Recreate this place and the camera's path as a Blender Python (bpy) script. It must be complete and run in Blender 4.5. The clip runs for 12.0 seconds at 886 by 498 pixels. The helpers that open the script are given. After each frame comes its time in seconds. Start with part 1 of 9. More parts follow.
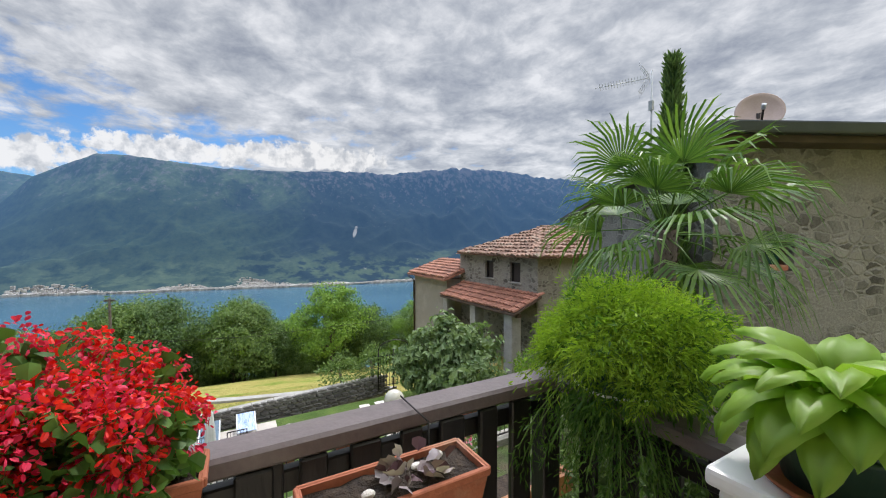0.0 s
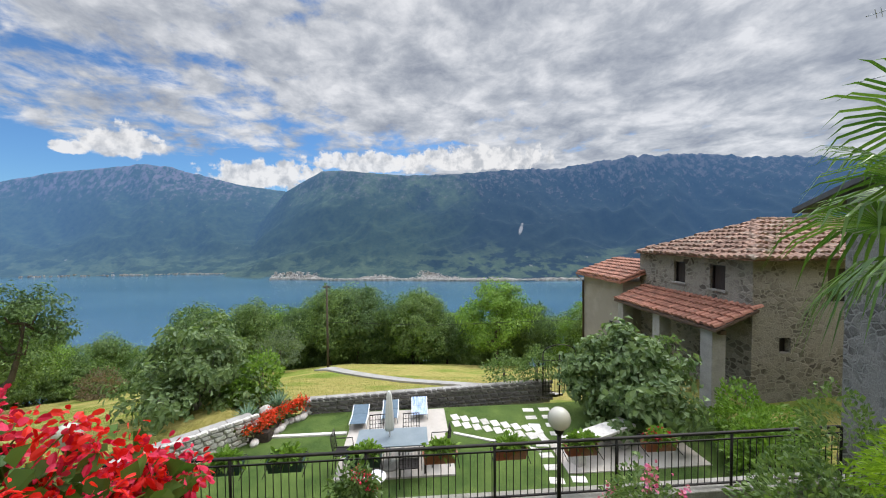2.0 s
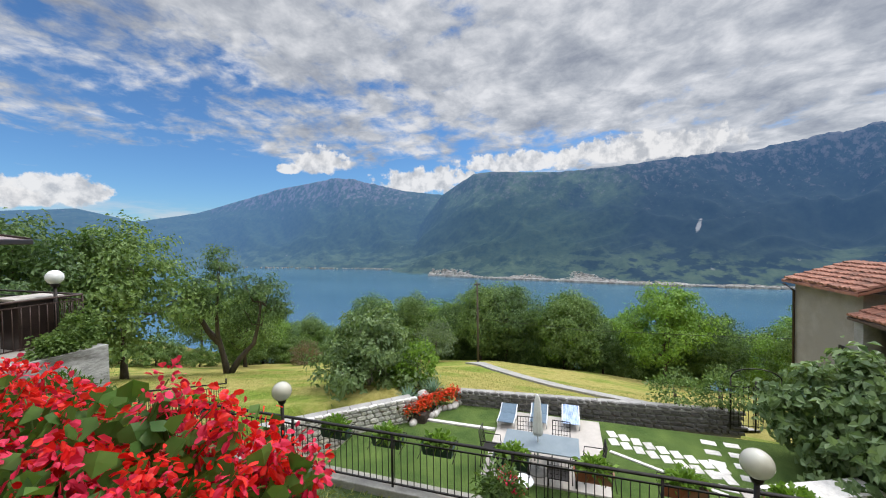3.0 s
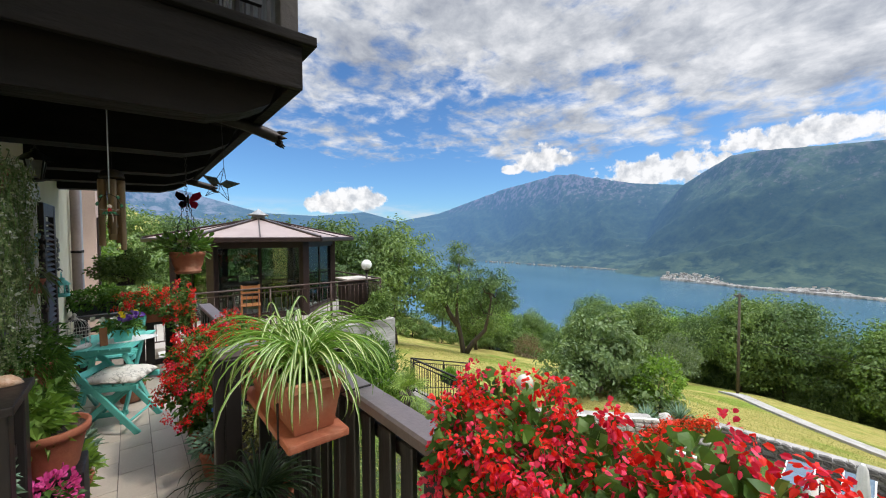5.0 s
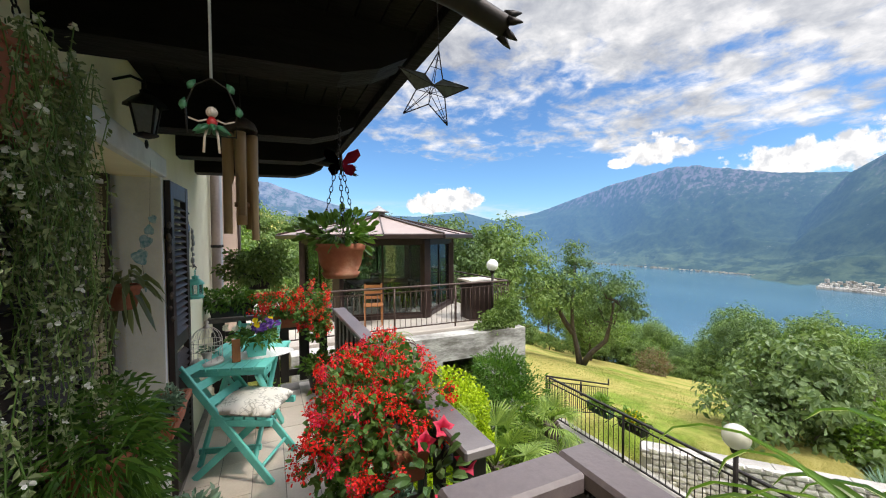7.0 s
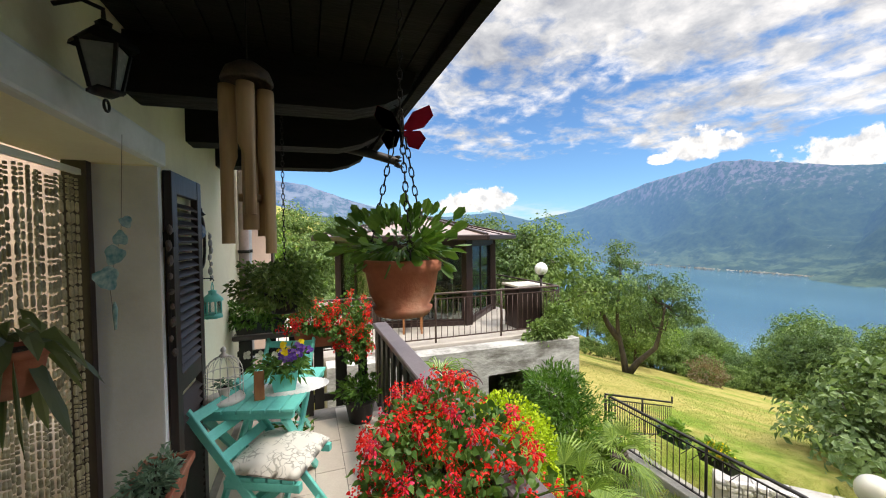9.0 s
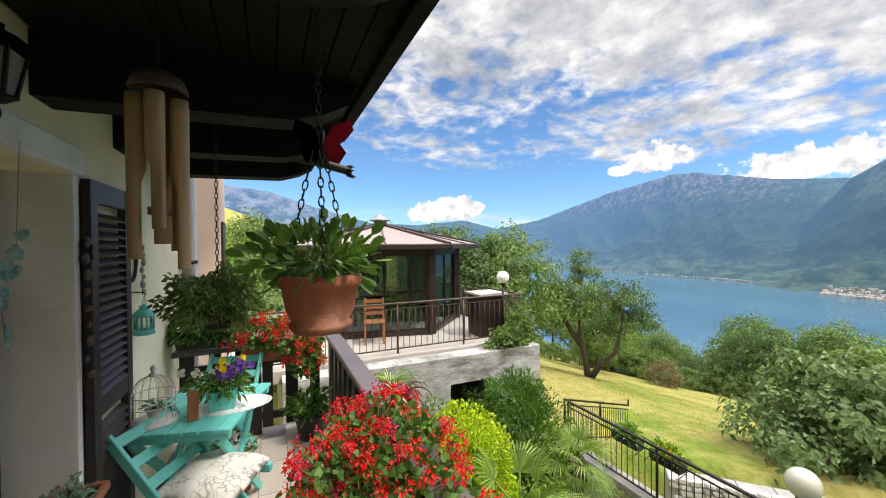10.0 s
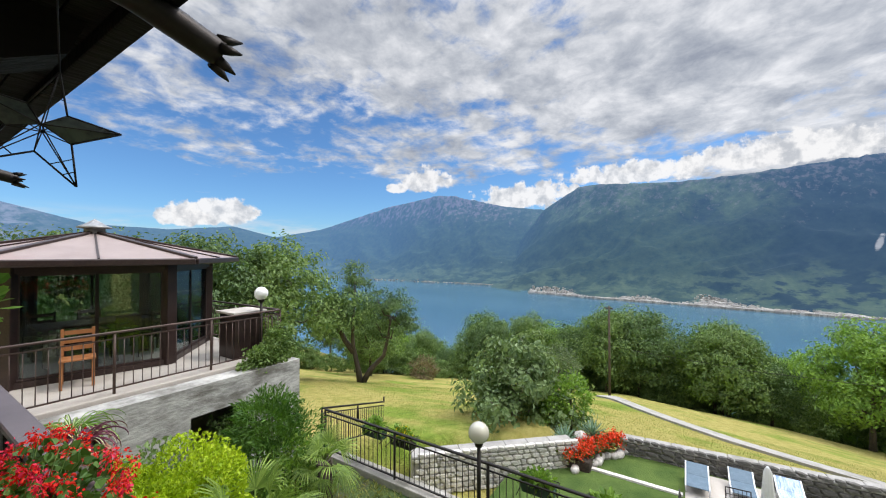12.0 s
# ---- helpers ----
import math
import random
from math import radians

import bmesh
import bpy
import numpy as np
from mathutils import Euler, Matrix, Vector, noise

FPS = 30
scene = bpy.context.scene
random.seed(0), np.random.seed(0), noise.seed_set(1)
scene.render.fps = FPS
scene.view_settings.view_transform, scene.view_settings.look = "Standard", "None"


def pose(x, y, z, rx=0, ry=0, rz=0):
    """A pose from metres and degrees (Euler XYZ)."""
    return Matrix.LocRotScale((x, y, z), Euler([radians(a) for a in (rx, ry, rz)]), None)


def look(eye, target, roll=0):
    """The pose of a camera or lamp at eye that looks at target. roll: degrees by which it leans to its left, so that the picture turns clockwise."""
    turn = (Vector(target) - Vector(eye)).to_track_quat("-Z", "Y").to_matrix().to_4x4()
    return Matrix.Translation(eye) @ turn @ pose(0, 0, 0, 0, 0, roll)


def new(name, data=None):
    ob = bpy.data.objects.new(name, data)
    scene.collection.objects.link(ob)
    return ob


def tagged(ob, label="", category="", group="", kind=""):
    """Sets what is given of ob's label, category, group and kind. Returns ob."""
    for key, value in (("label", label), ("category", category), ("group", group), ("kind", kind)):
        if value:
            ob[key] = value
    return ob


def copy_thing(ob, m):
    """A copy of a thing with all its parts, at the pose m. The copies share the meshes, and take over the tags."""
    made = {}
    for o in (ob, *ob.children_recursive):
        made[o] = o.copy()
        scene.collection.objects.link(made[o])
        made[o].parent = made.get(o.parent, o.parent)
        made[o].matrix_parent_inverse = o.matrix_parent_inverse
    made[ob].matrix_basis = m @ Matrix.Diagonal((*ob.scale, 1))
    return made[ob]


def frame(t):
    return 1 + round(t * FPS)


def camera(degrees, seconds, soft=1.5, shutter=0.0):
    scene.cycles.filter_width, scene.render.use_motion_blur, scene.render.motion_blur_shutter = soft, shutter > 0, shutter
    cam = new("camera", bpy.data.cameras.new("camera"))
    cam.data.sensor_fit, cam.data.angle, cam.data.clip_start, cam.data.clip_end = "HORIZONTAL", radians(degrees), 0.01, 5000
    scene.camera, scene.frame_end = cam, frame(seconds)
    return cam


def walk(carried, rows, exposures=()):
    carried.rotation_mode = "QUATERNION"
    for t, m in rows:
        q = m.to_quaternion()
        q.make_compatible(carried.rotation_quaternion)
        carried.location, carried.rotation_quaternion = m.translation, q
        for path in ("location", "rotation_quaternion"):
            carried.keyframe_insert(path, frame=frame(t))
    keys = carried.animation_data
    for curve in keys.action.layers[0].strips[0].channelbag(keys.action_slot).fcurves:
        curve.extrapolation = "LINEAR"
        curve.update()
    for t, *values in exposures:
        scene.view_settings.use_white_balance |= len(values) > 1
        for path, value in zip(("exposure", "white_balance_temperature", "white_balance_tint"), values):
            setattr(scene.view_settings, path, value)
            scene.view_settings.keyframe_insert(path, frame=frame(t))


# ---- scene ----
cam = camera(99.4, 12.0, soft=1.1)
PATH = [
    (0, pose(-0.196, -1.400, 1.560, 88.573, -0.005, -119.567)),
    (0.5, pose(-0.060, -1.465, 1.613, 88.225, 0.145, -117.620)),
    (1, pose(0.035, -1.535, 1.631, 88.194, 0.243, -113.555)),
    (1.5, pose(0.135, -1.580, 1.632, 88.157, 0.305, -106.025)),
    (2, pose(0.192, -1.575, 1.608, 88.183, 0.422, -94.684)),
    (2.5, pose(0.264, -1.582, 1.601, 88.346, 0.739, -83.614)),
    (3, pose(0.302, -1.585, 1.591, 88.314, 0.794, -72.171)),
    (3.5, pose(0.297, -1.603, 1.598, 88.375, 0.767, -61.864)),
    (5.3, look((0.043, -1.078, 1.671), (1.226, 0.534, 1.615), -0.4)),
    (5.5, look((0.047, -0.948, 1.657), (1.169, 0.707, 1.608), -0.5)),
    (6, look((0.029, -0.573, 1.643), (1.021, 1.163, 1.590), -0.4)),
    (6.5, look((0.055, -0.165, 1.623), (0.962, 1.617, 1.569), -0.4)),
    (7, look((0.073, 0.213, 1.599), (0.916, 2.026, 1.537), -0.3)),
    (7.5, look((0.047, 0.486, 1.603), (0.797, 2.338, 1.525), -0.2)),
    (9.5, look((0.176, 0.938, 1.637), (0.861, 2.817, 1.584), -0.6)),
    (10, look((0.239, 0.858, 1.648), (1.078, 2.673, 1.629), -0.6)),
    (10.5, look((0.258, 0.774, 1.687), (1.306, 2.477, 1.699), -0.4)),
    (11, look((0.270, 0.631, 1.705), (1.541, 2.175, 1.738), -0.3)),
    (11.5, look((0.299, 0.439, 1.743), (1.777, 1.785, 1.774), -0.3)),
    (12, look((0.286, 0.232, 1.760), (1.966, 1.318, 1.788), -0.1)),
]
walk(cam, PATH, [(0.0, 0.58, 6500, 11), (3.5, 0.48, 6500, 11), (5.5, 0.85, 6650, 11), (7.5, 1.05, 7000, 12), (9.5, 1.08, 7150, 12), (10.5, 0.95, 6900, 12), (12.0, 0.65, 6550, 11)])

# ---- world and sun ----
R = random.Random(7)


class Nodes:
    """Short hand for building node trees."""

    def __init__(self, tree):
        self.t = tree

    def add(self, kind, props=None, **ins):
        n = self.t.nodes.new(kind)
        for k, v in (props or {}).items():
            if k == "operation":
                n.operation = v
            elif k == "data_type":
                n.data_type = v
            elif k == "blend_type":
                n.blend_type = v
            elif k == "noise_dimensions":
                n.noise_dimensions = v
            elif k == "feature":
                n.feature = v
            elif k == "wave_type":
                n.wave_type = v
        for k, v in ins.items():
            key = int(k[1:]) if k[0] == "i" and k[1:].isdigit() else k.replace("_", " ")
            self.put(n, key, v)
        return n

    def put(self, n, key, v):
        if isinstance(v, bpy.types.NodeSocket):
            self.t.links.new(v, n.inputs[key])
        else:
            n.inputs[key].default_value = v

    def math(self, op, a, b=0.0, c=0.0):
        return self.add("ShaderNodeMath", {"operation": op}, i0=a, i1=b, i2=c).outputs[0]

    def vec(self, op, a, b=(0, 0, 0), out=0):
        return self.add("ShaderNodeVectorMath", {"operation": op}, i0=a, i1=b).outputs[out]

    def scaled(self, a, k):
        n = self.add("ShaderNodeVectorMath", {"operation": "SCALE"}, i0=a)
        self.put(n, 3, k)
        return n.outputs[0]

    def noise(self, v, scale, detail=4.0, rough=0.55, distort=0.0):
        return self.add("ShaderNodeTexNoise", None, Vector=v, Scale=scale, Detail=detail, Roughness=rough, Distortion=distort).outputs[0]

    def ramp(self, f, stops):
        n = self.t.nodes.new("ShaderNodeValToRGB")
        e = n.color_ramp.elements
        while len(e) < len(stops):
            e.new(0.5)
        for el, (p, col) in zip(e, stops):
            el.position = p
            el.color = (*col, 1) if len(col) == 3 else col
        self.t.links.new(f, n.inputs[0])
        return n.outputs[0]

    def mix(self, f, a, b, kind="MIX"):
        n = self.t.nodes.new("ShaderNodeMix")
        n.data_type, n.blend_type = "RGBA", kind
        for key, v in ((0, f), (6, a), (7, b)):
            if isinstance(v, tuple) and len(v) == 3:
                v = (*v, 1)
            self.put(n, key, v)
        return n.outputs[2]

    def smooth(self, x, lo, hi):
        n = self.t.nodes.new("ShaderNodeMapRange")
        n.interpolation_type = "SMOOTHSTEP"
        for key, v in ((0, x), (1, lo), (2, hi), (3, 0.0), (4, 1.0)):
            self.put(n, key, v)
        return n.outputs[0]


SUN_AZ, SUN_EL = 140.0, 56.0
world = bpy.data.worlds.new("world")
scene.world = world
world.use_nodes = True
W = Nodes(world.node_tree)
world.node_tree.nodes.clear()
sky = world.node_tree.nodes.new("ShaderNodeTexSky")
sky.sky_type, sky.sun_disc = "NISHITA", False
sky.sun_elevation, sky.sun_rotation = radians(SUN_EL), radians(SUN_AZ)
sky.altitude, sky.dust_density, sky.ozone_density = 600, 0.6, 2.0
d = W.add("ShaderNodeTexCoord").outputs["Generated"]
sep = W.add("ShaderNodeSeparateXYZ", None, i0=d).outputs
up = W.math("MAXIMUM", sep[2], 0.0)
den = W.math("ADD", up, 0.10)
flat = W.add("ShaderNodeCombineXYZ", None, i0=W.math("DIVIDE", sep[0], den), i1=W.math("DIVIDE", sep[1], den), i2=0.0).outputs[0]
warp = W.scaled(W.vec("SUBTRACT", W.add("ShaderNodeTexNoise", None, Vector=flat, Scale=2.2, Detail=4.0).outputs[1], (0.5, 0.5, 0.5)), 0.28)
flat2 = W.vec("ADD", flat, warp)
big = W.noise(flat2, 0.8, 3.0, 0.5)
fine = W.noise(flat2, 5.0, 8.0, 0.6)
puffs = W.noise(W.vec("MULTIPLY", d, (15.0, 15.0, 26.0)), 1.0, 6.0, 0.58, 0.3)
cover = W.math("ADD", W.math("MULTIPLY", big, 0.52), W.math("ADD", W.math("MULTIPLY", fine, 0.34), W.math("MULTIPLY", puffs, 0.22)))
cover = W.math("SUBTRACT", cover, W.math("MULTIPLY", sep[1], 0.10))
low = W.smooth(sep[2], 0.12, 0.25)
north = W.smooth(sep[1], -0.30, 0.30)
cover = W.math("SUBTRACT", cover, W.math("MULTIPLY", W.math("MULTIPLY", W.math("SUBTRACT", 1.0, low), north), 0.16))
cover = W.math("ADD", cover, W.math("MULTIPLY", W.smooth(sep[2], 0.17, 0.34), 0.07))
cloud = W.smooth(cover, 0.43, 0.57)
shade = W.noise(W.vec("ADD", flat2, (0.13, -0.1, 0.0)), 2.4, 8.0, 0.62)
shade = W.math("ADD", W.math("MULTIPLY", shade, 0.7), W.math("MULTIPLY", puffs, 0.3))
lum = W.ramp(shade, [(0.36, (0.21, 0.23, 0.27)), (0.48, (0.34, 0.36, 0.39)), (0.62, (0.56, 0.57, 0.585))])


def cumulus(az, el, wide, high, seed, flatbase=0.6):
    """A heaped cloud standing at a bearing and height in degrees, with a flat base and a ragged top."""
    a, h = radians(az), math.tan(radians(el))
    along = W.vec("DOT_PRODUCT", d, (math.cos(a), -math.sin(a), 0.0), out=1)
    ahead = W.vec("DOT_PRODUCT", d, (math.sin(a), math.cos(a), 0.0), out=1)
    rise = W.math("DIVIDE", W.math("SUBTRACT", sep[2], h), math.radians(high))
    rise = W.math("MAXIMUM", rise, W.math("MULTIPLY", rise, -1.0 / flatbase))
    run = W.math("DIVIDE", along, math.radians(wide))
    r2 = W.math("ADD", W.math("MULTIPLY", rise, rise), W.math("MULTIPLY", run, run))
    lumps = W.noise(W.vec("ADD", d, (seed, seed * 0.7, 0.0)), 26.0, 7.0, 0.62)
    r2 = W.math("ADD", r2, W.math("MULTIPLY", W.math("SUBTRACT", 0.5, lumps), 3.4))
    return W.math("MULTIPLY", W.smooth(r2, 1.0, 0.55), W.smooth(ahead, 0.0, 0.2))


bluesky = W.mix(1.0, W.scaled(sky.outputs[0], 0.082), (0.56, 0.86, 1.13), "MULTIPLY")
col = W.mix(W.math("MULTIPLY", cloud, 0.95), bluesky, lum)
heaped = W.noise(d, 34.0, 6.0, 0.6)
white = W.ramp(heaped, [(0.36, (0.36, 0.38, 0.41)), (0.56, (0.60, 0.605, 0.61))])
# thin veil and heaped clouds along the northern skyline, banks on the eastern ridge
veil = W.math("MULTIPLY", W.smooth(W.math("ABSOLUTE", W.math("SUBTRACT", sep[2], 0.055)), 0.05, 0.0), W.smooth(W.noise(W.vec("MULTIPLY", d, (4.0, 4.0, 24.0)), 1.0, 5.0, 0.6), 0.42, 0.62))
col = W.mix(W.math("MULTIPLY", veil, 0.85), col, (0.42, 0.47, 0.52))
for az, el, wide, high, seed in ((26.0, 5.2, 5.2, 2.6, 0.3), (22.5, 4.6, 3.0, 1.8, 1.4), (54.5, 10.6, 3.6, 2.6, 2.1), (50.0, 9.6, 1.5, 1.1, 3.3), (70.0, 8.0, 8.0, 2.6, 4.2), (84.0, 10.4, 10.0, 2.0, 5.0), (100.0, 11.0, 12.0, 2.4, 6.3)):
    col = W.mix(W.math("MULTIPLY", cumulus(az, el, wide, high, seed), 0.95), col, white)
# the cloud deck brightens overhead and round the veiled sun
toward = W.vec("DOT_PRODUCT", d, (math.sin(radians(SUN_AZ)) * math.cos(radians(SUN_EL)), math.cos(radians(SUN_AZ)) * math.cos(radians(SUN_EL)), math.sin(radians(SUN_EL))), out=1)
gain = W.math("ADD", 1.0, W.math("ADD", W.math("MULTIPLY", W.smooth(sep[2], 0.55, 0.74), 4.0), W.math("MULTIPLY", W.smooth(toward, 0.92, 1.0), 5.0)))
col = W.scaled(col, gain)
bg = W.add("ShaderNodeBackground", None, Color=col, Strength=1.0)
outw = W.add("ShaderNodeOutputWorld", None, Surface=bg.outputs[0])

sun_data = bpy.data.lights.new("sun", "SUN")
sun_data.energy, sun_data.angle, sun_data.color = 1.05, radians(3.0), (1.0, 0.95, 0.87)
sun = new("sun", sun_data)
SUN_DIR = Vector((math.sin(radians(SUN_AZ)) * math.cos(radians(SUN_EL)), math.cos(radians(SUN_AZ)) * math.cos(radians(SUN_EL)), math.sin(radians(SUN_EL))))
sun.matrix_world = look((0, 0, 0), -SUN_DIR)

# ---- materials ----
MATS = {}


def material(name, rough=0.7, metal=0.0, spec=0.5):
    m = bpy.data.materials.new(name)
    m.use_nodes = True
    n = Nodes(m.node_tree)
    b = m.node_tree.nodes["Principled BSDF"]
    b.inputs["Roughness"].default_value, b.inputs["Metallic"].default_value = rough, metal
    b.inputs["Specular IOR Level"].default_value = spec
    MATS[name] = m
    return m, n, b


def surface(name, a, b, scale=6.0, rough=0.7, metal=0.0, bump=0.15, fine=40.0, vary=0.0, dirt=None, spec=0.5, stretch=None, size=0.01):
    """Two colours mixed by noise at two scales, with fine relief."""
    m, n, p = material(name, rough, metal, spec)
    co = n.add("ShaderNodeTexCoord").outputs["Object"]
    if stretch:
        co = n.vec("MULTIPLY", co, stretch)
    big, small = n.noise(co, scale, 5.0, 0.6), n.noise(co, fine, 4.0, 0.6)
    f = n.math("ADD", n.math("MULTIPLY", big, 0.6), n.math("MULTIPLY", small, 0.4))
    c = n.ramp(f, [(0.36, a), (0.64, b)])
    if dirt:
        c = n.mix(n.smooth(n.noise(co, scale * 0.37, 6.0, 0.65), 0.5, 0.68), c, dirt)
    if vary:
        r = n.math("ADD", n.add("ShaderNodeObjectInfo").outputs["Random"], -0.5)
        g2 = n.math("ADD", n.add("ShaderNodeNewGeometry").outputs["Random Per Island"], -0.5)
        k = n.math("ADD", 1.0, n.math("MULTIPLY", n.math("ADD", r, g2), vary))
        c = n.scaled(c, k)
    n.put(p, "Base Color", c)
    n.put(p, "Roughness", n.math("ADD", rough - 0.08, n.math("MULTIPLY", small, 0.16)))
    if bump:
        bm_ = n.add("ShaderNodeBump", None, Strength=bump, Distance=size, Height=small)
        n.put(p, "Normal", bm_.outputs[0])
    return m


def leaf(name, a, b, rough=0.45, trans=0.35, vary=0.5):
    """Leaf: colour by island, some light through the blade."""
    m, n, p = material(name, rough, 0.0, 0.35)
    isl = n.add("ShaderNodeNewGeometry").outputs["Random Per Island"]
    co = n.add("ShaderNodeTexCoord").outputs["Object"]
    f = n.math("ADD", n.math("MULTIPLY", isl, vary), n.math("MULTIPLY", n.noise(co, 1.7, 3.0), 1.0 - vary))
    c = n.ramp(f, [(0.2, a), (0.75, b)])
    n.put(p, "Base Color", c)
    t = n.add("ShaderNodeBsdfTranslucent", None, Color=n.mix(1.0, c, (1.15, 1.25, 0.6), "MULTIPLY"))
    mx = n.add("ShaderNodeMixShader", None, i0=trans, i1=p.outputs[0], i2=t.outputs[0])
    o = [x for x in m.node_tree.nodes if x.type == "OUTPUT_MATERIAL"][0]
    n.put(o, 0, mx.outputs[0])
    return m


DARKWOOD = surface("dark_stained_wood", (0.006, 0.005, 0.005), (0.016, 0.012, 0.011), 3, 0.42, bump=0.25, fine=30, stretch=(1, 1, 0.15), vary=0.3)
RAILTOP = surface("weathered_brown_paint", (0.105, 0.082, 0.082), (0.165, 0.132, 0.13), 3, 0.38, bump=0.12, fine=60, dirt=(0.19, 0.165, 0.16))
BEAM = surface("old_black_beam", (0.005, 0.0045, 0.004), (0.014, 0.011, 0.009), 2, 0.75, bump=0.5, fine=18, stretch=(0.3, 1, 1), size=0.02, spec=0.15)
FASCIA = surface("grey_weathered_board", (0.018, 0.014, 0.012), (0.05, 0.04, 0.034), 3, 0.7, bump=0.4, fine=24, stretch=(1, 0.1, 1))
PLASTER = surface("cream_plaster", (0.78, 0.71, 0.50), (0.85, 0.79, 0.60), 2.2, 0.9, bump=0.3, fine=55, dirt=(0.70, 0.63, 0.46), size=0.004)
WHITEPL = surface("white_plaster", (0.74, 0.74, 0.73), (0.82, 0.82, 0.81), 2.0, 0.85, bump=0.2, fine=60, dirt=(0.55, 0.55, 0.53), size=0.004)
PINKPL = surface("pink_plaster", (0.62, 0.45, 0.38), (0.70, 0.54, 0.46), 2, 0.9, bump=0.2, fine=50)
TILE = surface("beige_floor_tile", (0.47, 0.40, 0.33), (0.57, 0.50, 0.42), 4, 0.45, bump=0.08, fine=70, vary=0.14, dirt=(0.40, 0.34, 0.28))
GROUT = surface("grey_grout", (0.20, 0.18, 0.16), (0.30, 0.27, 0.24), 8, 0.9)
TURQ = surface("turquoise_painted_wood", (0.10, 0.50, 0.43), (0.16, 0.60, 0.52), 3, 0.5, bump=0.15, fine=40, stretch=(1, 1, 1), dirt=(0.09, 0.43, 0.37))
TERRA = surface("terracotta", (0.30, 0.085, 0.042), (0.42, 0.14, 0.07), 5, 0.75, bump=0.2, fine=60, dirt=(0.42, 0.24, 0.16), vary=0.15)
SOIL = surface("potting_soil", (0.018, 0.012, 0.009), (0.07, 0.048, 0.033), 14, 0.95, bump=0.9, fine=45, size=0.02)
IRON = surface("black_iron", (0.016, 0.014, 0.013), (0.035, 0.028, 0.024), 8, 0.5, metal=0.6, bump=0.1)
RUSTRAIL = surface("brown_iron_rail", (0.05, 0.03, 0.024), (0.09, 0.055, 0.045), 8, 0.5, metal=0.3, bump=0.1)
STONE = surface("rubble_stone", (0.17, 0.155, 0.13), (0.36, 0.335, 0.29), 3.2, 0.92, bump=0.9, fine=11, dirt=(0.13, 0.115, 0.095), size=0.05, vary=0.35)
PALESTONE = surface("pale_wall_stone", (0.44, 0.41, 0.37), (0.66, 0.62, 0.57), 6, 0.9, bump=0.6, fine=20, vary=0.5, size=0.03)
MORTAR = surface("lime_mortar", (0.27, 0.255, 0.22), (0.40, 0.375, 0.33), 4, 0.95, bump=0.6, fine=22, dirt=(0.19, 0.18, 0.15), size=0.03)
CONC = surface("concrete", (0.26, 0.245, 0.225), (0.40, 0.38, 0.35), 2.5, 0.9, bump=0.4, fine=30, dirt=(0.22, 0.21, 0.18), size=0.02)
PAVE = surface("patio_slab", (0.38, 0.34, 0.295), (0.48, 0.435, 0.385), 3, 0.85, bump=0.2, fine=50, vary=0.12)
ROOFTILE = surface("old_roof_tile", (0.16, 0.09, 0.065), (0.33, 0.20, 0.145), 6, 0.9, bump=0.5, fine=25, vary=0.65, dirt=(0.26, 0.21, 0.16), size=0.02)
ROOFNEW = surface("red_roof_tile", (0.26, 0.105, 0.068), (0.41, 0.19, 0.125), 6, 0.85, bump=0.4, fine=25, vary=0.5, dirt=(0.2, 0.10, 0.07), size=0.02)
COPPER = surface("pinkish_metal_roof", (0.27, 0.205, 0.185), (0.36, 0.285, 0.26), 1.5, 0.45, metal=0.15, bump=0.05, dirt=(0.36, 0.23, 0.2))
BROWNMETAL = surface("brown_metal_frame", (0.028, 0.017, 0.015), (0.05, 0.03, 0.026), 5, 0.4, metal=0.3, bump=0.05)
BARK = surface("bark", (0.04, 0.03, 0.022), (0.11, 0.085, 0.06), 5, 0.95, bump=0.9, fine=26, stretch=(1, 1, 0.35), size=0.03)
PALEBARK = surface("pale_bark", (0.16, 0.14, 0.115), (0.30, 0.27, 0.23), 5, 0.9, bump=0.6, fine=26, size=0.02)
WHITEPAINT = surface("white_enamel", (0.74, 0.74, 0.75), (0.82, 0.82, 0.82), 4, 0.35, bump=0.05)
GREYPLASTIC = surface("grey_plastic", (0.36, 0.38, 0.40), (0.46, 0.48, 0.50), 4, 0.45, bump=0.05)
GREENPLASTIC = surface("dark_green_plastic", (0.016, 0.05, 0.036), (0.03, 0.075, 0.055), 4, 0.5, bump=0.05)
BAMBOO = surface("bamboo_cane", (0.34, 0.21, 0.10), (0.50, 0.34, 0.18), 5, 0.5, bump=0.15, fine=50, stretch=(1, 1, 0.1), dirt=(0.24, 0.14, 0.07))
BAMBOOIN = surface("bamboo_inside", (0.20, 0.12, 0.06), (0.30, 0.19, 0.10), 6, 0.8)
BLUEPL = surface("blue_plastic", (0.02, 0.16, 0.55), (0.03, 0.22, 0.65), 4, 0.4, bump=0.03)
WOODCHAIR = surface("orange_varnished_wood", (0.26, 0.10, 0.035), (0.38, 0.16, 0.06), 4, 0.4, bump=0.1, stretch=(1, 1, 0.2))
FOLIAGE = leaf("tree_leaf", (0.07, 0.13, 0.034), (0.22, 0.31, 0.10))
FOLIAGE_DARK = leaf("dark_tree_leaf", (0.045, 0.09, 0.032), (0.15, 0.23, 0.085))
FOLIAGE_LIGHT = leaf("light_tree_leaf", (0.09, 0.18, 0.025), (0.26, 0.40, 0.07))
FOLIAGE_FIG = leaf("fig_leaf", (0.075, 0.13, 0.048), (0.24, 0.32, 0.14), 0.4)
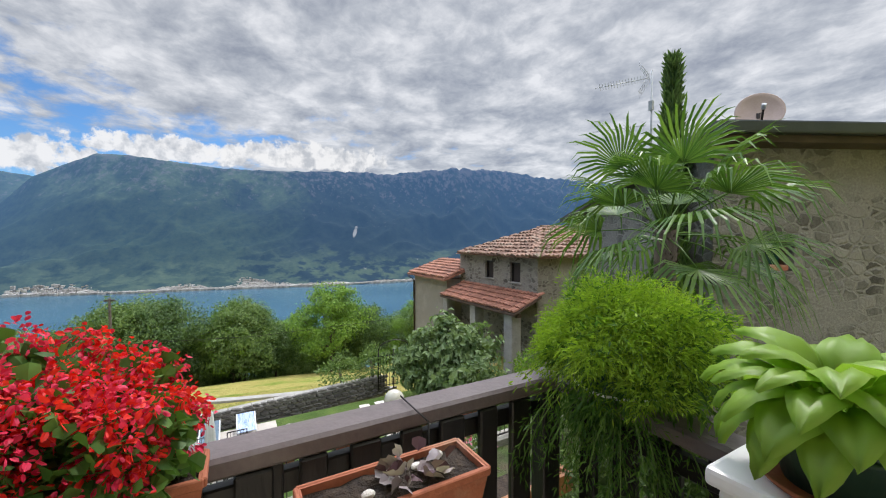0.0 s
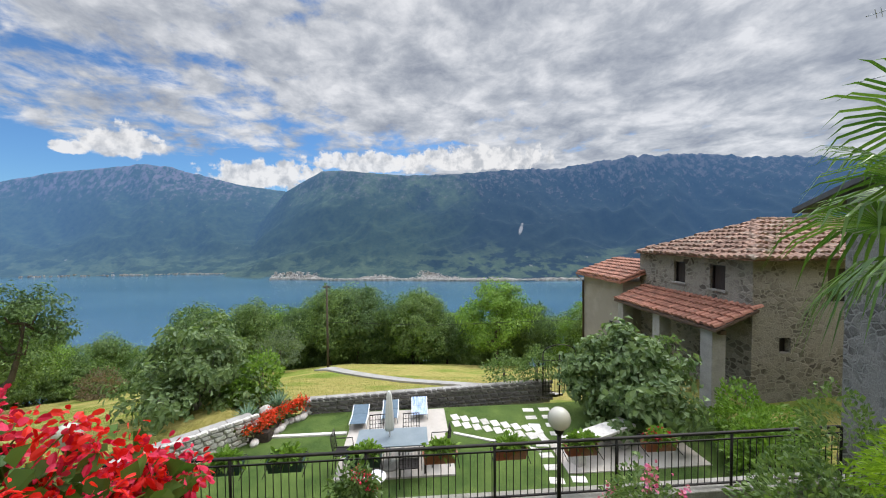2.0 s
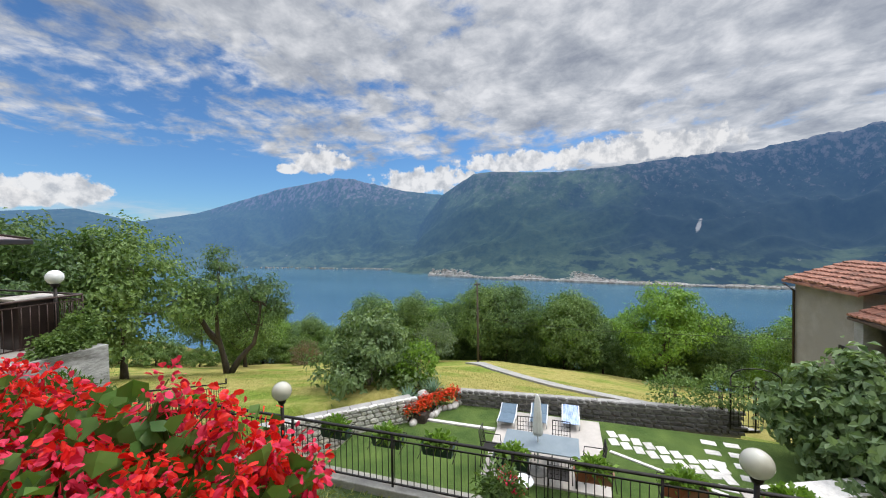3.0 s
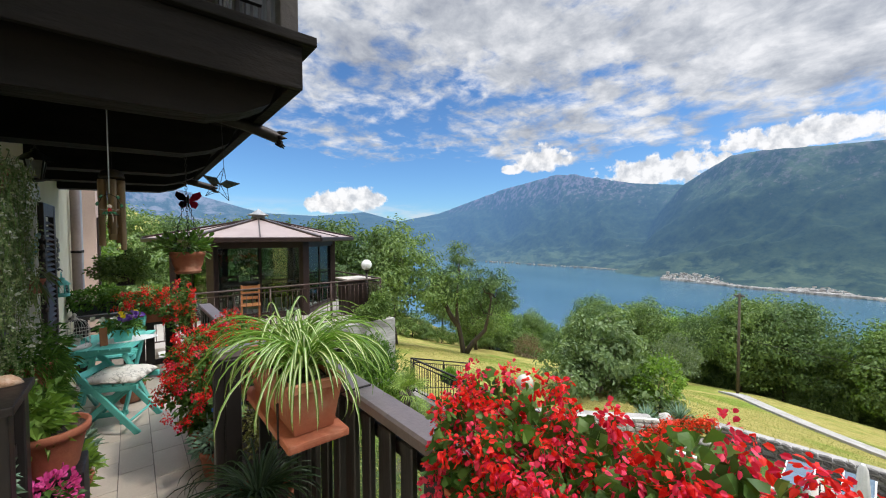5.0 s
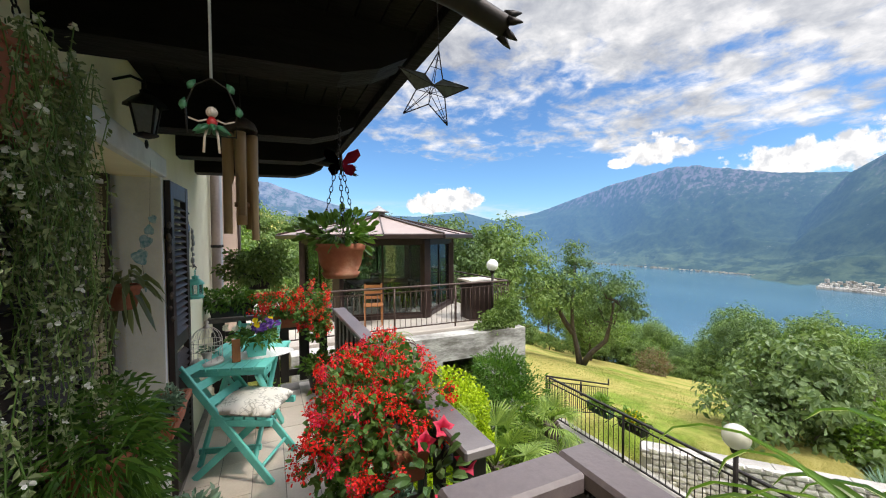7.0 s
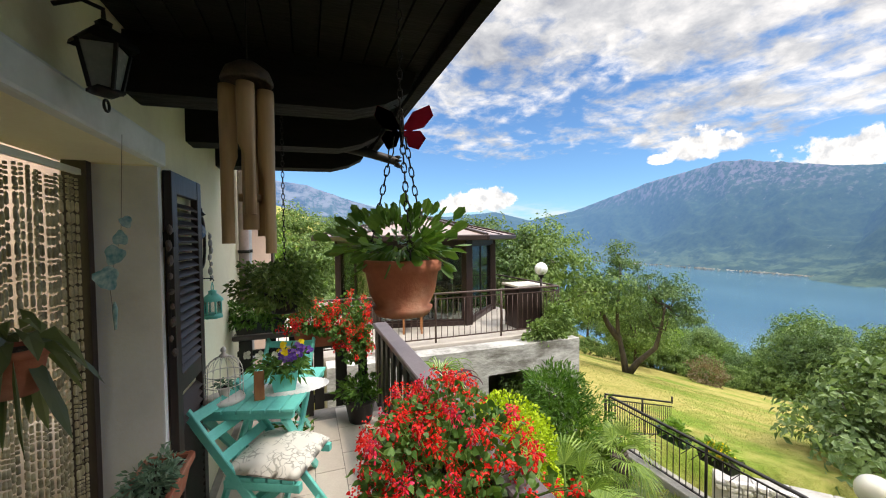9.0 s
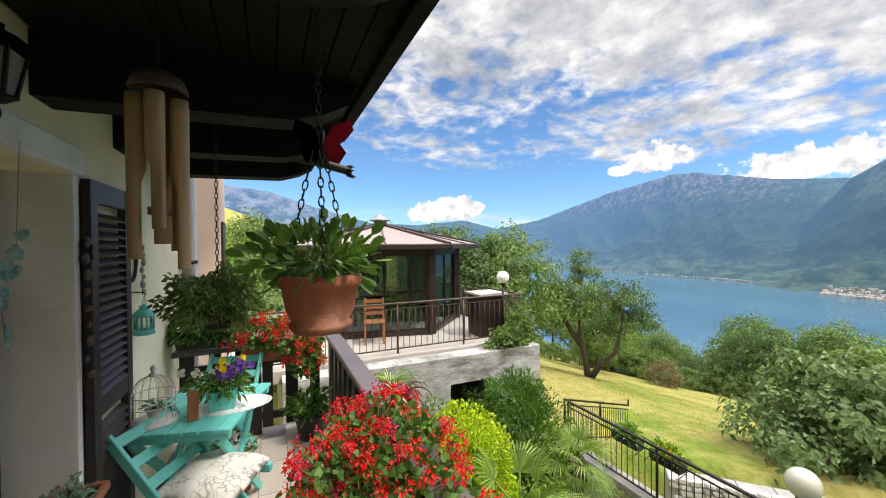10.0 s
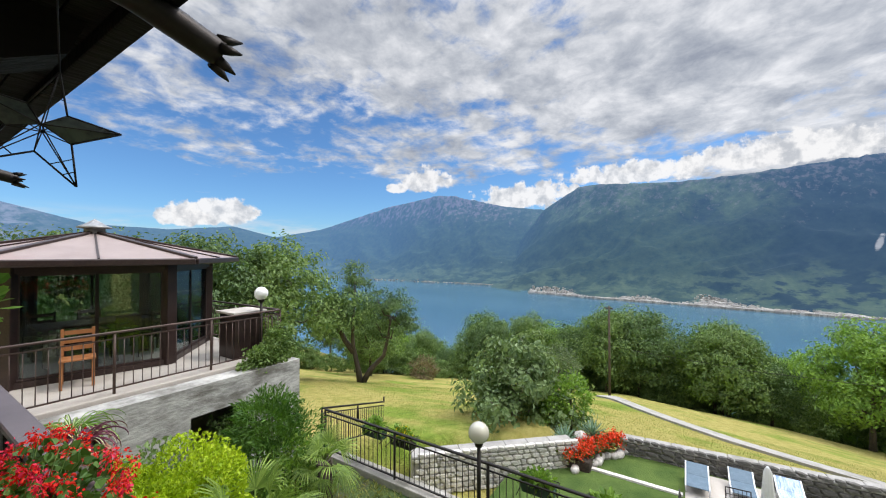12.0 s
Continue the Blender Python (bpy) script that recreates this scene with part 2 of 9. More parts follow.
FOLIAGE_OLIVE = leaf("olive_leaf", (0.10, 0.14, 0.075), (0.20, 0.25, 0.15), 0.5)
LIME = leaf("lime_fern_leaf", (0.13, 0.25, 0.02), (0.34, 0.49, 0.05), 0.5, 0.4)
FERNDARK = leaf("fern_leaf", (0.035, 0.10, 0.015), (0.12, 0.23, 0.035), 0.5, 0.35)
PALMLEAF = leaf("palm_leaf", (0.05, 0.12, 0.022), (0.15, 0.25, 0.055), 0.38, 0.3)
YELLOWLEAF = leaf("yellow_hedge_leaf", (0.22, 0.34, 0.012), (0.55, 0.66, 0.035), 0.45, 0.3)
HOSTA = leaf("broad_green_leaf", (0.15, 0.29, 0.03), (0.29, 0.45, 0.065), 0.4, 0.4, 0.4)
GERLEAF = leaf("geranium_leaf", (0.04, 0.105, 0.02), (0.13, 0.25, 0.05), 0.5, 0.3)
RED = leaf("red_petal", (0.72, 0.010, 0.010), (0.95, 0.05, 0.035), 0.5, 0.35, 0.9)
PINKRED = leaf("crimson_petal", (0.62, 0.012, 0.06), (0.88, 0.06, 0.15), 0.5, 0.35, 0.9)
PINK = leaf("pink_petal", (0.66, 0.12, 0.28), (0.85, 0.30, 0.48), 0.5, 0.35, 0.9)
YELLOW = leaf("yellow_petal", (0.80, 0.50, 0.01), (0.92, 0.72, 0.03), 0.5, 0.3, 0.9)
PURPLE = leaf("violet_petal", (0.10, 0.03, 0.30), (0.30, 0.16, 0.58), 0.5, 0.3, 0.9)
STEM = leaf("green_stem", (0.08, 0.16, 0.03), (0.16, 0.26, 0.06), 0.5, 0.1)
STRIPEG = leaf("striped_leaf_green", (0.10, 0.22, 0.03), (0.22, 0.36, 0.07), 0.4, 0.3)
STRIPEW = leaf("striped_leaf_cream", (0.58, 0.64, 0.36), (0.74, 0.78, 0.52), 0.4, 0.35)
TRAIL = leaf("trailing_leaf", (0.16, 0.20, 0.09), (0.36, 0.41, 0.20), 0.5, 0.3)
TRAILFL = leaf("small_pale_flower", (0.58, 0.56, 0.5), (0.76, 0.74, 0.68), 0.6, 0.2)
SUCC = leaf("grey_green_succulent", (0.10, 0.20, 0.13), (0.25, 0.36, 0.25), 0.5, 0.1)


def glass(name, tint=(0.75, 0.82, 0.82), rough=0.03, clear=0.55):
    m, n, p = material(name, rough)
    gl = n.add("ShaderNodeBsdfGlossy", None, Color=(0.9, 0.95, 0.95, 1), Roughness=rough)
    tr = n.add("ShaderNodeBsdfTransparent", None, Color=(*tint, 1))
    fr = n.add("ShaderNodeFresnel", None, IOR=1.5)
    f = n.math("ADD", n.math("MULTIPLY", fr.outputs[0], 0.85), 0.02)
    mx = n.add("ShaderNodeMixShader", None, i0=f, i1=tr.outputs[0], i2=gl.outputs[0])
    o = [x for x in m.node_tree.nodes if x.type == "OUTPUT_MATERIAL"][0]
    n.put(o, 0, mx.outputs[0])
    return m


GLASS = glass("window_glass", (0.66, 0.72, 0.72))
CLEAR = glass("clear_glass", (0.8, 0.84, 0.84))


def opal():
    m, n, p = material("opal_globe", 0.18)
    p.inputs["Base Color"].default_value = (0.72, 0.68, 0.56, 1)
    p.inputs["Transmission Weight"].default_value = 0.35
    p.inputs["Coat Weight"].default_value = 0.4
    return m


OPAL = opal()
WHITEGLOBE = surface("white_globe", (0.78, 0.78, 0.75), (0.84, 0.84, 0.82), 3, 0.25, bump=0.0)


# ---- building helpers ----
def box(bm, x0, y0, z0, x1, y1, z1, slot=0, bevel=0.0):
    m = Matrix.Translation(((x0 + x1) / 2, (y0 + y1) / 2, (z0 + z1) / 2)) @ Matrix.Diagonal((abs(x1 - x0), abs(y1 - y0), abs(z1 - z0), 1))
    r = bmesh.ops.create_cube(bm, size=1.0, matrix=m)
    faces = {f for v in r["verts"] for f in v.link_faces}
    for f in faces:
        f.material_index = slot
    if bevel:
        edges = list({e for v in r["verts"] for e in v.link_edges})
        rr = bmesh.ops.bevel(bm, geom=edges, offset=bevel, segments=2, affect="EDGES", profile=0.6)
        for f in rr["faces"]:
            f.material_index = slot
    return bm


def boxm(x0, y0, z0, x1, y1, z1, bevel=0.0):
    return box(bmesh.new(), x0, y0, z0, x1, y1, z1, 0, bevel)


def bar(bm, a, b, w, t=None, up=(0, 0, 1), bevel=0.0):
    """A straight board from a to b, w wide across and t thick along up."""
    a, b = Vector(a), Vector(b)
    t = w if t is None else t
    z = (b - a).normalized()
    u = Vector(up)
    if abs(z.dot(u)) > 0.98:
        u = Vector((0, 1, 0))
    x = u.cross(z).normalized()
    y = z.cross(x)
    m = Matrix((x, y, z)).transposed().to_4x4()
    m = Matrix.Translation((a + b) / 2) @ m @ Matrix.Diagonal((w, t, (b - a).length, 1))
    r = bmesh.ops.create_cube(bm, size=1.0, matrix=m)
    if bevel:
        bmesh.ops.bevel(bm, geom=list({e for v in r["verts"] for e in v.link_edges}), offset=bevel, segments=1, affect="EDGES")
    return bm


def tube(bm, pts, radii, sides=8, cap=True):
    """A round, tapering tube through the points."""
    pts = [Vector(p) for p in pts]
    if not isinstance(radii, (list, tuple)):
        radii = [radii] * len(pts)
    rings = []
    ref = Vector((0.3, 0.2, 1))
    for i, p in enumerate(pts):
        z = (pts[min(i + 1, len(pts) - 1)] - pts[max(i - 1, 0)])
        z = z.normalized() if z.length > 1e-9 else Vector((0, 0, 1))
        x = ref.cross(z)
        if x.length < 0.05:
            x = Vector((1, 0, 0)).cross(z)
        x.normalize()
        y = z.cross(x)
        rings.append([bm.verts.new(p + (x * math.cos(k * math.tau / sides) + y * math.sin(k * math.tau / sides)) * radii[i]) for k in range(sides)])
    for r0, r1 in zip(rings, rings[1:]):
        for k in range(sides):
            f = bm.faces.new((r0[k], r0[(k + 1) % sides], r1[(k + 1) % sides], r1[k]))
            f.smooth = True
    if cap:
        bm.faces.new(rings[0][::-1])
        bm.faces.new(rings[-1])
    return bm


def lathe(bm, profile, centre=(0, 0, 0), sides=24, sx=1.0, sy=1.0):
    """Turns a profile of (radius, z) round the upright axis."""
    c = Vector(centre)
    rings = []
    for r, z in profile:
        if r < 1e-5:
            rings.append([bm.verts.new(c + Vector((0, 0, z)))])
        else:
            rings.append([bm.verts.new(c + Vector((math.cos(k * math.tau / sides) * r * sx, math.sin(k * math.tau / sides) * r * sy, z))) for k in range(sides)])
    for r0, r1 in zip(rings, rings[1:]):
        for k in range(sides):
            q = [r0[k % len(r0)], r0[(k + 1) % len(r0)], r1[(k + 1) % len(r1)], r1[k % len(r1)]]
            u = []
            for v in q:
                if v not in u:
                    u.append(v)
            if len(u) > 2:
                f = bm.faces.new(u)
                f.smooth = True
    return bm


def part(name, bm, mat, parent=None, label="", at=None):
    me = bpy.data.meshes.new(name)
    if isinstance(bm, bmesh.types.BMesh):
        bm.normal_update()
        bm.to_mesh(me)
        bm.free()
    else:
        me.from_pydata(*bm)
        me.update()
    for m in mat if isinstance(mat, (list, tuple)) else (mat,):
        me.materials.append(m)
    ob = new(name, me)
    if parent is not None:
        ob.parent = parent
    if at is not None:
        ob.matrix_basis = at
    if label:
        tagged(ob, label)
    return ob


def piece(name, me, parent, m):
    """One more object on a mesh that alike pieces share."""
    ob = new(name, me)
    ob.parent = parent
    ob.matrix_basis = m
    return ob


def thing(name, label, category, at=None, group="", kind=""):
    e = new(name)
    e.empty_display_size = 0.1
    if at is not None:
        e.matrix_basis = at if isinstance(at, Matrix) else Matrix.Translation(at)
    return tagged(e, label, category, group, kind)


def structure(name, bm, mat, label, category):
    return tagged(part(name, bm, mat), label, category, kind="structure")


def leaves(points, dirs, length, width, rng, droop=0.25, fold=0.2, jitter=0.35, face=None):
    """Pointed leaves of two folded halves as (verts, edges, faces); numpy arrays of base points and growing directions."""
    n = len(points)
    p, dd = np.asarray(points, float), np.asarray(dirs, float)
    dd = dd / (np.linalg.norm(dd, axis=1, keepdims=True) + 1e-9)
    rnd = rng.normal(size=(n, 3))
    if face is not None:
        dd = rnd - face * np.sum(rnd * face, 1, keepdims=True) / (np.sum(face * face, 1, keepdims=True) + 1e-9) + dd * 0.1
        dd = dd / (np.linalg.norm(dd, axis=1, keepdims=True) + 1e-9)
    s = np.cross(dd, rnd if face is None else face)
    s /= np.linalg.norm(s, axis=1, keepdims=True) + 1e-9
    up_ = np.cross(s, dd)
    k = 1 + jitter * (rng.random((n, 1)) * 2 - 1)
    L, Wd = length * k, width * k
    mid = p + dd * L * 0.5 - np.array([0, 0, 1.0]) * L * droop * 0.2
    tip = p + dd * L - np.array([0, 0, 1.0]) * L * droop
    a = mid + s * Wd * 0.5 + up_ * Wd * fold
    b = mid - s * Wd * 0.5 + up_ * Wd * fold
    v = np.stack([p, a, tip, b], 1).reshape(-1, 3)
    base = np.arange(n)[:, None] * 4
    f = np.concatenate([base + np.array([[0, 1, 2]]), base + np.array([[0, 2, 3]])], 1).reshape(-1, 3)
    return v, f


def join(*meshes):
    vs, fs, o = [], [], 0
    for v, f in meshes:
        vs.append(v)
        fs.append(f + o)
        o += len(v)
    return np.concatenate(vs).tolist(), [], np.concatenate(fs).tolist()


def clumps(rng, n, centre, radii, shell=0.55, flat=0.0):
    """Points in an uneven ellipsoid, denser towards its skin, and the way outwards."""
    u = rng.normal(size=(n, 3))
    u /= np.linalg.norm(u, axis=1, keepdims=True)
    if flat:
        u[:, 2] = np.abs(u[:, 2]) * (1 - flat) + u[:, 2] * flat
    r = shell + (1 - shell) * rng.random((n, 1)) ** 0.6
    bumps = 1 + 0.18 * np.sin(u[:, :1] * 5 + u[:, 1:2] * 3) + 0.14 * np.sin(u[:, 2:] * 7 + u[:, :1] * 4)
    return np.asarray(centre) + u * r * bumps * np.asarray(radii), u


# ---- terrain, lake, mountains ----
NP = np.random.default_rng(11)


def smooth01(x):
    x = min(1.0, max(0.0, x))
    return x * x * (3 - 2 * x)


def meadow(x, y):
    """Height of the open slope beyond the garden."""
    e = x - 12
    z = -3.5 - (0.27 * e if e > 0 else 0.135 * e) - (0.1 if y > 4 else -0.06) * (y - 4)
    if x > 34:
        z -= 0.35 * (x - 34)
    if y > 30:
        z += 0.16 * (y - 30)
    return z


def wall_line(x):
    """Where the pale retaining wall runs."""
    return max(2.95, 6.2 - (x - 8.0) * 1.083)


def land(x, y):
    z = meadow(x, y)
    lawn = smooth01((13.2 - x) / 0.6) * smooth01((x + 2) / 1.0) * smooth01(((8.5 - y) / 2.0) if x < 7.4 else (wall_line(x) + 0.75 - y) / 0.55) * smooth01((y + 11) / 2.0)
    z = z * (1 - lawn) + min(z, -4.35) * lawn
    if x < 4:
        z = max(z, -2.6 - 0.4 * max(0, y - 14) * 0 + 0.25 * max(0.0, -6 - x))
    if y < -11 and x < 14:
        z = max(z, -3.9 + 0.05 * (-11 - y))
    if x < -8:
        z += 0.25 * (-8 - x)
    d = math.hypot(x, y)
    if d > 18:
        z += 0.25 * noise.noise((x * 0.12, y * 0.12, 0.3)) * min(1, (d - 18) / 15)
    return max(z, -215.0)


def ground_sheet():
    rings, sides = 150, 220
    cx, cy = 9.0, 1.0
    radii = [0.0]
    r = 0.45
    while radii[-1] < 4300:
        radii.append(radii[-1] + r)
        r *= 1.052
    vs, fs = [], []
    for i, rr in enumerate(radii):
        for k in range(sides):
            a = k * math.tau / sides
            x, y = cx + rr * math.cos(a), cy + rr * math.sin(a)
            vs.append((x, y, land(x, y)))
    n = len(radii)
    for i in range(n - 1):
        for k in range(sides):
            k2 = (k + 1) % sides
            fs.append((i * sides + k, (i + 1) * sides + k, (i + 1) * sides + k2, i * sides + k2))
    return vs, [], fs


def grass_material():
    m, n, p = material("meadow_grass", 0.95, 0, 0.1)
    co = n.add("ShaderNodeTexCoord").outputs["Object"]
    a, b, c = n.noise(co, 0.22, 5.0, 0.6), n.noise(co, 3.0, 5.0, 0.65), n.noise(n.vec("MULTIPLY", co, (1.0, 0.3, 1.0)), 0.9, 4.0, 0.6)
    f = n.math("ADD", n.math("MULTIPLY", a, 0.6), n.math("MULTIPLY", c, 0.4))
    green = n.ramp(b, [(0.3, (0.11, 0.17, 0.022)), (0.7, (0.22, 0.29, 0.045))])
    dry = n.ramp(b, [(0.3, (0.25, 0.225, 0.055)), (0.7, (0.44, 0.37, 0.13))])
    n.put(p, "Base Color", n.mix(n.smooth(f, 0.38, 0.54), green, dry))
    bp = n.add("ShaderNodeBump", None, Strength=0.9, Distance=0.12, Height=n.noise(co, 9.0, 6.0, 0.7))
    n.put(p, "Normal", bp.outputs[0])
    return m


MEADOW = grass_material()
LAWN = surface("lawn_grass", (0.05, 0.09, 0.022), (0.115, 0.165, 0.042), 1.6, 0.95, bump=0.9, fine=60, spec=0.1, size=0.03)
ground = structure("ground", ground_sheet(), MEADOW, "sloping meadow of mown, partly dry grass", "ground")
for f in ground.data.polygons:
    f.use_smooth = True


def water_material():
    m, n, p = material("lake_water", 0.16, 0, 0.5)
    co = n.add("ShaderNodeTexCoord").outputs["Object"]
    big = n.noise(n.vec("MULTIPLY", co, (1.0, 0.35, 1.0)), 0.004, 4.0, 0.6)
    n.put(p, "Base Color", n.ramp(big, [(0.35, (0.040, 0.105, 0.165)), (0.65, (0.065, 0.145, 0.21))]))
    bp = n.add("ShaderNodeBump", None, Strength=0.35, Distance=0.6, Height=n.noise(co, 0.35, 5.0, 0.7))
    n.put(p, "Normal", bp.outputs[0])
    return m


bmw = bmesh.new()
bmesh.ops.create_grid(bmw, x_segments=4, y_segments=4, size=1.0, matrix=Matrix.Translation((2100, 300, -200)) @ Matrix.Diagonal((2000, 3800, 1, 1)))
structure("water", bmw, water_material(), "wide calm blue lake below the hillside", "lake")

# skyline: azimuth from north-along-the-house, rise of the ridge, rise of the far shore below eye level
SKYLINE = [(-30, 0.16, 0.02), (-8, 0.15, 0.03), (0, 0.135, 0.03), (6, 0.10, 0.03), (14, 0.06, 0.04), (21, 0.055, 0.045), (28, 0.066, 0.05), (33, 0.042, 0.055), (39, 0.062, 0.06),
           (49, 0.125, 0.07), (57, 0.158, 0.078), (60, 0.150, 0.08), (66.5, 0.125, 0.086), (72.2, 0.114, 0.088), (80, 0.09, 0.09), (90, 0.05, 0.09)]
NEARLINE = [(61, -0.093, 0.094), (64, -0.07, 0.096), (66.5, -0.02, 0.098), (69, 0.04, 0.101), (72.2, 0.114, 0.104), (75, 0.146, 0.107), (77, 0.168, 0.110), (80, 0.172, 0.113), (89, 0.163, 0.117), (96, 0.166, 0.120), (104, 0.174, 0.120),
            (112, 0.172, 0.115), (118, 0.184, 0.110), (123, 0.188, 0.106), (129, 0.178, 0.10), (134, 0.160, 0.10), (140, 0.145, 0.10), (150, 0.12, 0.10), (175, 0.12, 0.10)]


def lerp_line(az, line=None):
    line = line or (NEARLINE if az > 70 else SKYLINE)
    for (a0, r0, s0), (a1, r1, s1) in zip(line, line[1:]):
        if a0 <= az <= a1:
            k = (az - a0) / (a1 - a0)
            return r0 + (r1 - r0) * k, s0 + (s1 - s0) * k
    return line[-1][1:]


def mountain_mesh(line, az0, az1, na, ns=84, back=0):
    vs, fs = [], []
    for i in range(na):
        az = az0 + (az1 - az0) * i / (na - 1)
        ridge, shore = lerp_line(az, line)
        ds = 203 / shore
        ds = min(ds, 3300) + back + 25 * noise.noise((az * 0.2, 0, 5))
        width = 950 + 120 * noise.noise((az * 0.05, 3, 1))
        if az < 33:
            ds, width = 2400 + (33 - az) * 10, 1400
        dr = ds + width
        crags = smooth01((az - 98) / 14) + 0.5 * smooth01((az - 50) / 6) * smooth01((66 - az) / 4)
        zr = 1.6 + ridge * dr * (1 + 0.012 * noise.noise((az * 0.9, 0, 0)) + 0.006 * noise.noise((az * 3.1, 0, 2)) + crags * (0.05 * noise.noise((az * 0.55, 7, 0)) + 0.03 * noise.noise((az * 1.7, 4, 2))))
        ca, sa = math.cos(radians(az)), math.sin(radians(az))
        for j in range(ns):
            s = j / (ns - 8)
            d_ = ds + width * s
            prof = (0.30 * s + 0.70 * s ** 1.7) if s <= 1 else 1 - 2.2 * (s - 1)
            x, y = sa * d_, ca * d_
            amp = min(95, 0.28 * max(0, zr + 202)) * math.sin(min(1.0, s) * math.pi) ** 0.8
            rel = noise.fractal((x * 0.0021, y * 0.0021, 0.4), 1.0, 2.1, 6)
            wx, wy = x + 260 * noise.noise((x * 0.0012, y * 0.0012, 4.0)), y + 260 * noise.noise((x * 0.0012, y * 0.0012, 9.0))
            gully = 0.5 - 1.5 * abs(noise.noise((wx * 0.0028, wy * 0.0028, 7.0))) - 0.6 * abs(noise.noise((wx * 0.008, wy * 0.008, 2.0)))
            z = -202 + (zr + 202) * prof + amp * (0.32 * rel + 0.95 * gully)
            vs.append((x, y, max(z, -204) if j else -204))
    for i in range(na - 1):
        for j in range(ns - 1):
            a = i * ns + j
            fs.append((a, a + 1, a + ns + 1, a + ns))
    return vs, [], fs


def mountain_material():
    m, n, p = material("distant_mountain", 0.95, 0, 0.05)
    geo = n.add("ShaderNodeNewGeometry").outputs
    co = n.add("ShaderNodeTexCoord").outputs["Object"]
    zz = n.add("ShaderNodeSeparateXYZ", None, i0=co).outputs[2]
    nz = n.add("ShaderNodeSeparateXYZ", None, i0=geo["Normal"]).outputs[2]
    big, small = n.noise(co, 0.004, 6.0, 0.62), n.noise(co, 0.03, 6.0, 0.7)
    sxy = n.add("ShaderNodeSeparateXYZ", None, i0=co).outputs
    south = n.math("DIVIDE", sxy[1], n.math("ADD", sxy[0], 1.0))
    # cloud shadow put into the tree colour: near-black southward, sunlit green northward
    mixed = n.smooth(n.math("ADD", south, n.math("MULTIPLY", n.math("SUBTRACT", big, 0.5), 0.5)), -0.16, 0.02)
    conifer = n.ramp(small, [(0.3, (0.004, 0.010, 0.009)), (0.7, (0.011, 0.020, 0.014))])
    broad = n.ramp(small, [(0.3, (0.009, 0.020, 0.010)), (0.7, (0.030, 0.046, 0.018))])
    cloud_shaded_forest = n.mix(mixed, conifer, broad)
    pasture = n.ramp(small, [(0.3, (0.026, 0.044, 0.020)), (0.7, (0.062, 0.082, 0.038))])
    lowland = n.smooth(n.math("ADD", zz, n.math("MULTIPLY", big, 260.0)), 110.0, -20.0)
    fields = n.noise(n.vec("MULTIPLY", co, (1.0, 1.0, 2.5)), 0.011, 5.0, 0.6)
    c = n.mix(n.math("MULTIPLY", lowland, n.smooth(fields, 0.44, 0.56)), cloud_shaded_forest, pasture)
    c = n.mix(n.math("MULTIPLY", n.smooth(zz, 150.0, 260.0), n.math("MULTIPLY", n.math("MULTIPLY", mixed, n.smooth(south, 0.42, 0.30)), n.smooth(big, 0.46, 0.58))), c, pasture)
    streak = n.noise(n.vec("MULTIPLY", co, (1.0, 1.0, 0.16)), 0.03, 7.0, 0.72)
    cliff = n.smooth(n.math("ADD", n.math("MULTIPLY", zz, 0.00045), streak), 0.66, 0.78)
    c = n.mix(n.math("MULTIPLY", cliff, 0.4), c, (0.12, 0.10, 0.10))
    crest = n.math("MULTIPLY", n.math("MULTIPLY", n.smooth(zz, 240.0, 400.0), n.smooth(south, 0.40, 0.50)), n.smooth(streak, 0.46, 0.60))
    c = n.mix(n.math("MULTIPLY", crest, 0.7), c, (0.105, 0.082, 0.095))
    bare = n.smooth(n.math("DIVIDE", sxy[0], n.math("ADD", n.math("ABSOLUTE", sxy[1]), 1.0)), 0.22, 0.12)
    c = n.mix(n.math("MULTIPLY", bare, n.smooth(n.noise(co, 0.008, 6.0, 0.68), 0.44, 0.58)), c, (0.10, 0.098, 0.092))
    scree = n.math("MULTIPLY", n.smooth(n.noise(n.vec("MULTIPLY", co, (1.0, 1.0, 0.3)), 0.012, 6.0, 0.75), 0.66, 0.72), n.smooth(zz, 160.0, -40.0))
    c = n.mix(n.math("MULTIPLY", scree, 0.6), c, (0.22, 0.21, 0.19))
    nd = n.vec("NORMALIZE", co)
    for sx, sy, sz, hw_, hh in ((0.9585, -0.2835, 0.021, 0.0045, 0.016),):
        off = n.vec("SUBTRACT", nd, (sx, sy, sz))
        o3 = n.add("ShaderNodeSeparateXYZ", None, i0=off).outputs
        hz = n.math("ADD", n.math("MULTIPLY", o3[0], -sy), n.math("MULTIPLY", o3[1], sx))
        hz = n.math("ADD", hz, n.math("MULTIPLY", o3[2], 0.22))
        rr_ = n.math("ADD", n.math("POWER", n.math("DIVIDE", hz, hw_), 2.0), n.math("POWER", n.math("DIVIDE", o3[2], hh), 2.0))
        rr_ = n.math("ADD", rr_, n.math("MULTIPLY", n.math("SUBTRACT", small, 0.5), 4.5))
        c = n.mix(n.math("MULTIPLY", n.smooth(rr_, 1.2, 0.2), 0.6), c, (0.34, 0.32, 0.30))
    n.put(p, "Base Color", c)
    # blue glow painted in for haze: light scattered by the kilometres of air in front
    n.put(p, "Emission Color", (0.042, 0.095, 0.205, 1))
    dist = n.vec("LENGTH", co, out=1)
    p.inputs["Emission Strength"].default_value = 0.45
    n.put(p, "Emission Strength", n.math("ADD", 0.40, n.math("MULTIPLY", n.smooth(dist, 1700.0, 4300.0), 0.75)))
    return m


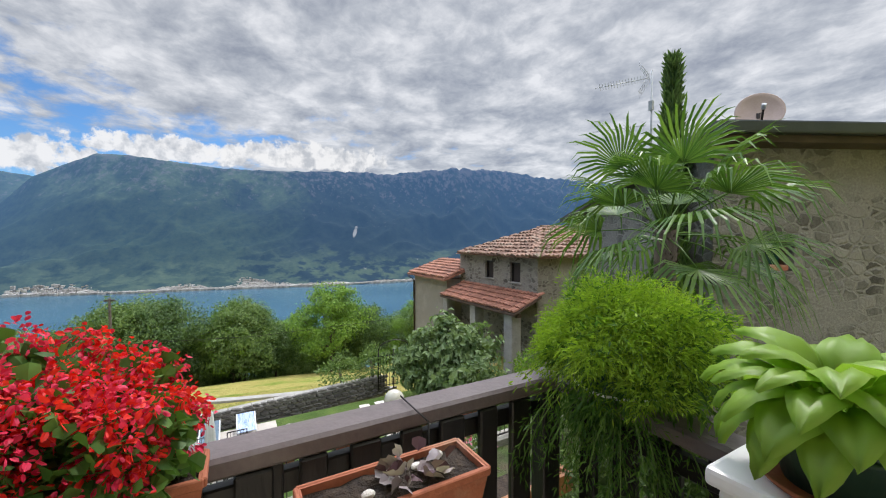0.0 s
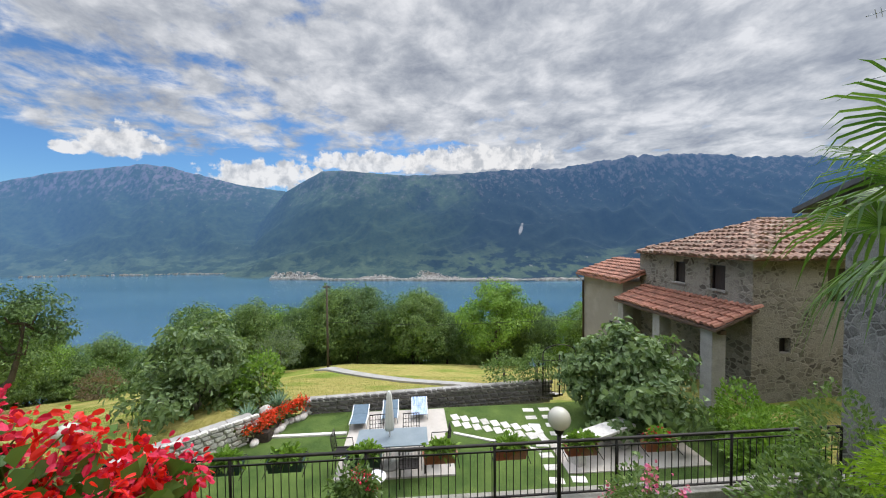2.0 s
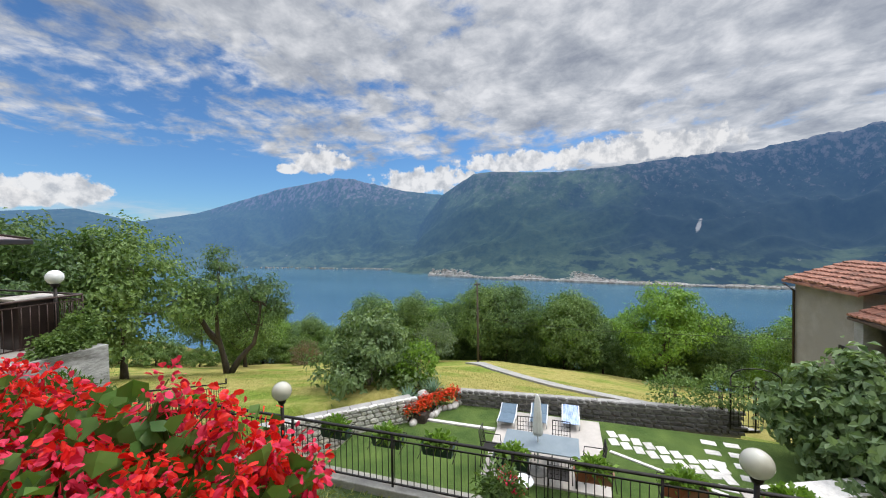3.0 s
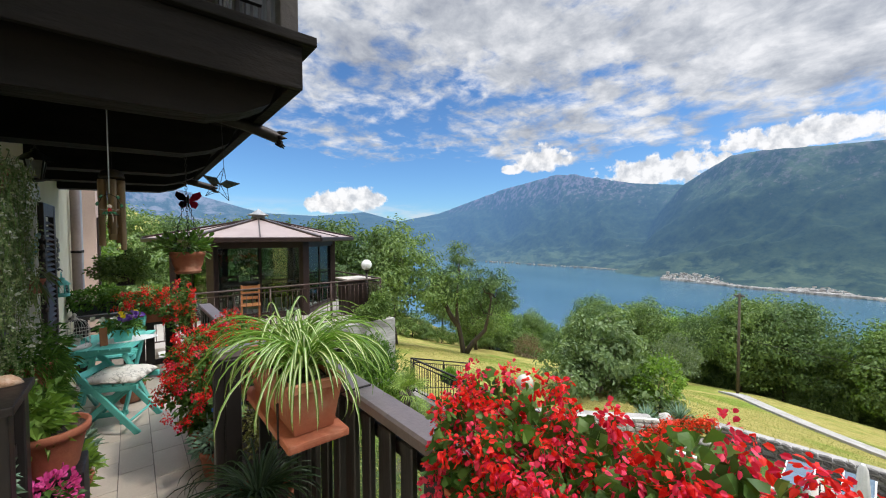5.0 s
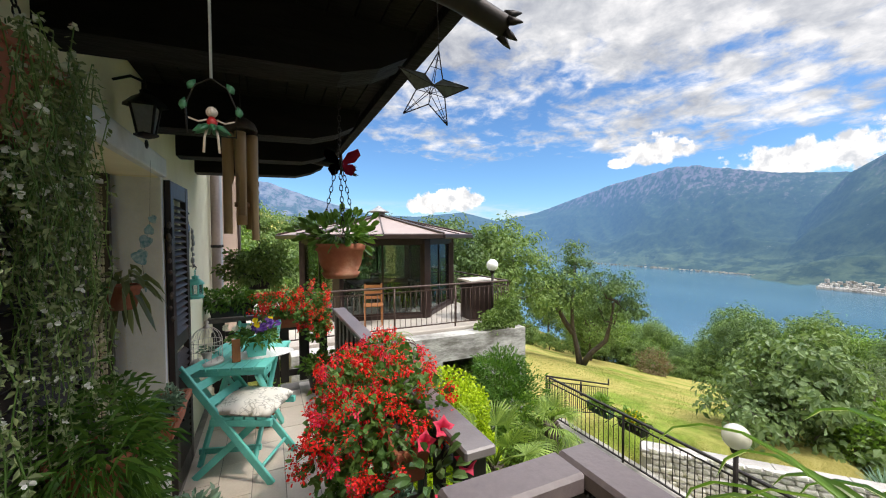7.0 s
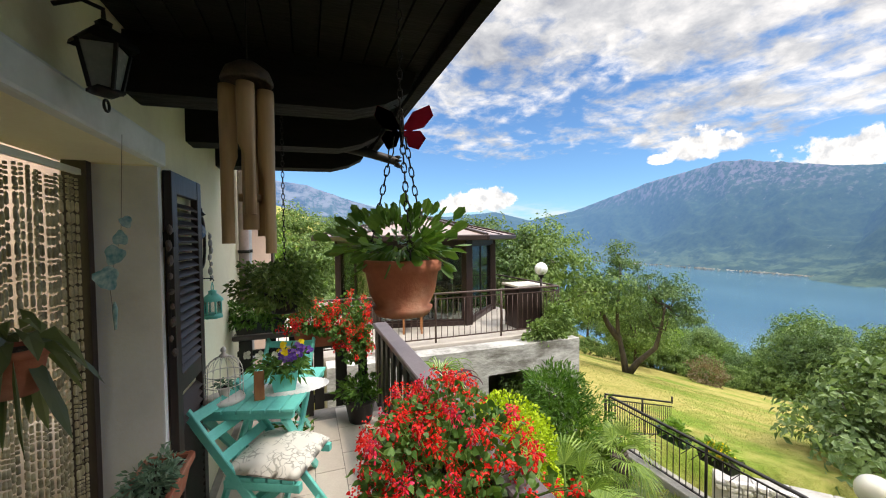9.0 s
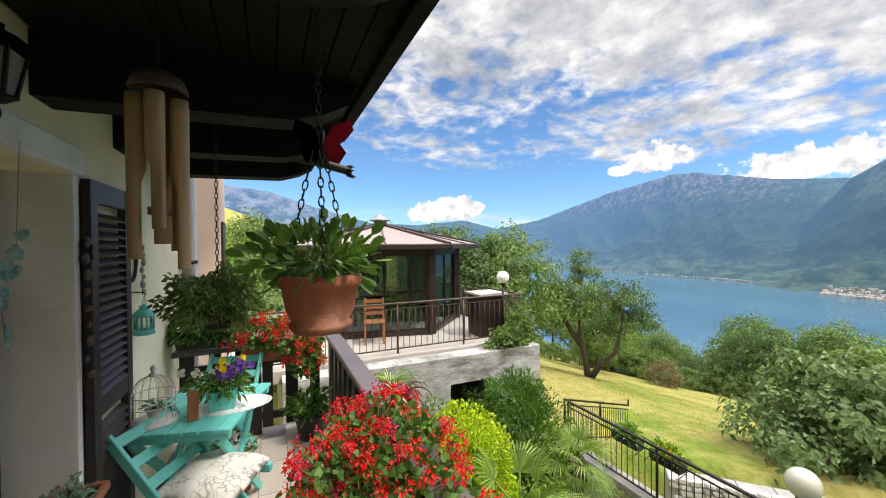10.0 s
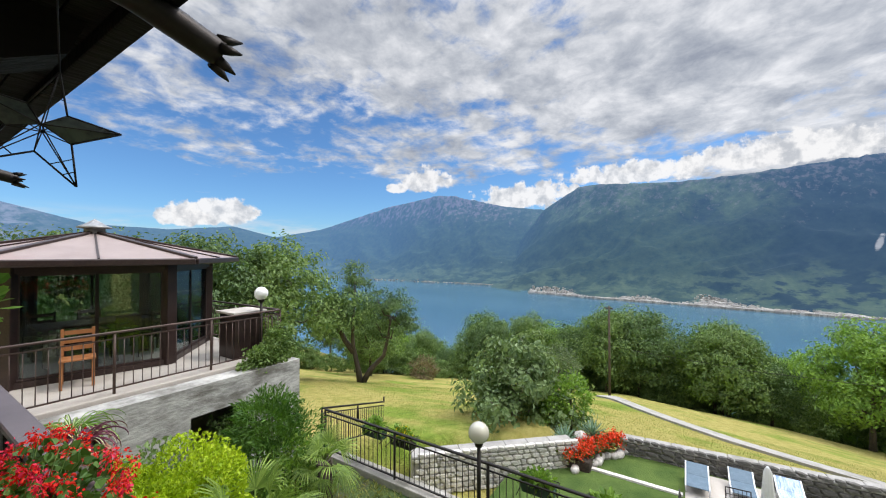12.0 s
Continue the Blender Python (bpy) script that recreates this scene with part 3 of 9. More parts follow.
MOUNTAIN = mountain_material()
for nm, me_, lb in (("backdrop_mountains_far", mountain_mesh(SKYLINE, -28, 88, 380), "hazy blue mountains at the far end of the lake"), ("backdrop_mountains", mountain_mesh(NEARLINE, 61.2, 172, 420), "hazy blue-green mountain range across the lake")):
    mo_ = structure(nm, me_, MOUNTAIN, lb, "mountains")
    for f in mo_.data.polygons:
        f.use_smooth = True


def shore_towns():
    vs, fs = [], []
    rng = random.Random(3)
    towns = [(100, 13, 900, 0.045), (80, 5, 260, 0.03), (88, 9, 500, 0.2), (110, 9, 420, 0.16), (78, 6, 230, 0.09), (92, 8, 420, 0.1), (108, 9, 380, 0.11), (118, 6, 160, 0.11), (60, 4, 120, 0.05), (84, 16, 900, 0.008), (112, 12, 500, 0.01), (40, 5, 30, 0.02)]
    for az0, spread, count, deep in towns:
        for _ in range(count):
            az = rng.gauss(az0, spread)
            ridge, shore = lerp_line(max(-20, min(170, az)))
            s = abs(rng.gauss(0, deep)) + 0.003
            d_ = min(203 / shore, 3300) + 900 * s + 8
            z0 = -203 + 270 * (0.42 * s + 0.58 * s * s)
            x, y = math.sin(radians(az)) * d_, math.cos(radians(az)) * d_
            w, h = rng.uniform(2.5, 6), rng.uniform(2.5, 5)
            b = len(vs)
            for dz in (-8, h):
                for dx, dy in ((-w, -w), (w, -w), (w, w), (-w, w)):
                    vs.append((x + dx, y + dy, z0 + dz + 6))
            fs += [(b + 4, b + 5, b + 6, b + 7)] + [(b + k, b + (k + 1) % 4, b + 4 + (k + 1) % 4, b + 4 + k) for k in range(4)]
    return vs, [], fs


TOWN = surface("town_wall", (0.28, 0.265, 0.255), (0.54, 0.52, 0.50), 0.02, 0.9, bump=0, fine=0.2, vary=0.6)
tagged(part("far_town", shore_towns(), TOWN), "pale houses of towns strung along the far shore", "town", kind="stuff")

# ---- garden terraces ----
LAWN_Z = -4.0
structure("lawn", boxm(5.623, -10.6, -4.5, 12.35, 4.2, LAWN_Z), LAWN, "short mown green lawn of the garden", "lawn")
structure("terrace_bed", boxm(-0.9, -8.5, -4.4, 5.318, 6.6, -2.32), surface("planted_ground", (0.03, 0.06, 0.012), (0.09, 0.13, 0.03), 2.5, 0.95, bump=0.8, fine=30, dirt=(0.10, 0.075, 0.05), size=0.04), "planted ground beside the house wall", "ground")
structure("retaining_wall", boxm(5.32, -8.5, -4.4, 5.62, 6.6, -2.2, 0.02), MORTAR, "low grey rendered wall under the garden fence", "wall")
structure("patio", boxm(8.8, -2.55, -4.2, 12.2, 0.3, -3.955, 0.01), PAVE, "pale beige patio slab in the lawn", "patio")
structure("garden_edging", boxm(10.9, 0.34, -4.2, 11.02, 2.9, -3.95, 0.01), PALESTONE, "narrow pale stone strip across the lawn", "edging")


def stone_wall(name, a, b, z0, z1, thick, size, mat, label, rng, capm=None, both=True):
    """A dry-laid wall: a mortar core with single stones proud of its near face."""
    a, b = Vector((*a, 0)), Vector((*b, 0))
    run = (b - a)
    L = run.length
    u = run.normalized()
    nrm = Vector((u.y, -u.x, 0))
    core = bmesh.new()
    bar(core, (a.x, a.y, (z0 + z1) / 2), (b.x, b.y, (z0 + z1) / 2), thick, z1 - z0)
    wall = structure(name, core, MORTAR, label, "wall")
    shapes = []
    for k in range(6):
        bm = bmesh.new()
        bmesh.ops.create_icosphere(bm, subdivisions=1, radius=0.5)
        for v in bm.verts:
            s = Vector((max(-0.36, min(0.36, v.co.x)), max(-0.3, min(0.3, v.co.y)), max(-0.36, min(0.36, v.co.z)))) * 1.38
            v.co = s + Vector((rng.uniform(-0.05, 0.05), rng.uniform(-0.05, 0.05), rng.uniform(-0.05, 0.05)))
        me = bpy.data.meshes.new("stone")
        bm.to_mesh(me)
        bm.free()
        me.materials.append(mat)
        shapes.append(me)
    count = 0
    z = z0 + size * 0.3
    ang = math.atan2(u.y, u.x)
    while z < z1 and count < 290:
        s = rng.uniform(0, size)
        h = size * rng.uniform(0.55, 0.8)
        while s < L and count < 290:
            w = size * rng.uniform(0.7, 1.6)
            p = a + u * min(L, s + w / 2) - nrm * (thick / 2) * -1
            m = Matrix.Translation((p.x, p.y, z + h / 2)) @ Matrix.Rotation(ang, 4, "Z") @ Matrix.Rotation(rng.uniform(-0.12, 0.12), 4, "Y") @ Matrix.Diagonal((w * 0.96, 0.14, h * 0.95, 1))
            piece("stone", rng.choice(shapes), wall, m)
            count += 1
            s += w
        z += h
    if capm:
        cap = bmesh.new()
        n_ = max(1, int(L / 0.6))
        for i in range(n_):
            p0, p1 = a + u * (L * i / n_ + 0.006), a + u * (L * (i + 1) / n_ - 0.006)
            bar(cap, (p0.x, p0.y, z1 + 0.03), (p1.x, p1.y, z1 + 0.03), thick + 0.1, 0.07, bevel=0.012)
        part("coping", cap, capm, wall, "pale coping slabs")
    return wall


DARKSTONE = surface("dark_wall_stone", (0.06, 0.055, 0.05), (0.15, 0.14, 0.125), 6, 0.9, bump=0.6, fine=20, vary=0.5, size=0.03)

# ---- the old stone house ----
def rubble_material(name="rubble_masonry", k=1.0, grey=0.0):
    m, n, p = material(name, 0.95, 0, 0.15)
    co = n.add("ShaderNodeTexCoord").outputs["Object"]
    w = n.vec("ADD", co, n.scaled(n.add("ShaderNodeTexNoise", None, Vector=co, Scale=3.0, Detail=3.0).outputs[1], 0.18))
    w = n.vec("MULTIPLY", w, (1.0, 1.0, 1.7))
    v1 = n.add("ShaderNodeTexVoronoi", {"feature": "F1"}, Vector=w, Scale=3.6).outputs
    v2 = n.add("ShaderNodeTexVoronoi", {"feature": "DISTANCE_TO_EDGE"}, Vector=w, Scale=3.6).outputs[0]
    grain = n.noise(co, 24.0, 5.0, 0.65)
    tone = n.add("ShaderNodeSeparateColor", None, i0=v1["Color"]).outputs[0]
    st = n.ramp(n.math("ADD", n.math("MULTIPLY", tone, 0.6), n.math("MULTIPLY", grain, 0.4)), [(0.2, (0.085, 0.075, 0.062)), (0.5, (0.19, 0.17, 0.14)), (0.8, (0.31, 0.28, 0.235))])
    mo = n.ramp(grain, [(0.3, (0.22, 0.20, 0.165)), (0.7, (0.35, 0.32, 0.27))])
    cover = n.smooth(n.noise(co, 0.9, 5.0, 0.6), 0.42, 0.6)
    joint = n.math("MAXIMUM", n.smooth(v2, 0.13, 0.05), n.math("MULTIPLY", cover, 0.85))
    tinted = n.mix(joint, st, mo)
    n.put(p, "Base Color", n.scaled(n.mix(grey, tinted, n.add("ShaderNodeRGBToBW", None, i0=tinted).outputs[0]), k))
    hgt = n.math("ADD", n.math("MULTIPLY", n.math("SUBTRACT", 1.0, joint), 0.7), n.math("MULTIPLY", grain, 0.4))
    n.put(p, "Normal", n.add("ShaderNodeBump", None, Strength=0.8, Distance=0.05, Height=hgt).outputs[0])
    return m


RUBBLE = rubble_material()
RUBBLEGREY = rubble_material("grey_rubble_masonry", 0.88, 0.5)
BROWNWOOD = surface("brown_rafter_wood", (0.06, 0.035, 0.022), (0.12, 0.075, 0.05), 4, 0.75, bump=0.3, fine=30)
HX, HY = 11.2, -12.3


def roof_tiles(origin, ux, uy, nx, ny, w, l, mat, name, parent, rng, flat_count=290):
    """Rows of curved clay tiles on a slope; origin at the eave, ux along it, uy up the slope."""
    ux, uy = Vector(ux).normalized(), Vector(uy).normalized()
    nz = ux.cross(uy).normalized()
    if nz.z < 0:
        nz = -nz
    bm = bmesh.new()
    prof = [(-0.5, 0.0), (-0.36, 0.30), (0.0, 0.45), (0.36, 0.30), (0.5, 0.0)]
    for i in range(nx):
        for j in range(ny):
            o = Vector(origin) + ux * (i + 0.5 + rng.uniform(-0.1, 0.1)) * w + uy * (j * l + rng.uniform(-0.03, 0.03))
            tilt = rng.uniform(-0.05, 0.05)
            ring = []
            for s in (0.0, 1.12):
                k = 1.0 if s == 0 else 0.82
                ring.append([bm.verts.new(o + ux * (px_ * w * 0.92 * k + tilt * s * w) + uy * (s * l) + nz * (pz * w * k + 0.045 * (1 - s) + 0.01)) for px_, pz in prof])
            for q in range(4):
                bm.faces.new((ring[0][q], ring[0][q + 1], ring[1][q + 1], ring[1][q]))
            bm.faces.new(ring[0])
    return tagged(part(name, bm, mat, parent), kind="stuff")


def slab(bm, pts, drop):
    top = [bm.verts.new(p) for p in pts]
    bot = [bm.verts.new((p[0], p[1], p[2] - drop)) for p in pts]
    bm.faces.new(top)
    bm.faces.new(bot[::-1])
    n = len(pts)
    for i in range(n):
        bm.faces.new((top[i], bot[i], bot[(i + 1) % n], top[(i + 1) % n]))
    return bm


def wall_holes(bm, axis, at, thick, lo, hi, z0, z1, holes):
    """An upright wall in the plane axis = at with rectangular holes (lo, hi, z0, z1) going through it."""
    cuts = sorted({lo, hi, *[h[0] for h in holes], *[h[1] for h in holes]})
    for a, b in zip(cuts, cuts[1:]):
        spans, z = [], z0
        for h in sorted((h for h in holes if h[0] <= a and h[1] >= b), key=lambda h: h[2]):
            spans.append((z, h[2]))
            z = h[3]
        spans.append((z, z1))
        for s0, s1 in spans:
            if s1 - s0 > 1e-4:
                if axis == "x":
                    box(bm, at - thick, a, s0, at, b, s1)
                else:
                    box(bm, a, at - thick, s0, b, at, s1)
    bmesh.ops.remove_doubles(bm, verts=bm.verts[:], dist=1e-4)
    return bm


def small_window(parent, x0, x1, y, z0, z1, mat, facing=1):
    w = part("window", boxm(x0, y - 0.22, z0, x1, y - 0.16, z1), surface("dark_window_board", (0.02, 0.014, 0.012), (0.05, 0.032, 0.026), 6, 0.7, stretch=(6, 1, 0.5)), parent)
    fr = bmesh.new()
    for a, b in ((x0, x0 + 0.05), (x1 - 0.05, x1)):
        box(fr, a, y - 0.17, z0, b, y - 0.1, z1)
    box(fr, x0, y - 0.17, z1 - 0.05, x1, y - 0.1, z1)
    part("frame", fr, DARKWOOD, w)
    part("sill", boxm(x0 - 0.08, y - 0.2, z0 - 0.06, x1 + 0.08, y + 0.06, z0 + 0.003, 0.01), MORTAR, w)


def old_house():
    h = thing("stone_house", "old rubble-stone farmhouse with a weathered clay tile roof", "house", (0, 0, 0))
    ez = 0.78
    w1, w2 = HX + 5.5, HX + 10.0
    fw = bmesh.new()
    wins = [(HX + 1.05, HX + 1.72, -0.32, 0.55), (HX + 2.95, HX + 3.6, -0.28, 0.55)]
    wall_holes(fw, "y", HY, 0.5, HX, w1, -4.4, ez, wins)
    part("front_wall", fw, RUBBLE, h)
    for x0, x1, z0, z1 in wins:
        small_window(h, x0, x1, HY, z0, z1, DARKWOOD)
    sw = bmesh.new()
    wall_holes(sw, "x", HX + 0.5, 0.5, HY - 9.0, HY - 0.5, -4.4, ez, [(HY - 3.6, HY - 2.6, -0.6, 0.5), (HY - 1.35, HY - 0.95, -2.2, -1.7)])
    part("side_wall", sw, RUBBLE, h)
    part("side_window", boxm(HX + 0.2, HY - 3.6, -0.6, HX + 0.26, HY - 2.6, 0.5), DARKWOOD, h)
    part("side_vent", boxm(HX + 0.2, HY - 1.35, -2.2, HX + 0.26, HY - 0.95, -1.7), DARKWOOD, h)
    back = bmesh.new()
    box(back, HX + 0.5, HY - 9.0, -4.4, w1 + 4, HY - 8.6, ez)
    box(back, w1, HY - 8.6, -4.4, w1 + 0.4, HY, ez)
    part("back_wall", back, RUBBLE, h)
    # hipped roof
    rz, ov = 2.15, 0.35
    rf = bmesh.new()
    A, B, C, D_ = (HX - ov, HY + ov, ez + 0.02), (w1 + ov, HY + ov, ez + 0.02), (w1 + ov, HY - 9, ez + 0.02), (HX - ov, HY - 9, ez + 0.02)
    r0, r1 = (HX + 2.7, HY - 2.8, rz), (HX + 2.9, HY - 9, rz)
    for poly in ((A, B, r0), (B, C, r1, r0), (D_, A, r0, r1)):
        vsx = [rf.verts.new(p) for p in poly]
        f = rf.faces.new(vsx)
    bmesh.ops.solidify(rf, geom=rf.faces[:], thickness=0.1)
    part("roof", rf, ROOFTILE, h)
    rng = random.Random(5)
    up1 = Vector((0, r0[1] - A[1], rz - A[2]))
    n1 = 24
    bmt = []
    for side in ("front", "side"):
        ux = Vector((1, 0, 0)) if side == "front" else Vector((0, -1, 0))
        org = Vector(A) if side == "front" else Vector((A[0], A[1], A[2]))
        length = (w1 + ov - A[0]) if side == "front" else 8.6
        upv = Vector((0, r0[1] - A[1], rz - A[2])) if side == "front" else Vector((r0[0] - A[0], 0, rz - A[2]))
        l, w = 0.36, 0.24
        rows = int(upv.length / l)
        bm = bmesh.new()
        nz = ux.cross(upv.normalized())
        if nz.z < 0:
            nz = -nz
        nz.normalize()
        uy = upv.normalized()
        prof = [(-0.5, 0.0), (-0.33, 0.32), (0.0, 0.46), (0.33, 0.32), (0.5, 0.0)]
        for j in range(rows):
            k = j / rows
            lo = (2.9 if side == "front" else 3.1) * k
            hi = length - (3.0 * k if side == "front" else 0)
            i = 0
            while lo + (i + 1) * w <= hi:
                o = org + ux * (lo + (i + 0.5) * w + rng.uniform(-0.03, 0.03)) + uy * (j * l + rng.uniform(-0.04, 0.04)) + nz * rng.uniform(0.0, 0.03)
                ring = []
                for s in (0.0, 1.15):
                    q = 1.0 if s == 0 else 0.8
                    ring.append([bm.verts.new(o + ux * (a_ * w * q) + uy * (s * l) + nz * (b_ * w * q + 0.05 * (1 - s))) for a_, b_ in prof])
                for c_ in range(4):
                    bm.faces.new((ring[0][c_], ring[0][c_ + 1], ring[1][c_ + 1], ring[1][c_]))
                bm.faces.new(ring[0])
                i += 1
        tagged(part("roof_tiles", bm, ROOFTILE, h), kind="stuff")
    ridge = bmesh.new()
    for i in range(17):
        y = r0[1] - i * 0.37
        tube(ridge, [(r0[0], y, rz + 0.03), (r0[0], y - 0.4, rz + 0.05)], [0.13, 0.11], 8)
    part("ridge_tiles", ridge, ROOFTILE, h)
    part("chimney", boxm(HX + 2.2, HY - 5.4, 1.6, HX + 2.8, HY - 4.8, 2.75, 0.02), MORTAR, h)
    # lean-to porch on pillars
    py = HY + 1.45
    pe, pt = -1.32, -0.72
    pr = bmesh.new()
    slab(pr, [(HX - 0.25, py, pe), (HX + 5.6, py, pe), (HX + 5.6, HY, pt), (HX - 0.25, HY, pt)], 0.08)
    porch = part("porch_roof", pr, BROWNWOOD, h)
    roof_tiles((HX - 0.25, py - 0.02, pe + 0.01), (1, 0, 0), (0, -1.45, 0.6), 26, 5, 0.225, 0.34, ROOFNEW, "porch_tiles", h, rng)
    for x, wdt in ((HX + 0.05, 0.5), (HX + 2.6, 0.42), (HX + 5.1, 0.42)):
        part("porch_pillar", boxm(x, py - 0.62, -4.4, x + wdt, py - 0.15, pe - 0.05, 0.02), CONC, h)
    part("porch_beam", boxm(HX - 0.1, py - 0.5, pe - 0.2, HX + 5.5, py - 0.3, pe - 0.06), BROWNWOOD, h)
    # annex behind, lower
    ax0, ax1, ay = w1 + 0.3, w1 + 4.3, HY + 0.9
    an = bmesh.new()
    box(an, ax0, ay - 5, -4.8, ax1, ay, -0.55)
    part("annex_wall", an, surface("annex_render", (0.23, 0.20, 0.165), (0.33, 0.295, 0.25), 1.5, 0.9, bump=0.4, fine=20, dirt=(0.27, 0.24, 0.2)), h)
    ar = bmesh.new()
    slab(ar, [(ax0 - 0.35, ay + 0.35, -0.5), (ax1 + 0.35, ay + 0.35, -0.5), (ax1 - 0.6, ay - 2.2, 0.35), (ax0 - 0.35, ay - 2.2, 0.35)], 0.1)
    part("annex_roof", ar, ROOFNEW, h)
    roof_tiles((ax0 - 0.35, ay + 0.34, -0.48), (1, 0, 0), (0, -2.55, 0.85), 19, 7, 0.235, 0.36, ROOFNEW, "annex_tiles", h, rng)
    part("annex_door", boxm(ax0 - 0.02 + 0.4, ay + 0.004, -4.6, ax0 + 1.1, ay + 0.05, -2.6), DARKWOOD, h)
    part("gutter_pipe", tube(bmesh.new(), [(ax1 + 0.1, ay + 0.4, -0.65), (ax1 - 0.1, ay + 0.1, -0.95), (ax1 - 0.1, ay + 0.08, -4.4)], 0.05), BROWNMETAL, h)
    return h


old_house()

# ---- the neighbouring house with the satellite dishes ----


def near_house():
    h = thing("neighbour_house", "grey stone house with a dark metal gutter and satellite dishes", "house", Matrix.Translation((3.17, -8.7, -0.35)) @ Matrix.Rotation(math.atan2(-0.894, -0.447), 4, "Z"))
    # local x runs along the wall away from the viewer, local y into the garden side
    fw = bmesh.new()
    wall_holes(fw, "y", 0.0, 0.45, 0.0, 9.0, -3.2, 3.55, [(0.95, 1.5, 1.35, 1.9)])
    for v in fw.verts:
        v.co.y = v.co.y + 0.45
    part("long_wall", fw, RUBBLEGREY, h)
    gw = bmesh.new()
    vs = [gw.verts.new(p) for p in ((0, 0.45, -3.2), (0, 4.9, -3.2), (0, 4.9, 2.7), (0, 0.45, 3.5))]
    gw.faces.new(vs)
    r = bmesh.ops.extrude_face_region(gw, geom=gw.faces[:])
    bmesh.ops.translate(gw, verts=[v for v in r["geom"] if isinstance(v, bmesh.types.BMVert)], vec=(0.4, 0, 0))
    part("gable_wall", gw, RUBBLEGREY, h)
    part("end_wall", boxm(8.6, 0.45, -3.2, 9.0, 4.9, 2.6), RUBBLEGREY, h)
    rf = bmesh.new()
    slab(rf, [(-0.35, -0.45, 3.82), (9.4, -0.45, 3.82), (9.4, 6.4, 2.62), (-0.35, 6.4, 2.62)], 0.12)
    part("roof", rf, surface("slate_grey_roof", (0.05, 0.05, 0.055), (0.09, 0.09, 0.095), 3, 0.7), h)
    part("gutter", boxm(-0.38, -0.6, 3.60, 9.4, -0.45, 3.80, 0.03), surface("dark_green_gutter", (0.022, 0.03, 0.032), (0.035, 0.045, 0.047), 3, 0.4, metal=0.3), h)
    part("eave_board", boxm(-0.3, -0.42, 3.5, 9.3, -0.005, 3.69), surface("eave_board", (0.045, 0.03, 0.022), (0.08, 0.055, 0.04), 3, 0.7), h)
    w = part("window", boxm(0.95, 0.25, 1.35, 1.5, 0.29, 1.9), surface("green_glass", (0.01, 0.04, 0.035), (0.02, 0.07, 0.06), 3, 0.15), h)
    fr = bmesh.new()
    for x in (0.95, 1.46):
        box(fr, x, 0.15, 1.35, x + 0.04, 0.25, 1.9)
    box(fr, 0.99, 0.15, 1.86, 1.46, 0.25, 1.9)
    part("frame", fr, BROWNWOOD, w)
    part("flower_box", boxm(1.0, 0.05, 1.36, 1.45, 0.2, 1.46, 0.01), TERRA, w)
    return h


near_house()


# ---- the balcony and the house wall ----
WX = -0.5
hw = bmesh.new()
wall_holes(hw, "x", WX, 0.32, 0.35, 5.4, -4.3, 5.6, [(1.78, 2.9, 0.0, 1.96)])
structure("wall_west", hw, PLASTER, "cream plastered house wall with a French door", "wall")
structure("wall_south_return", boxm(-1.6, 0.03, -4.3, -0.82, 0.35, 5.6), PLASTER, "cream plastered return of the house wall", "wall")
hw = bmesh.new()
wall_holes(hw, "x", -1.28, 0.32, -8.6, 0.03, -4.3, 5.6, [])
structure("wall_southwest", hw, PLASTER, "cream plastered house wall", "wall")
structure("wall_inside", boxm(-3.4, 0.35, -0.2, -3.3, 5.4, 2.7), WHITEPL, "white wall of the room behind the door", "wall")
structure("ceiling_inside", boxm(-3.3, 0.35, 2.55, -0.83, 5.4, 2.65), WHITEPL, "white ceiling of the room behind the door", "ceiling")
structure("floor_inside", boxm(-3.3, 0.35, -0.15, -0.83, 5.4, -0.02), TILE, "tiled floor of the room behind the door", "floor")
structure("door_reveal", box(box(bmesh.new(), -0.80, 2.9, 0.0, WX + 0.012, 2.945, 1.96, 0, 0.006), -0.80, 1.735, 0.0, WX + 0.012, 1.78, 1.96, 0, 0.006), WHITEPL, "white plastered door reveal", "trim")
structure("door_lintel", boxm(-0.82, 1.5, 1.96, WX + 0.035, 2.94, 2.07, 0.012), WHITEPL, "white plastered lintel over the French door", "trim")
structure("balcony_slab", box(boxm(-1.28, -2.4, -0.28, 0.74, 0.84, -0.022, 0.01), -0.82, 0.845, -0.28, 0.88, 4.68, -0.022, 0, 0.01), GROUT, "balcony slab under the floor tiles", "floor")


def balcony_floor():
    e = structure("balcony_floor", box(boxm(-1.27, -2.39, -0.02, 0.73, 0.84, -0.008), -0.5, 0.845, -0.02, 0.87, 4.67, -0.008), GROUT, "balcony floor of beige ceramic tiles", "floor")
    w, l, j = 0.2, 0.4, 0.005
    bm = boxm(j / 2, j / 2, -0.012, w - j / 2, l - j / 2, 0.0, 0.0015)
    me = bpy.data.meshes.new("tile")
    bm.to_mesh(me)
    bm.free()
    me.materials.append(TILE)
    n = 0
    for i in range(12):
        for k in range(20):
            x, y = -1.25 + i * w, -2.58 + k * l + (0.2 if i % 2 else 0.0)
            if y < -2.39 or y + l > 4.66:
                continue
            wide = y + l < 0.84
            if x + w > (0.74 if wide else 0.87) or (not wide and x < -0.49) or n > 290:
                continue
            piece("tile", me, e, Matrix.Translation((x, y, R.uniform(-0.001, 0.0005))))
            n += 1
    return e


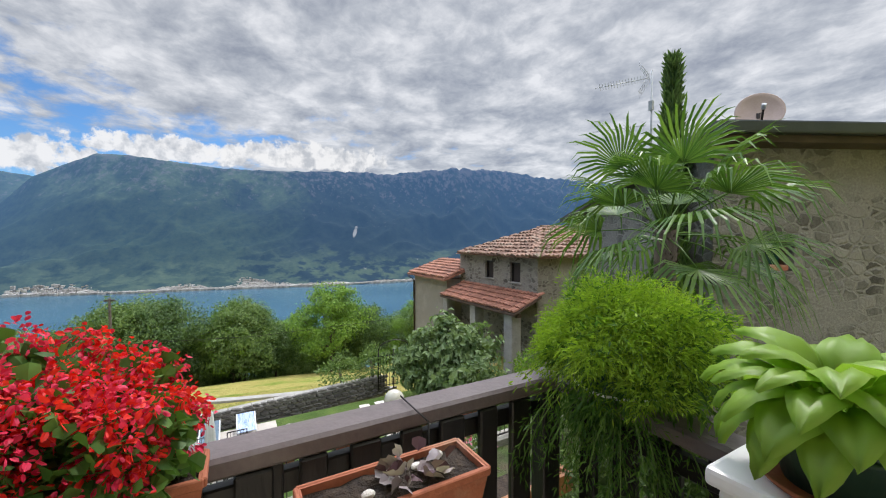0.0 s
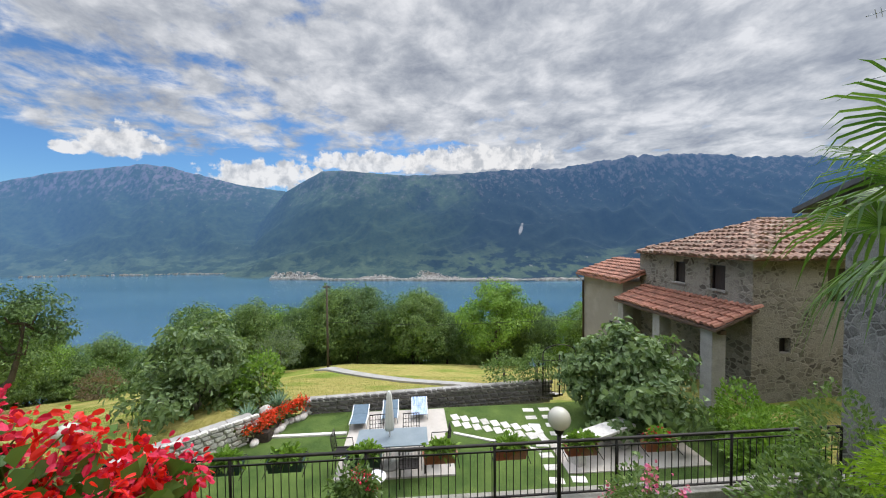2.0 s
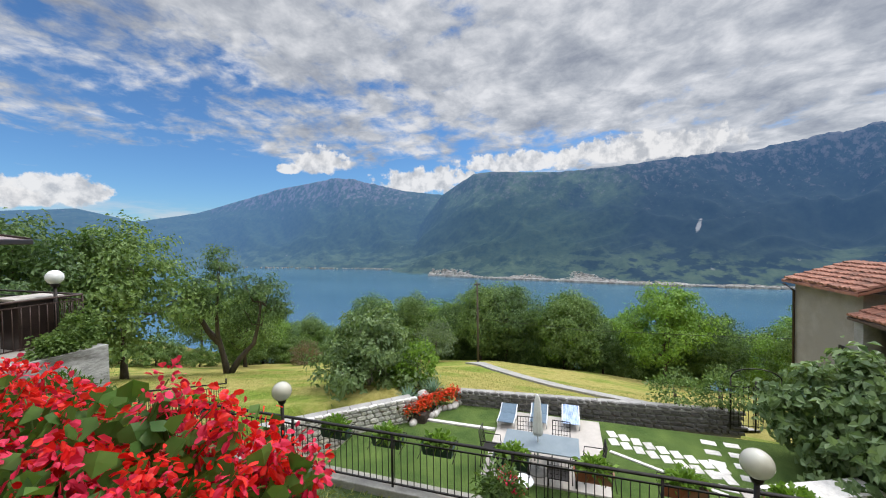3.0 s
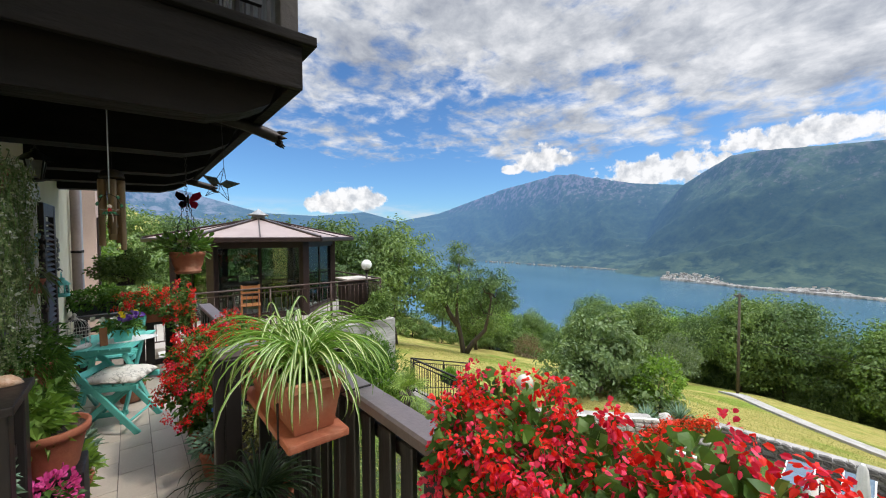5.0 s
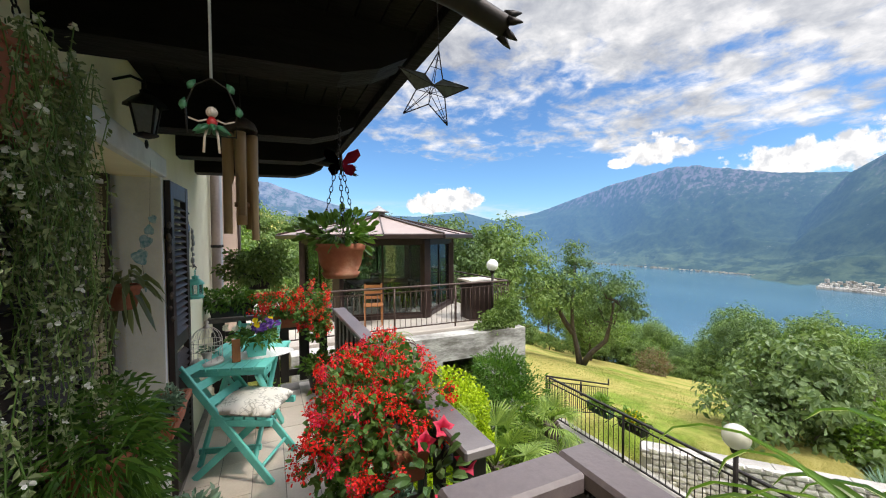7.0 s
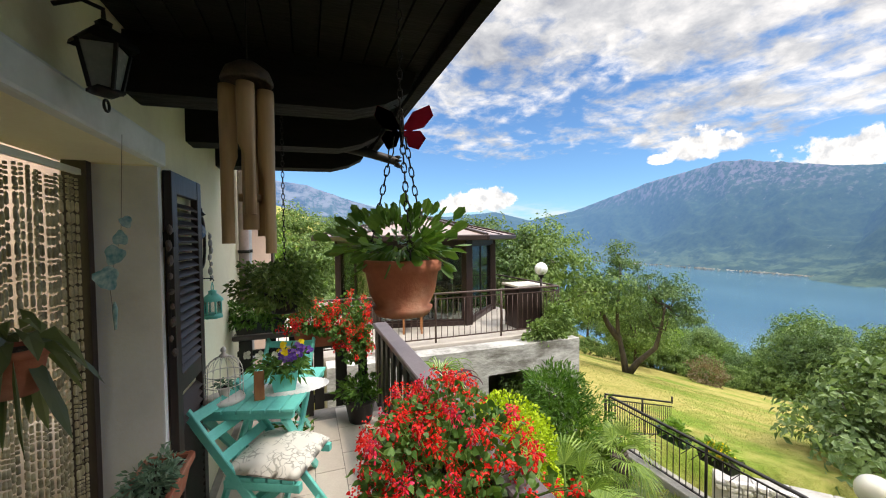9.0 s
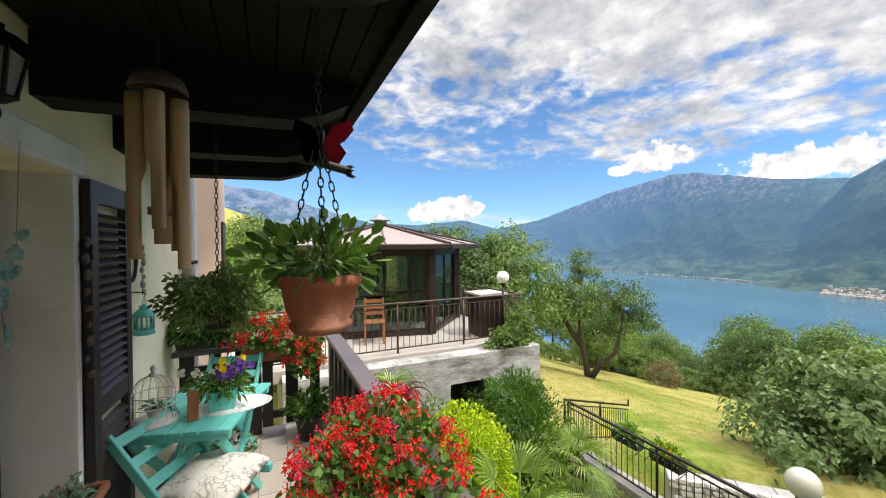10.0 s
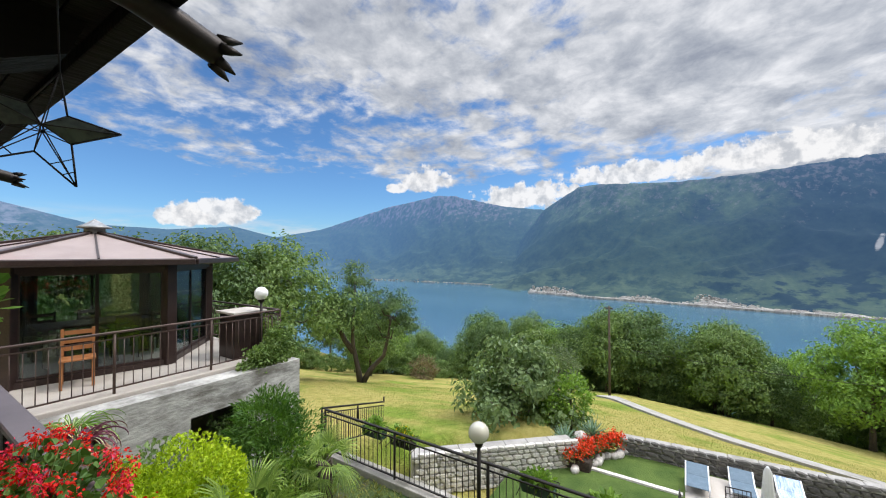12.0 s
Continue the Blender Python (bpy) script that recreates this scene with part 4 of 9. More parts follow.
def railing(name, label, a, b, posts, boards, top=0.80, broad=0.135, drop=0.17, thick=0.05):
    """Dark boarded balustrade with a broad weathered handrail; a and b on the floor."""
    a, b = Vector(a), Vector(b)
    u = (b - a).normalized()
    side = Vector((-u.y, u.x, 0))
    e = thing(name, label, "railing")
    part("handrail", bar(bmesh.new(), a + Vector((0, 0, top - 0.022)), b + Vector((0, 0, top - 0.022)), broad, 0.044, bevel=0.008), RAILTOP, e, "weathered brown-grey handrail board")
    for z, h in ((top - drop, 0.05), (0.14, 0.07)):
        part("mid_rail", bar(bmesh.new(), a + u * 0.03 + Vector((0, 0, z)), b - u * 0.03 + Vector((0, 0, z)), 0.03, h, bevel=0.004), DARKWOOD, e)
    L = (b - a).length
    for s in posts:
        p = a + u * s * L
        part("post", boxm(p.x - thick, p.y - thick, 0.0, p.x + thick, p.y + thick, top - 0.046, 0.006), DARKWOOD, e)
    n = int(L / boards)
    for i in range(n):
        p = a + u * ((i + 0.5) * L / n) + side * 0.032
        bm = bmesh.new()
        bar(bm, p + Vector((0, 0, 0.05)), p + Vector((0, 0, top - 0.047)), broad * (0.78 if i % 2 else 0.63), 0.022, up=side, bevel=0.004)
        part("board", bm, DARKWOOD, e)
    return e


RX = 0.675
railing("railing", "dark wooden balcony railing with a broad handrail, lake side", (RX, -2.31, 0), (RX, 0.835, 0), (0.012, 0.27, 0.52, 0.76, 0.986), 0.115, 1.14, 0.092, 0.1, 0.032)
railing("railing", "short return of the dark wooden balcony railing", (RX - 0.048, 0.79, 0), (0.345, 0.79, 0), (0.9,), 0.11, 1.14, 0.09, 0.1, 0.032)
railing("railing", "dark wooden railing beside the geranium boxes", (0.79, 1.42, 0), (0.79, 4.6, 0), (0.03, 0.5, 0.985), 0.2)
railing("railing", "dark wooden railing across the balcony's north end", (0.71, 4.58, 0), (-0.49, 4.58, 0), (0.5,), 0.2)
railing("railing", "dark wooden railing across the balcony's south end", (RX - 0.048, -2.31, 0), (-1.2, -2.31, 0), (0.33, 0.66), 0.115, 1.14, 0.092, 0.1, 0.032)
balcony_floor()


def upper_balcony():
    e = thing("upper_balcony", "dark timber balcony overhanging the terrace", "balcony")
    part("deck_boards", boxm(-1.27, 0.62, 2.43, 0.66, 4.32, 2.5), BEAM, e)
    for i in range(12):
        x = -0.49 + i * 0.096
        part("plank", boxm(x, 0.64, 2.405, x + 0.091, 4.3, 2.428, 0.003), BEAM, e)
    for k, y in enumerate((0.66, 1.62, 2.62, 3.38, 4.12)):
        bm = bmesh.new()
        prof = [(-0.5, 2.18), (0.33, 2.2), (0.47, 2.24), (0.58, 2.3), (0.62, 2.404), (-0.5, 2.404)]
        f = bm.faces.new([bm.verts.new((x, y, z)) for x, z in prof])
        r = bmesh.ops.extrude_face_region(bm, geom=[f])
        bmesh.ops.translate(bm, verts=[v for v in r["geom"] if isinstance(v, bmesh.types.BMVert)], vec=(0, 0.16, 0))
        bmesh.ops.recalc_face_normals(bm, faces=bm.faces[:])
        part("corbel_beam", bm, BEAM, e)
    part("fascia", boxm(0.64, 0.58, 2.36, 0.70, 4.34, 2.56, 0.006), BEAM, e)
    part("end_fascia", boxm(-0.49, 0.55, 2.36, 0.70, 0.578, 2.56, 0.006), BEAM, e)
    part("edge_board", boxm(-0.49, 0.52, 2.565, 0.76, 4.36, 2.61, 0.006), BEAM, e)
    for y in (0.58, 1.5, 2.5, 3.5, 4.28):
        part("post", boxm(0.60, y - 0.04, 2.612, 0.68, y + 0.04, 3.6, 0.005), FASCIA, e)
    part("handrail", boxm(0.56, 0.52, 3.602, 0.72, 4.36, 3.65, 0.006), RAILTOP, e)
    for i in range(22):
        y = 0.66 + i * 0.165
        part("board", boxm(0.62, y, 2.68, 0.645, y + 0.1, 3.55), DARKWOOD, e)
    for i in range(6):
        x = -0.4 + i * 0.165
        part("board", boxm(x, 0.54, 2.68, x + 0.1, 0.565, 3.55), DARKWOOD, e)
    part("end_handrail", boxm(-0.49, 0.5, 3.602, 0.558, 0.62, 3.65, 0.006), RAILTOP, e)
    return e


upper_balcony()
# out-of-view slab, stretched south to keep sun off the upper balcony's end boards
structure("upper_ceiling_wall", box(boxm(-1.27, 0.36, 5.6, 1.3, 5.4, 5.75), -1.27, -1.6, 5.6, 1.85, 0.355, 5.75), BEAM, "unseen dark eaves added above the balcony to block the sun", "eaves")


def drain_spout(y, x1, z, group="spouts"):
    e = thing("drain_spout", "dark metal drain spout with a jagged mouth, under the upper balcony", "drain spout", None, group)
    part("pipe", tube(bmesh.new(), [(0.3, y, z + 0.1), (0.62, y, z + 0.05), (x1, y, z)], [0.035, 0.037, 0.036], 14, cap=False), IRON, e)
    rng = random.Random(int(y * 10))
    for k in range(6):
        a = k * math.tau / 6
        c = Vector((x1 - 0.01, y + 0.03 * math.cos(a), z + 0.03 * math.sin(a)))
        t = c + Vector((rng.uniform(0.04, 0.07), 0.025 * math.cos(a), 0.025 * math.sin(a) - 0.006))
        part("jag", tube(bmesh.new(), [c, (c + t) / 2, t], [0.016, 0.012, 0.002], 5), IRON, e)


drain_spout(1.28, 0.80, 2.30)
drain_spout(4.0, 0.84, 2.27)

# ---- glazed pavilion on its deck ----
DZ = -0.4
PC, PR_, PROT = Vector((3.0, 10.9, 0)), 2.1, 287


def hexa(r, z, c=PC, rot=PROT, n=6):
    return [Vector((c.x + r * math.cos(radians(rot + i * 360 / n)), c.y + r * math.sin(radians(rot + i * 360 / n)), z)) for i in range(n)]


structure("deck", boxm(-0.5, 7.62, -0.62, 5.35, 13.6, DZ - 0.004, 0.02), PAVE, "pale paved deck of the pavilion", "terrace")
dw = bmesh.new()
wall_holes(dw, "y", 7.6, 0.4, 0.4, 5.4, -4.6, -0.47, [(3.3, 4.2, -4.6, -0.98)])
box(dw, 5.0, 7.6, -4.6, 5.4, 13.6, -0.47)
box(dw, 0.4, 7.6, -4.6, 0.8, 13.6, -0.63)
RENDER = surface("rough_grey_render", (0.20, 0.195, 0.18), (0.56, 0.545, 0.51), 3.5, 0.95, bump=1.0, fine=16, dirt=(0.13, 0.12, 0.10), stretch=(0.55, 0.55, 1.6))
structure("deck_wall", dw, RENDER, "rough pale rendered stone wall carrying the pavilion deck", "wall")
structure("deck_wall_lintel", boxm(3.05, 7.38, -0.98, 4.4, 7.64, -0.86, 0.015), CONC, "concrete lintel over the cellar opening", "lintel")
structure("cellar_back", boxm(0.8, 10.0, -4.6, 5.0, 10.1, -0.63), MORTAR, "dark back wall of the cellar under the deck", "wall")


def pavilion():
    e = thing("pavilion", "glazed garden pavilion with brown frames and a pink metal roof", "pavilion", (0, 0, 0))
    ez, az_ = 1.68, 2.24
    base, top = hexa(PR_, DZ), hexa(PR_, 1.6)
    eave = hexa(2.78, ez)
    apex = Vector((PC.x, PC.y, az_))
    for i in range(6):
        j = (i + 1) % 6
        a, b = base[i], base[j]
        part("corner_post", bar(bmesh.new(), a, top[i], 0.2, 0.2, up=(PC - a).normalized(), bevel=0.01), BROWNMETAL, e)
        part("sill_beam", bar(bmesh.new(), a + Vector((0, 0, 0.05)), b + Vector((0, 0, 0.05)), 0.14, 0.10), BROWNMETAL, e)
        part("head_beam", bar(bmesh.new(), a + Vector((0, 0, 1.93)), b + Vector((0, 0, 1.93)), 0.16, 0.16), BROWNMETAL, e)
        u = (b - a).normalized()
        L = (b - a).length
        nb = 2
        for k in range(nb):
            p, q = a + u * (0.1 + (L - 0.2) * k / nb), a + u * (0.1 + (L - 0.2) * (k + 1) / nb)
            w = bmesh.new()
            z0, z1 = DZ + 0.245, DZ + 1.85
            for s0, s1 in ((p, p), (q, q)):
                bar(w, s0 + Vector((0, 0, 0.105)), s0 + Vector((0, 0, 1.85)), 0.035, 0.05, up=u)
            bar(w, p + Vector((0, 0, 0.125)), q + Vector((0, 0, 0.125)), 0.05, 0.04)
            bar(w, p + Vector((0, 0, 1.83)), q + Vector((0, 0, 1.83)), 0.05, 0.04)
            sash = part("window", w, BROWNMETAL, e)
            gl = bar(bmesh.new(), (p + q) / 2 + Vector((0, 0, 0.145)), (p + q) / 2 + Vector((0, 0, 1.81)), L / nb - 0.14, 0.008, up=Vector((u.y, -u.x, 0)))
            g_ = part("pane", gl, GLASS, sash)
            g_.visible_shadow = False
        # roof panels between ribs
        bm = bmesh.new()
        slab(bm, [eave[i], eave[j], apex], 0.05)
        part("roof_panel", bm, COPPER, e)
        part("roof_rib", bar(bmesh.new(), eave[i] + Vector((0, 0, 0.02)), apex + Vector((0, 0, 0.02)), 0.1, 0.05, bevel=0.008), BROWNMETAL, e)
        m_ = (eave[i] + eave[j]) / 2
        part("roof_seam", bar(bmesh.new(), m_ + Vector((0, 0, 0.012)), apex + Vector((0, 0, 0.012)), 0.03, 0.03), BROWNMETAL, e)
        part("eave_gutter", bar(bmesh.new(), eave[i] + Vector((0, 0, -0.05)), eave[j] + Vector((0, 0, -0.05)), 0.11, 0.12, bevel=0.02), BROWNMETAL, e)
    lid = bmesh.new()
    lathe(lid, [(0.0, 0.3), (0.05, 0.26), (0.2, 0.16), (0.3, 0.12), (0.3, 0.09), (0.18, 0.08), (0.18, -0.03)], (PC.x, PC.y, az_), 6)
    part("roof_cap", lid, surface("zinc", (0.22, 0.22, 0.22), (0.32, 0.32, 0.32), 4, 0.5, metal=0.5), e, "grey zinc ventilation cap")
    soff = bmesh.new()
    soff.faces.new([soff.verts.new(v - Vector((0, 0, 0.1))) for v in eave])
    bmesh.ops.solidify(soff, geom=soff.faces[:], thickness=0.03)
    part("soffit", soff, BROWNMETAL, e)
    return e


pavilion()


def iron_fence(name, label, pts, top, height, bar_gap=0.11, post_gap=1.7, mat=None, double=True):
    """Iron railing of posts, two rails and thin upright bars along straight runs."""
    mat = mat or IRON
    e = thing(name, label, "fence")
    count = 0
    shared = bpy.data.meshes.new("baluster")
    bm = bmesh.new()
    tube(bm, [(0, 0, 0.09), (0, 0, height - 0.1)], 0.007, 5)
    bm.to_mesh(shared)
    bm.free()
    shared.materials.append(mat)
    for a, b in zip(pts, pts[1:]):
        a, b = Vector(a), Vector(b)
        L = (b - a).length
        u = (b - a).normalized()
        part("top_rail", bar(bmesh.new(), a + Vector((0, 0, top)), b + Vector((0, 0, top)), 0.05, 0.035, bevel=0.008), mat, e)
        part("upper_rail", bar(bmesh.new(), a + Vector((0, 0, top - 0.1)), b + Vector((0, 0, top - 0.1)), 0.02, 0.02), mat, e)
        part("lower_rail", bar(bmesh.new(), a + Vector((0, 0, top - height + 0.09)), b + Vector((0, 0, top - height + 0.09)), 0.03, 0.02), mat, e)
        np_ = max(1, round(L / post_gap))
        for i in range(np_ + 1):
            p = a + u * L * i / np_
            part("post", tube(bmesh.new(), [(p.x, p.y, a.z + top - height), (p.x, p.y, p.z + top - 0.018)], 0.02, 8), mat, e)
        nb = int(L / bar_gap)
        for i in range(nb):
            p = a + (b - a) * ((i + 0.5) / nb)
            if count < 298:
                piece("baluster", shared, e, Matrix.Translation((p.x, p.y, p.z + top - height)))
                count += 1
    return e


iron_fence("deck_fence", "brown iron railing round the pavilion deck", [(-0.4, 7.72, 0), (5.28, 7.72, 0), (5.28, 12.6, 0)], DZ + 0.95, 0.95, 0.12, 1.4, RUSTRAIL)
iron_fence("garden_fence", "black iron fence along the garden terrace", [(5.42, -8.2, 0), (5.42, 6.4, 0)], -1.38, 0.86, 0.105, 1.8)
iron_fence("garden_fence", "black iron fence down the garden steps", [(5.42, 6.5, 0), (8.3, 7.4, -1.0)], -1.38, 0.86, 0.105, 1.6)


def globe_lamp(x, y, zc, zbase, r, mat, label):
    e = thing("globe_lamp", label, "lamp", (x, y, zbase), "garden lamps")
    h = zc - zbase
    part("pole", tube(bmesh.new(), [(0, 0, 0), (0, 0, h - r - 0.03)], [0.032, 0.028], 10), IRON, e)
    part("collar", lathe(bmesh.new(), [(0.0, h - r - 0.05), (0.05, h - r - 0.05), (0.065, h - r - 0.01), (0.06, h - r + 0.02), (0.0, h - r + 0.02)], (0, 0, 0), 14), IRON, e)
    bm = bmesh.new()
    bmesh.ops.create_uvsphere(bm, u_segments=28, v_segments=18, radius=r, matrix=Matrix.Translation((0, 0, h)))
    for f in bm.faces:
        f.smooth = True
    part("globe", bm, mat, e)
    return e


globe_lamp(5.29, 2.84, -0.89, -2.32, 0.155, OPAL, "garden lamp with a translucent globe on a black pole")
globe_lamp(5.1, -3.55, -0.88, -2.32, 0.155, OPAL, "translucent globe garden lamp on a black pole beside the fence")
globe_lamp(4.93, 7.86, 0.93, DZ, 0.14, WHITEGLOBE, "lamp with a white opal globe at the deck corner")

# ---- garden walls ----
rw = random.Random(21)
stone_wall("garden_wall", (12.45, 1.9), (13.2, -6.4), -4.3, -3.64, 0.3, 0.22, DARKSTONE, "low dark stone wall between lawn and meadow", rw, CONC)
stone_wall("garden_wall_pale", (8.0, 6.2), (11.0, 2.95), -4.4, -3.4, 0.35, 0.2, PALESTONE, "pale dry-stone retaining wall with concrete coping", rw, CONC)

# ---- trees ----


def tree(name, label, h, crown_r, rng, leafmat, n=3500, ll=0.28, lw=0.16, trunk_r=0.14, trunks=1, bark=None, low=0.35, lobes=9, category="tree", lean=0.0, spots=None, stems=None, airy=0.17):
    """Tapered trunk, limbs that reach into lobes of the crown, and single leaves gathered in clumps."""
    e = thing(name, label, category)
    bm = bmesh.new()
    centres = []
    for k in range(lobes):
        a = k * 2.4 + rng.uniform(-0.4, 0.4)
        f = (k + 0.5) / lobes
        zz = h * (low + (0.97 - low) * f ** 0.85)
        rr = crown_r * (0.78 * math.sin(math.pi * min(1, 0.18 + 0.8 * f)) + 0.08) * rng.uniform(0.65, 1.0)
        centres.append(Vector((math.cos(a) * rr + lean * zz, math.sin(a) * rr, zz - crown_r * 0.15)))
    if spots:
        centres = [Vector(p) for p in spots]
        lobes = len(centres)
    for pts in stems or ():
        tube(bm, pts, [trunk_r * (1.25, 0.95, 0.75, 0.5, 0.3)[min(4, k)] for k in range(len(pts))], 9)
    for t in range(0 if stems else trunks):
        a = t * 2.6 + 0.5
        bx, by = (0, 0) if trunks == 1 else (0.1 * math.cos(a), 0.1 * math.sin(a))
        spread = 0.0 if trunks == 1 else 0.22 * h
        top = Vector((math.cos(a) * spread + lean * h * 0.6, math.sin(a) * spread, h * 0.62))
        mid = Vector((bx + math.cos(a) * spread * 0.35 + rng.uniform(-0.05, 0.05) * h, by + math.sin(a) * spread * 0.35, h * 0.3))
        tube(bm, [(bx, by, -0.15), (bx * 1.3, by * 1.3, h * 0.08), mid, top], [trunk_r * 1.35, trunk_r, trunk_r * 0.72, trunk_r * 0.3], 9)
    for c in centres:
        st = Vector((lean * c.z * 0.5, 0, h * rng.uniform(low * 0.55, max(low * 0.6, 0.5))))
        if stems:
            st = min((Vector(p) for pts in stems for p in pts[2:]), key=lambda p: (p - c).length)
        elif trunks > 1:
            st.x, st.y = c.x * 0.3, c.y * 0.3
        tube(bm, [st, st.lerp(c, 0.5) + Vector((0, 0, -0.06 * h)), c], [trunk_r * 0.42, trunk_r * 0.25, trunk_r * 0.07], 6)
        for _ in range(3):
            t = c + Vector((rng.uniform(-1, 1), rng.uniform(-1, 1), rng.uniform(-0.3, 0.9))) * crown_r * 0.4
            tube(bm, [c.lerp(st, 0.3), c, t], [trunk_r * 0.13, trunk_r * 0.09, trunk_r * 0.02], 5)
    part("trunk", bm, bark or BARK, e)
    g_ = np.random.default_rng(rng.randrange(10 ** 6))
    P_, D2 = [], []
    per = n // lobes
    for c in centres:
        s = crown_r * rng.uniform(0.40, 0.62)
        # small clumps inside each lobe
        sub, _ = clumps(g_, max(8, per // 42), (c.x, c.y, c.z), (s, s, s * 0.8), 0.5)
        pick = sub[g_.integers(0, len(sub), per)]
        off = g_.normal(size=(per, 3)) * s * airy * np.array([1.1, 1.1, 0.75])
        P_.append(pick + off)
        D2.append(off / (s * airy) * 0.7 + (pick - np.array(c)) / s * 1.3 + g_.normal(size=(per, 3)) * 0.45 + np.array([0, 0, 0.55]))
    v, f = leaves(np.concatenate(P_), np.concatenate(D2), ll, lw, g_, 0.3, face=np.concatenate(D2))
    part("crown", (v.tolist(), [], f.tolist()), leafmat, e)
    return e


def put(ob, x, y, rot=0.0, s=1.0, z=None, label=""):
    m = Matrix.Translation((x, y, land(x, y) if z is None else z)) @ Matrix.Rotation(rot, 4, "Z") @ Matrix.Diagonal((s, s, s, 1))
    c = copy_thing(ob, m)
    if label:
        tagged(c, label)
    return c


def set_at(ob, x, y, z=None, rot=0.0, s=1.0):
    ob.matrix_basis = Matrix.Translation((x, y, land(x, y) if z is None else z)) @ Matrix.Rotation(rot, 4, "Z") @ Matrix.Diagonal((s, s, s, 1))
    return ob


rt = random.Random(99)
t_a = set_at(tree("tree", "broad green deciduous tree at the meadow's edge", 7.5, 3.2, rt, FOLIAGE, 15000, 0.21, 0.13, 0.16, lobes=13), 37.0, -2.0)
t_b = set_at(tree("tree", "dark green deciduous tree at the meadow's edge", 7.0, 2.9, rt, FOLIAGE_DARK, 15000, 0.2, 0.12, 0.15, lobes=12), 39.0, 9.0)
t_c = set_at(tree("tree", "light green deciduous tree on the slope", 7.5, 3.0, rt, FOLIAGE_LIGHT, 13000, 0.2, 0.125, 0.15, lobes=14), 33.0, -9.0)
for ob in (t_a, t_b, t_c):
    tagged(ob, group="trees on the slope")
# belt of trees below the meadow
belt = []
for i in range(58):
    az = 40 + i * 1.85 + rt.uniform(-1.2, 1.2)
    far_ = rt.uniform(35, 50) if 62 < az < 140 else rt.uniform(40, 55)
    x, y = math.sin(radians(az)) * far_, math.cos(radians(az)) * far_
    if x > 31 and az < 122:
        belt.append((x, y))
for i, (x, y) in enumerate(belt):
    src = (t_a, t_b, t_c, t_a, t_b, t_c, t_a)[i % 7]
    put(src, x, y, rt.uniform(0, 6.28), rt.uniform(0.62, 1.1))
# the twin-trunked tree: one stem upright, the other leaning out to the south
t_d = set_at(tree("tree", "small twin-trunked tree in the dry meadow", 7.0, 1.95, rt, FOLIAGE_DARK, 9500, 0.15, 0.085, 0.17, low=0.42,
                  spots=[(-0.5, 0.7, 4.3), (-0.9, 1.4, 5.2), (0.1, 0.5, 6.2), (-0.3, 0.2, 5.3), (-0.5, 1.7, 3.6), (0.3, 0.9, 6.9), (0.9, -1.5, 4.4), (1.2, -2.2, 4.9), (1.0, -1.9, 3.5), (1.6, -2.7, 3.9), (0.6, -0.9, 3.6), (0.4, -1.1, 5.2)],
                  stems=[[(0, 0, -0.15), (-0.1, 0.15, 1.0), (-0.25, 0.4, 2.3), (-0.2, 0.5, 3.8), (0.0, 0.5, 5.6)], [(0.05, -0.05, -0.15), (0.35, -0.55, 0.8), (0.8, -1.25, 1.7), (0.95, -1.5, 2.9), (1.0, -1.7, 4.2)], [(-0.2, 0.35, 1.9), (-0.45, 0.9, 2.6), (-0.6, 1.3, 3.4), (-0.7, 1.5, 4.6)]], airy=0.2), 17.6, 17.7)
t_e = set_at(tree("fig_tree", "grey-green fig tree with pale bare twigs beside the stone wall", 3.3, 1.75, rt, FOLIAGE_FIG, 9000, 0.17, 0.115, 0.08, trunks=2, bark=PALEBARK, low=0.16, lobes=11), 12.4, 5.1, -4.3)
t_f = set_at(tree("fig_tree", "broad fig tree with large leaves before the stone house", 3.0, 1.8, rt, FOLIAGE_FIG, 8500, 0.23, 0.17, 0.1, trunks=2, bark=PALEBARK, low=0.25, lobes=11), 10.9, -7.9, -4.0, 0.0, 0.85)
put(t_a, 24.0, 23.0, 1.0, 0.8)
put(t_a, 13.6, 20.2, 2.0, 1.0)
put(t_b, 10.2, 21.5, 3.0, 1.1)
put(t_c, 29.0, 26.0, 4.0, 0.7)
put(t_b, 7.0, 30.0, 1.4, 1.2)
put(t_b, 2.6, 27.0, 2.4, 0.8)
put(t_a, -0.5, 24.0, 0.9, 0.75)
put(t_c, -2.5, 17.0, 0.4, 0.7)

# low undergrowth at the foot of the belt
t_u = set_at(tree("bush", "low leafy bush at the foot of the slope trees", 2.6, 1.7, rt, FOLIAGE, 5200, 0.17, 0.11, 0.06, low=0.12, lobes=9, category="shrub"), 28.5, 25.5)
tagged(t_u, group="bushes under the slope trees")
for i in range(30):
    az = 30 + i * 2.7 + rt.uniform(-0.8, 0.8)
    far_ = 37.0 + rt.uniform(-0.8, 1.5) + max(0.0, (60 - az) * 0.05)
    x, y = math.sin(radians(az)) * far_, math.cos(radians(az)) * far_
    put(t_u, x, y, rt.uniform(0, 6.28), rt.uniform(0.6, 1.0))
for x, y, k in ((0.3, 16.0, 1.0), (1.6, 19.0, 1.25), (-1.2, 14.8, 1.1), (3.2, 21.5, 1.2), (-0.6, 20.0, 1.4)):
    put(t_u, x, y, k * 3.0, k)

# wooden pole with wires
pole = thing("utility_pole", "weathered wooden utility pole in the meadow", "pole", (28.2, 4.7, land(28.2, 4.7)))
part("pole", tube(bmesh.new(), [(0, 0, -0.3), (0, 0, 6.15)], [0.09, 0.065], 10), BARK, pole)
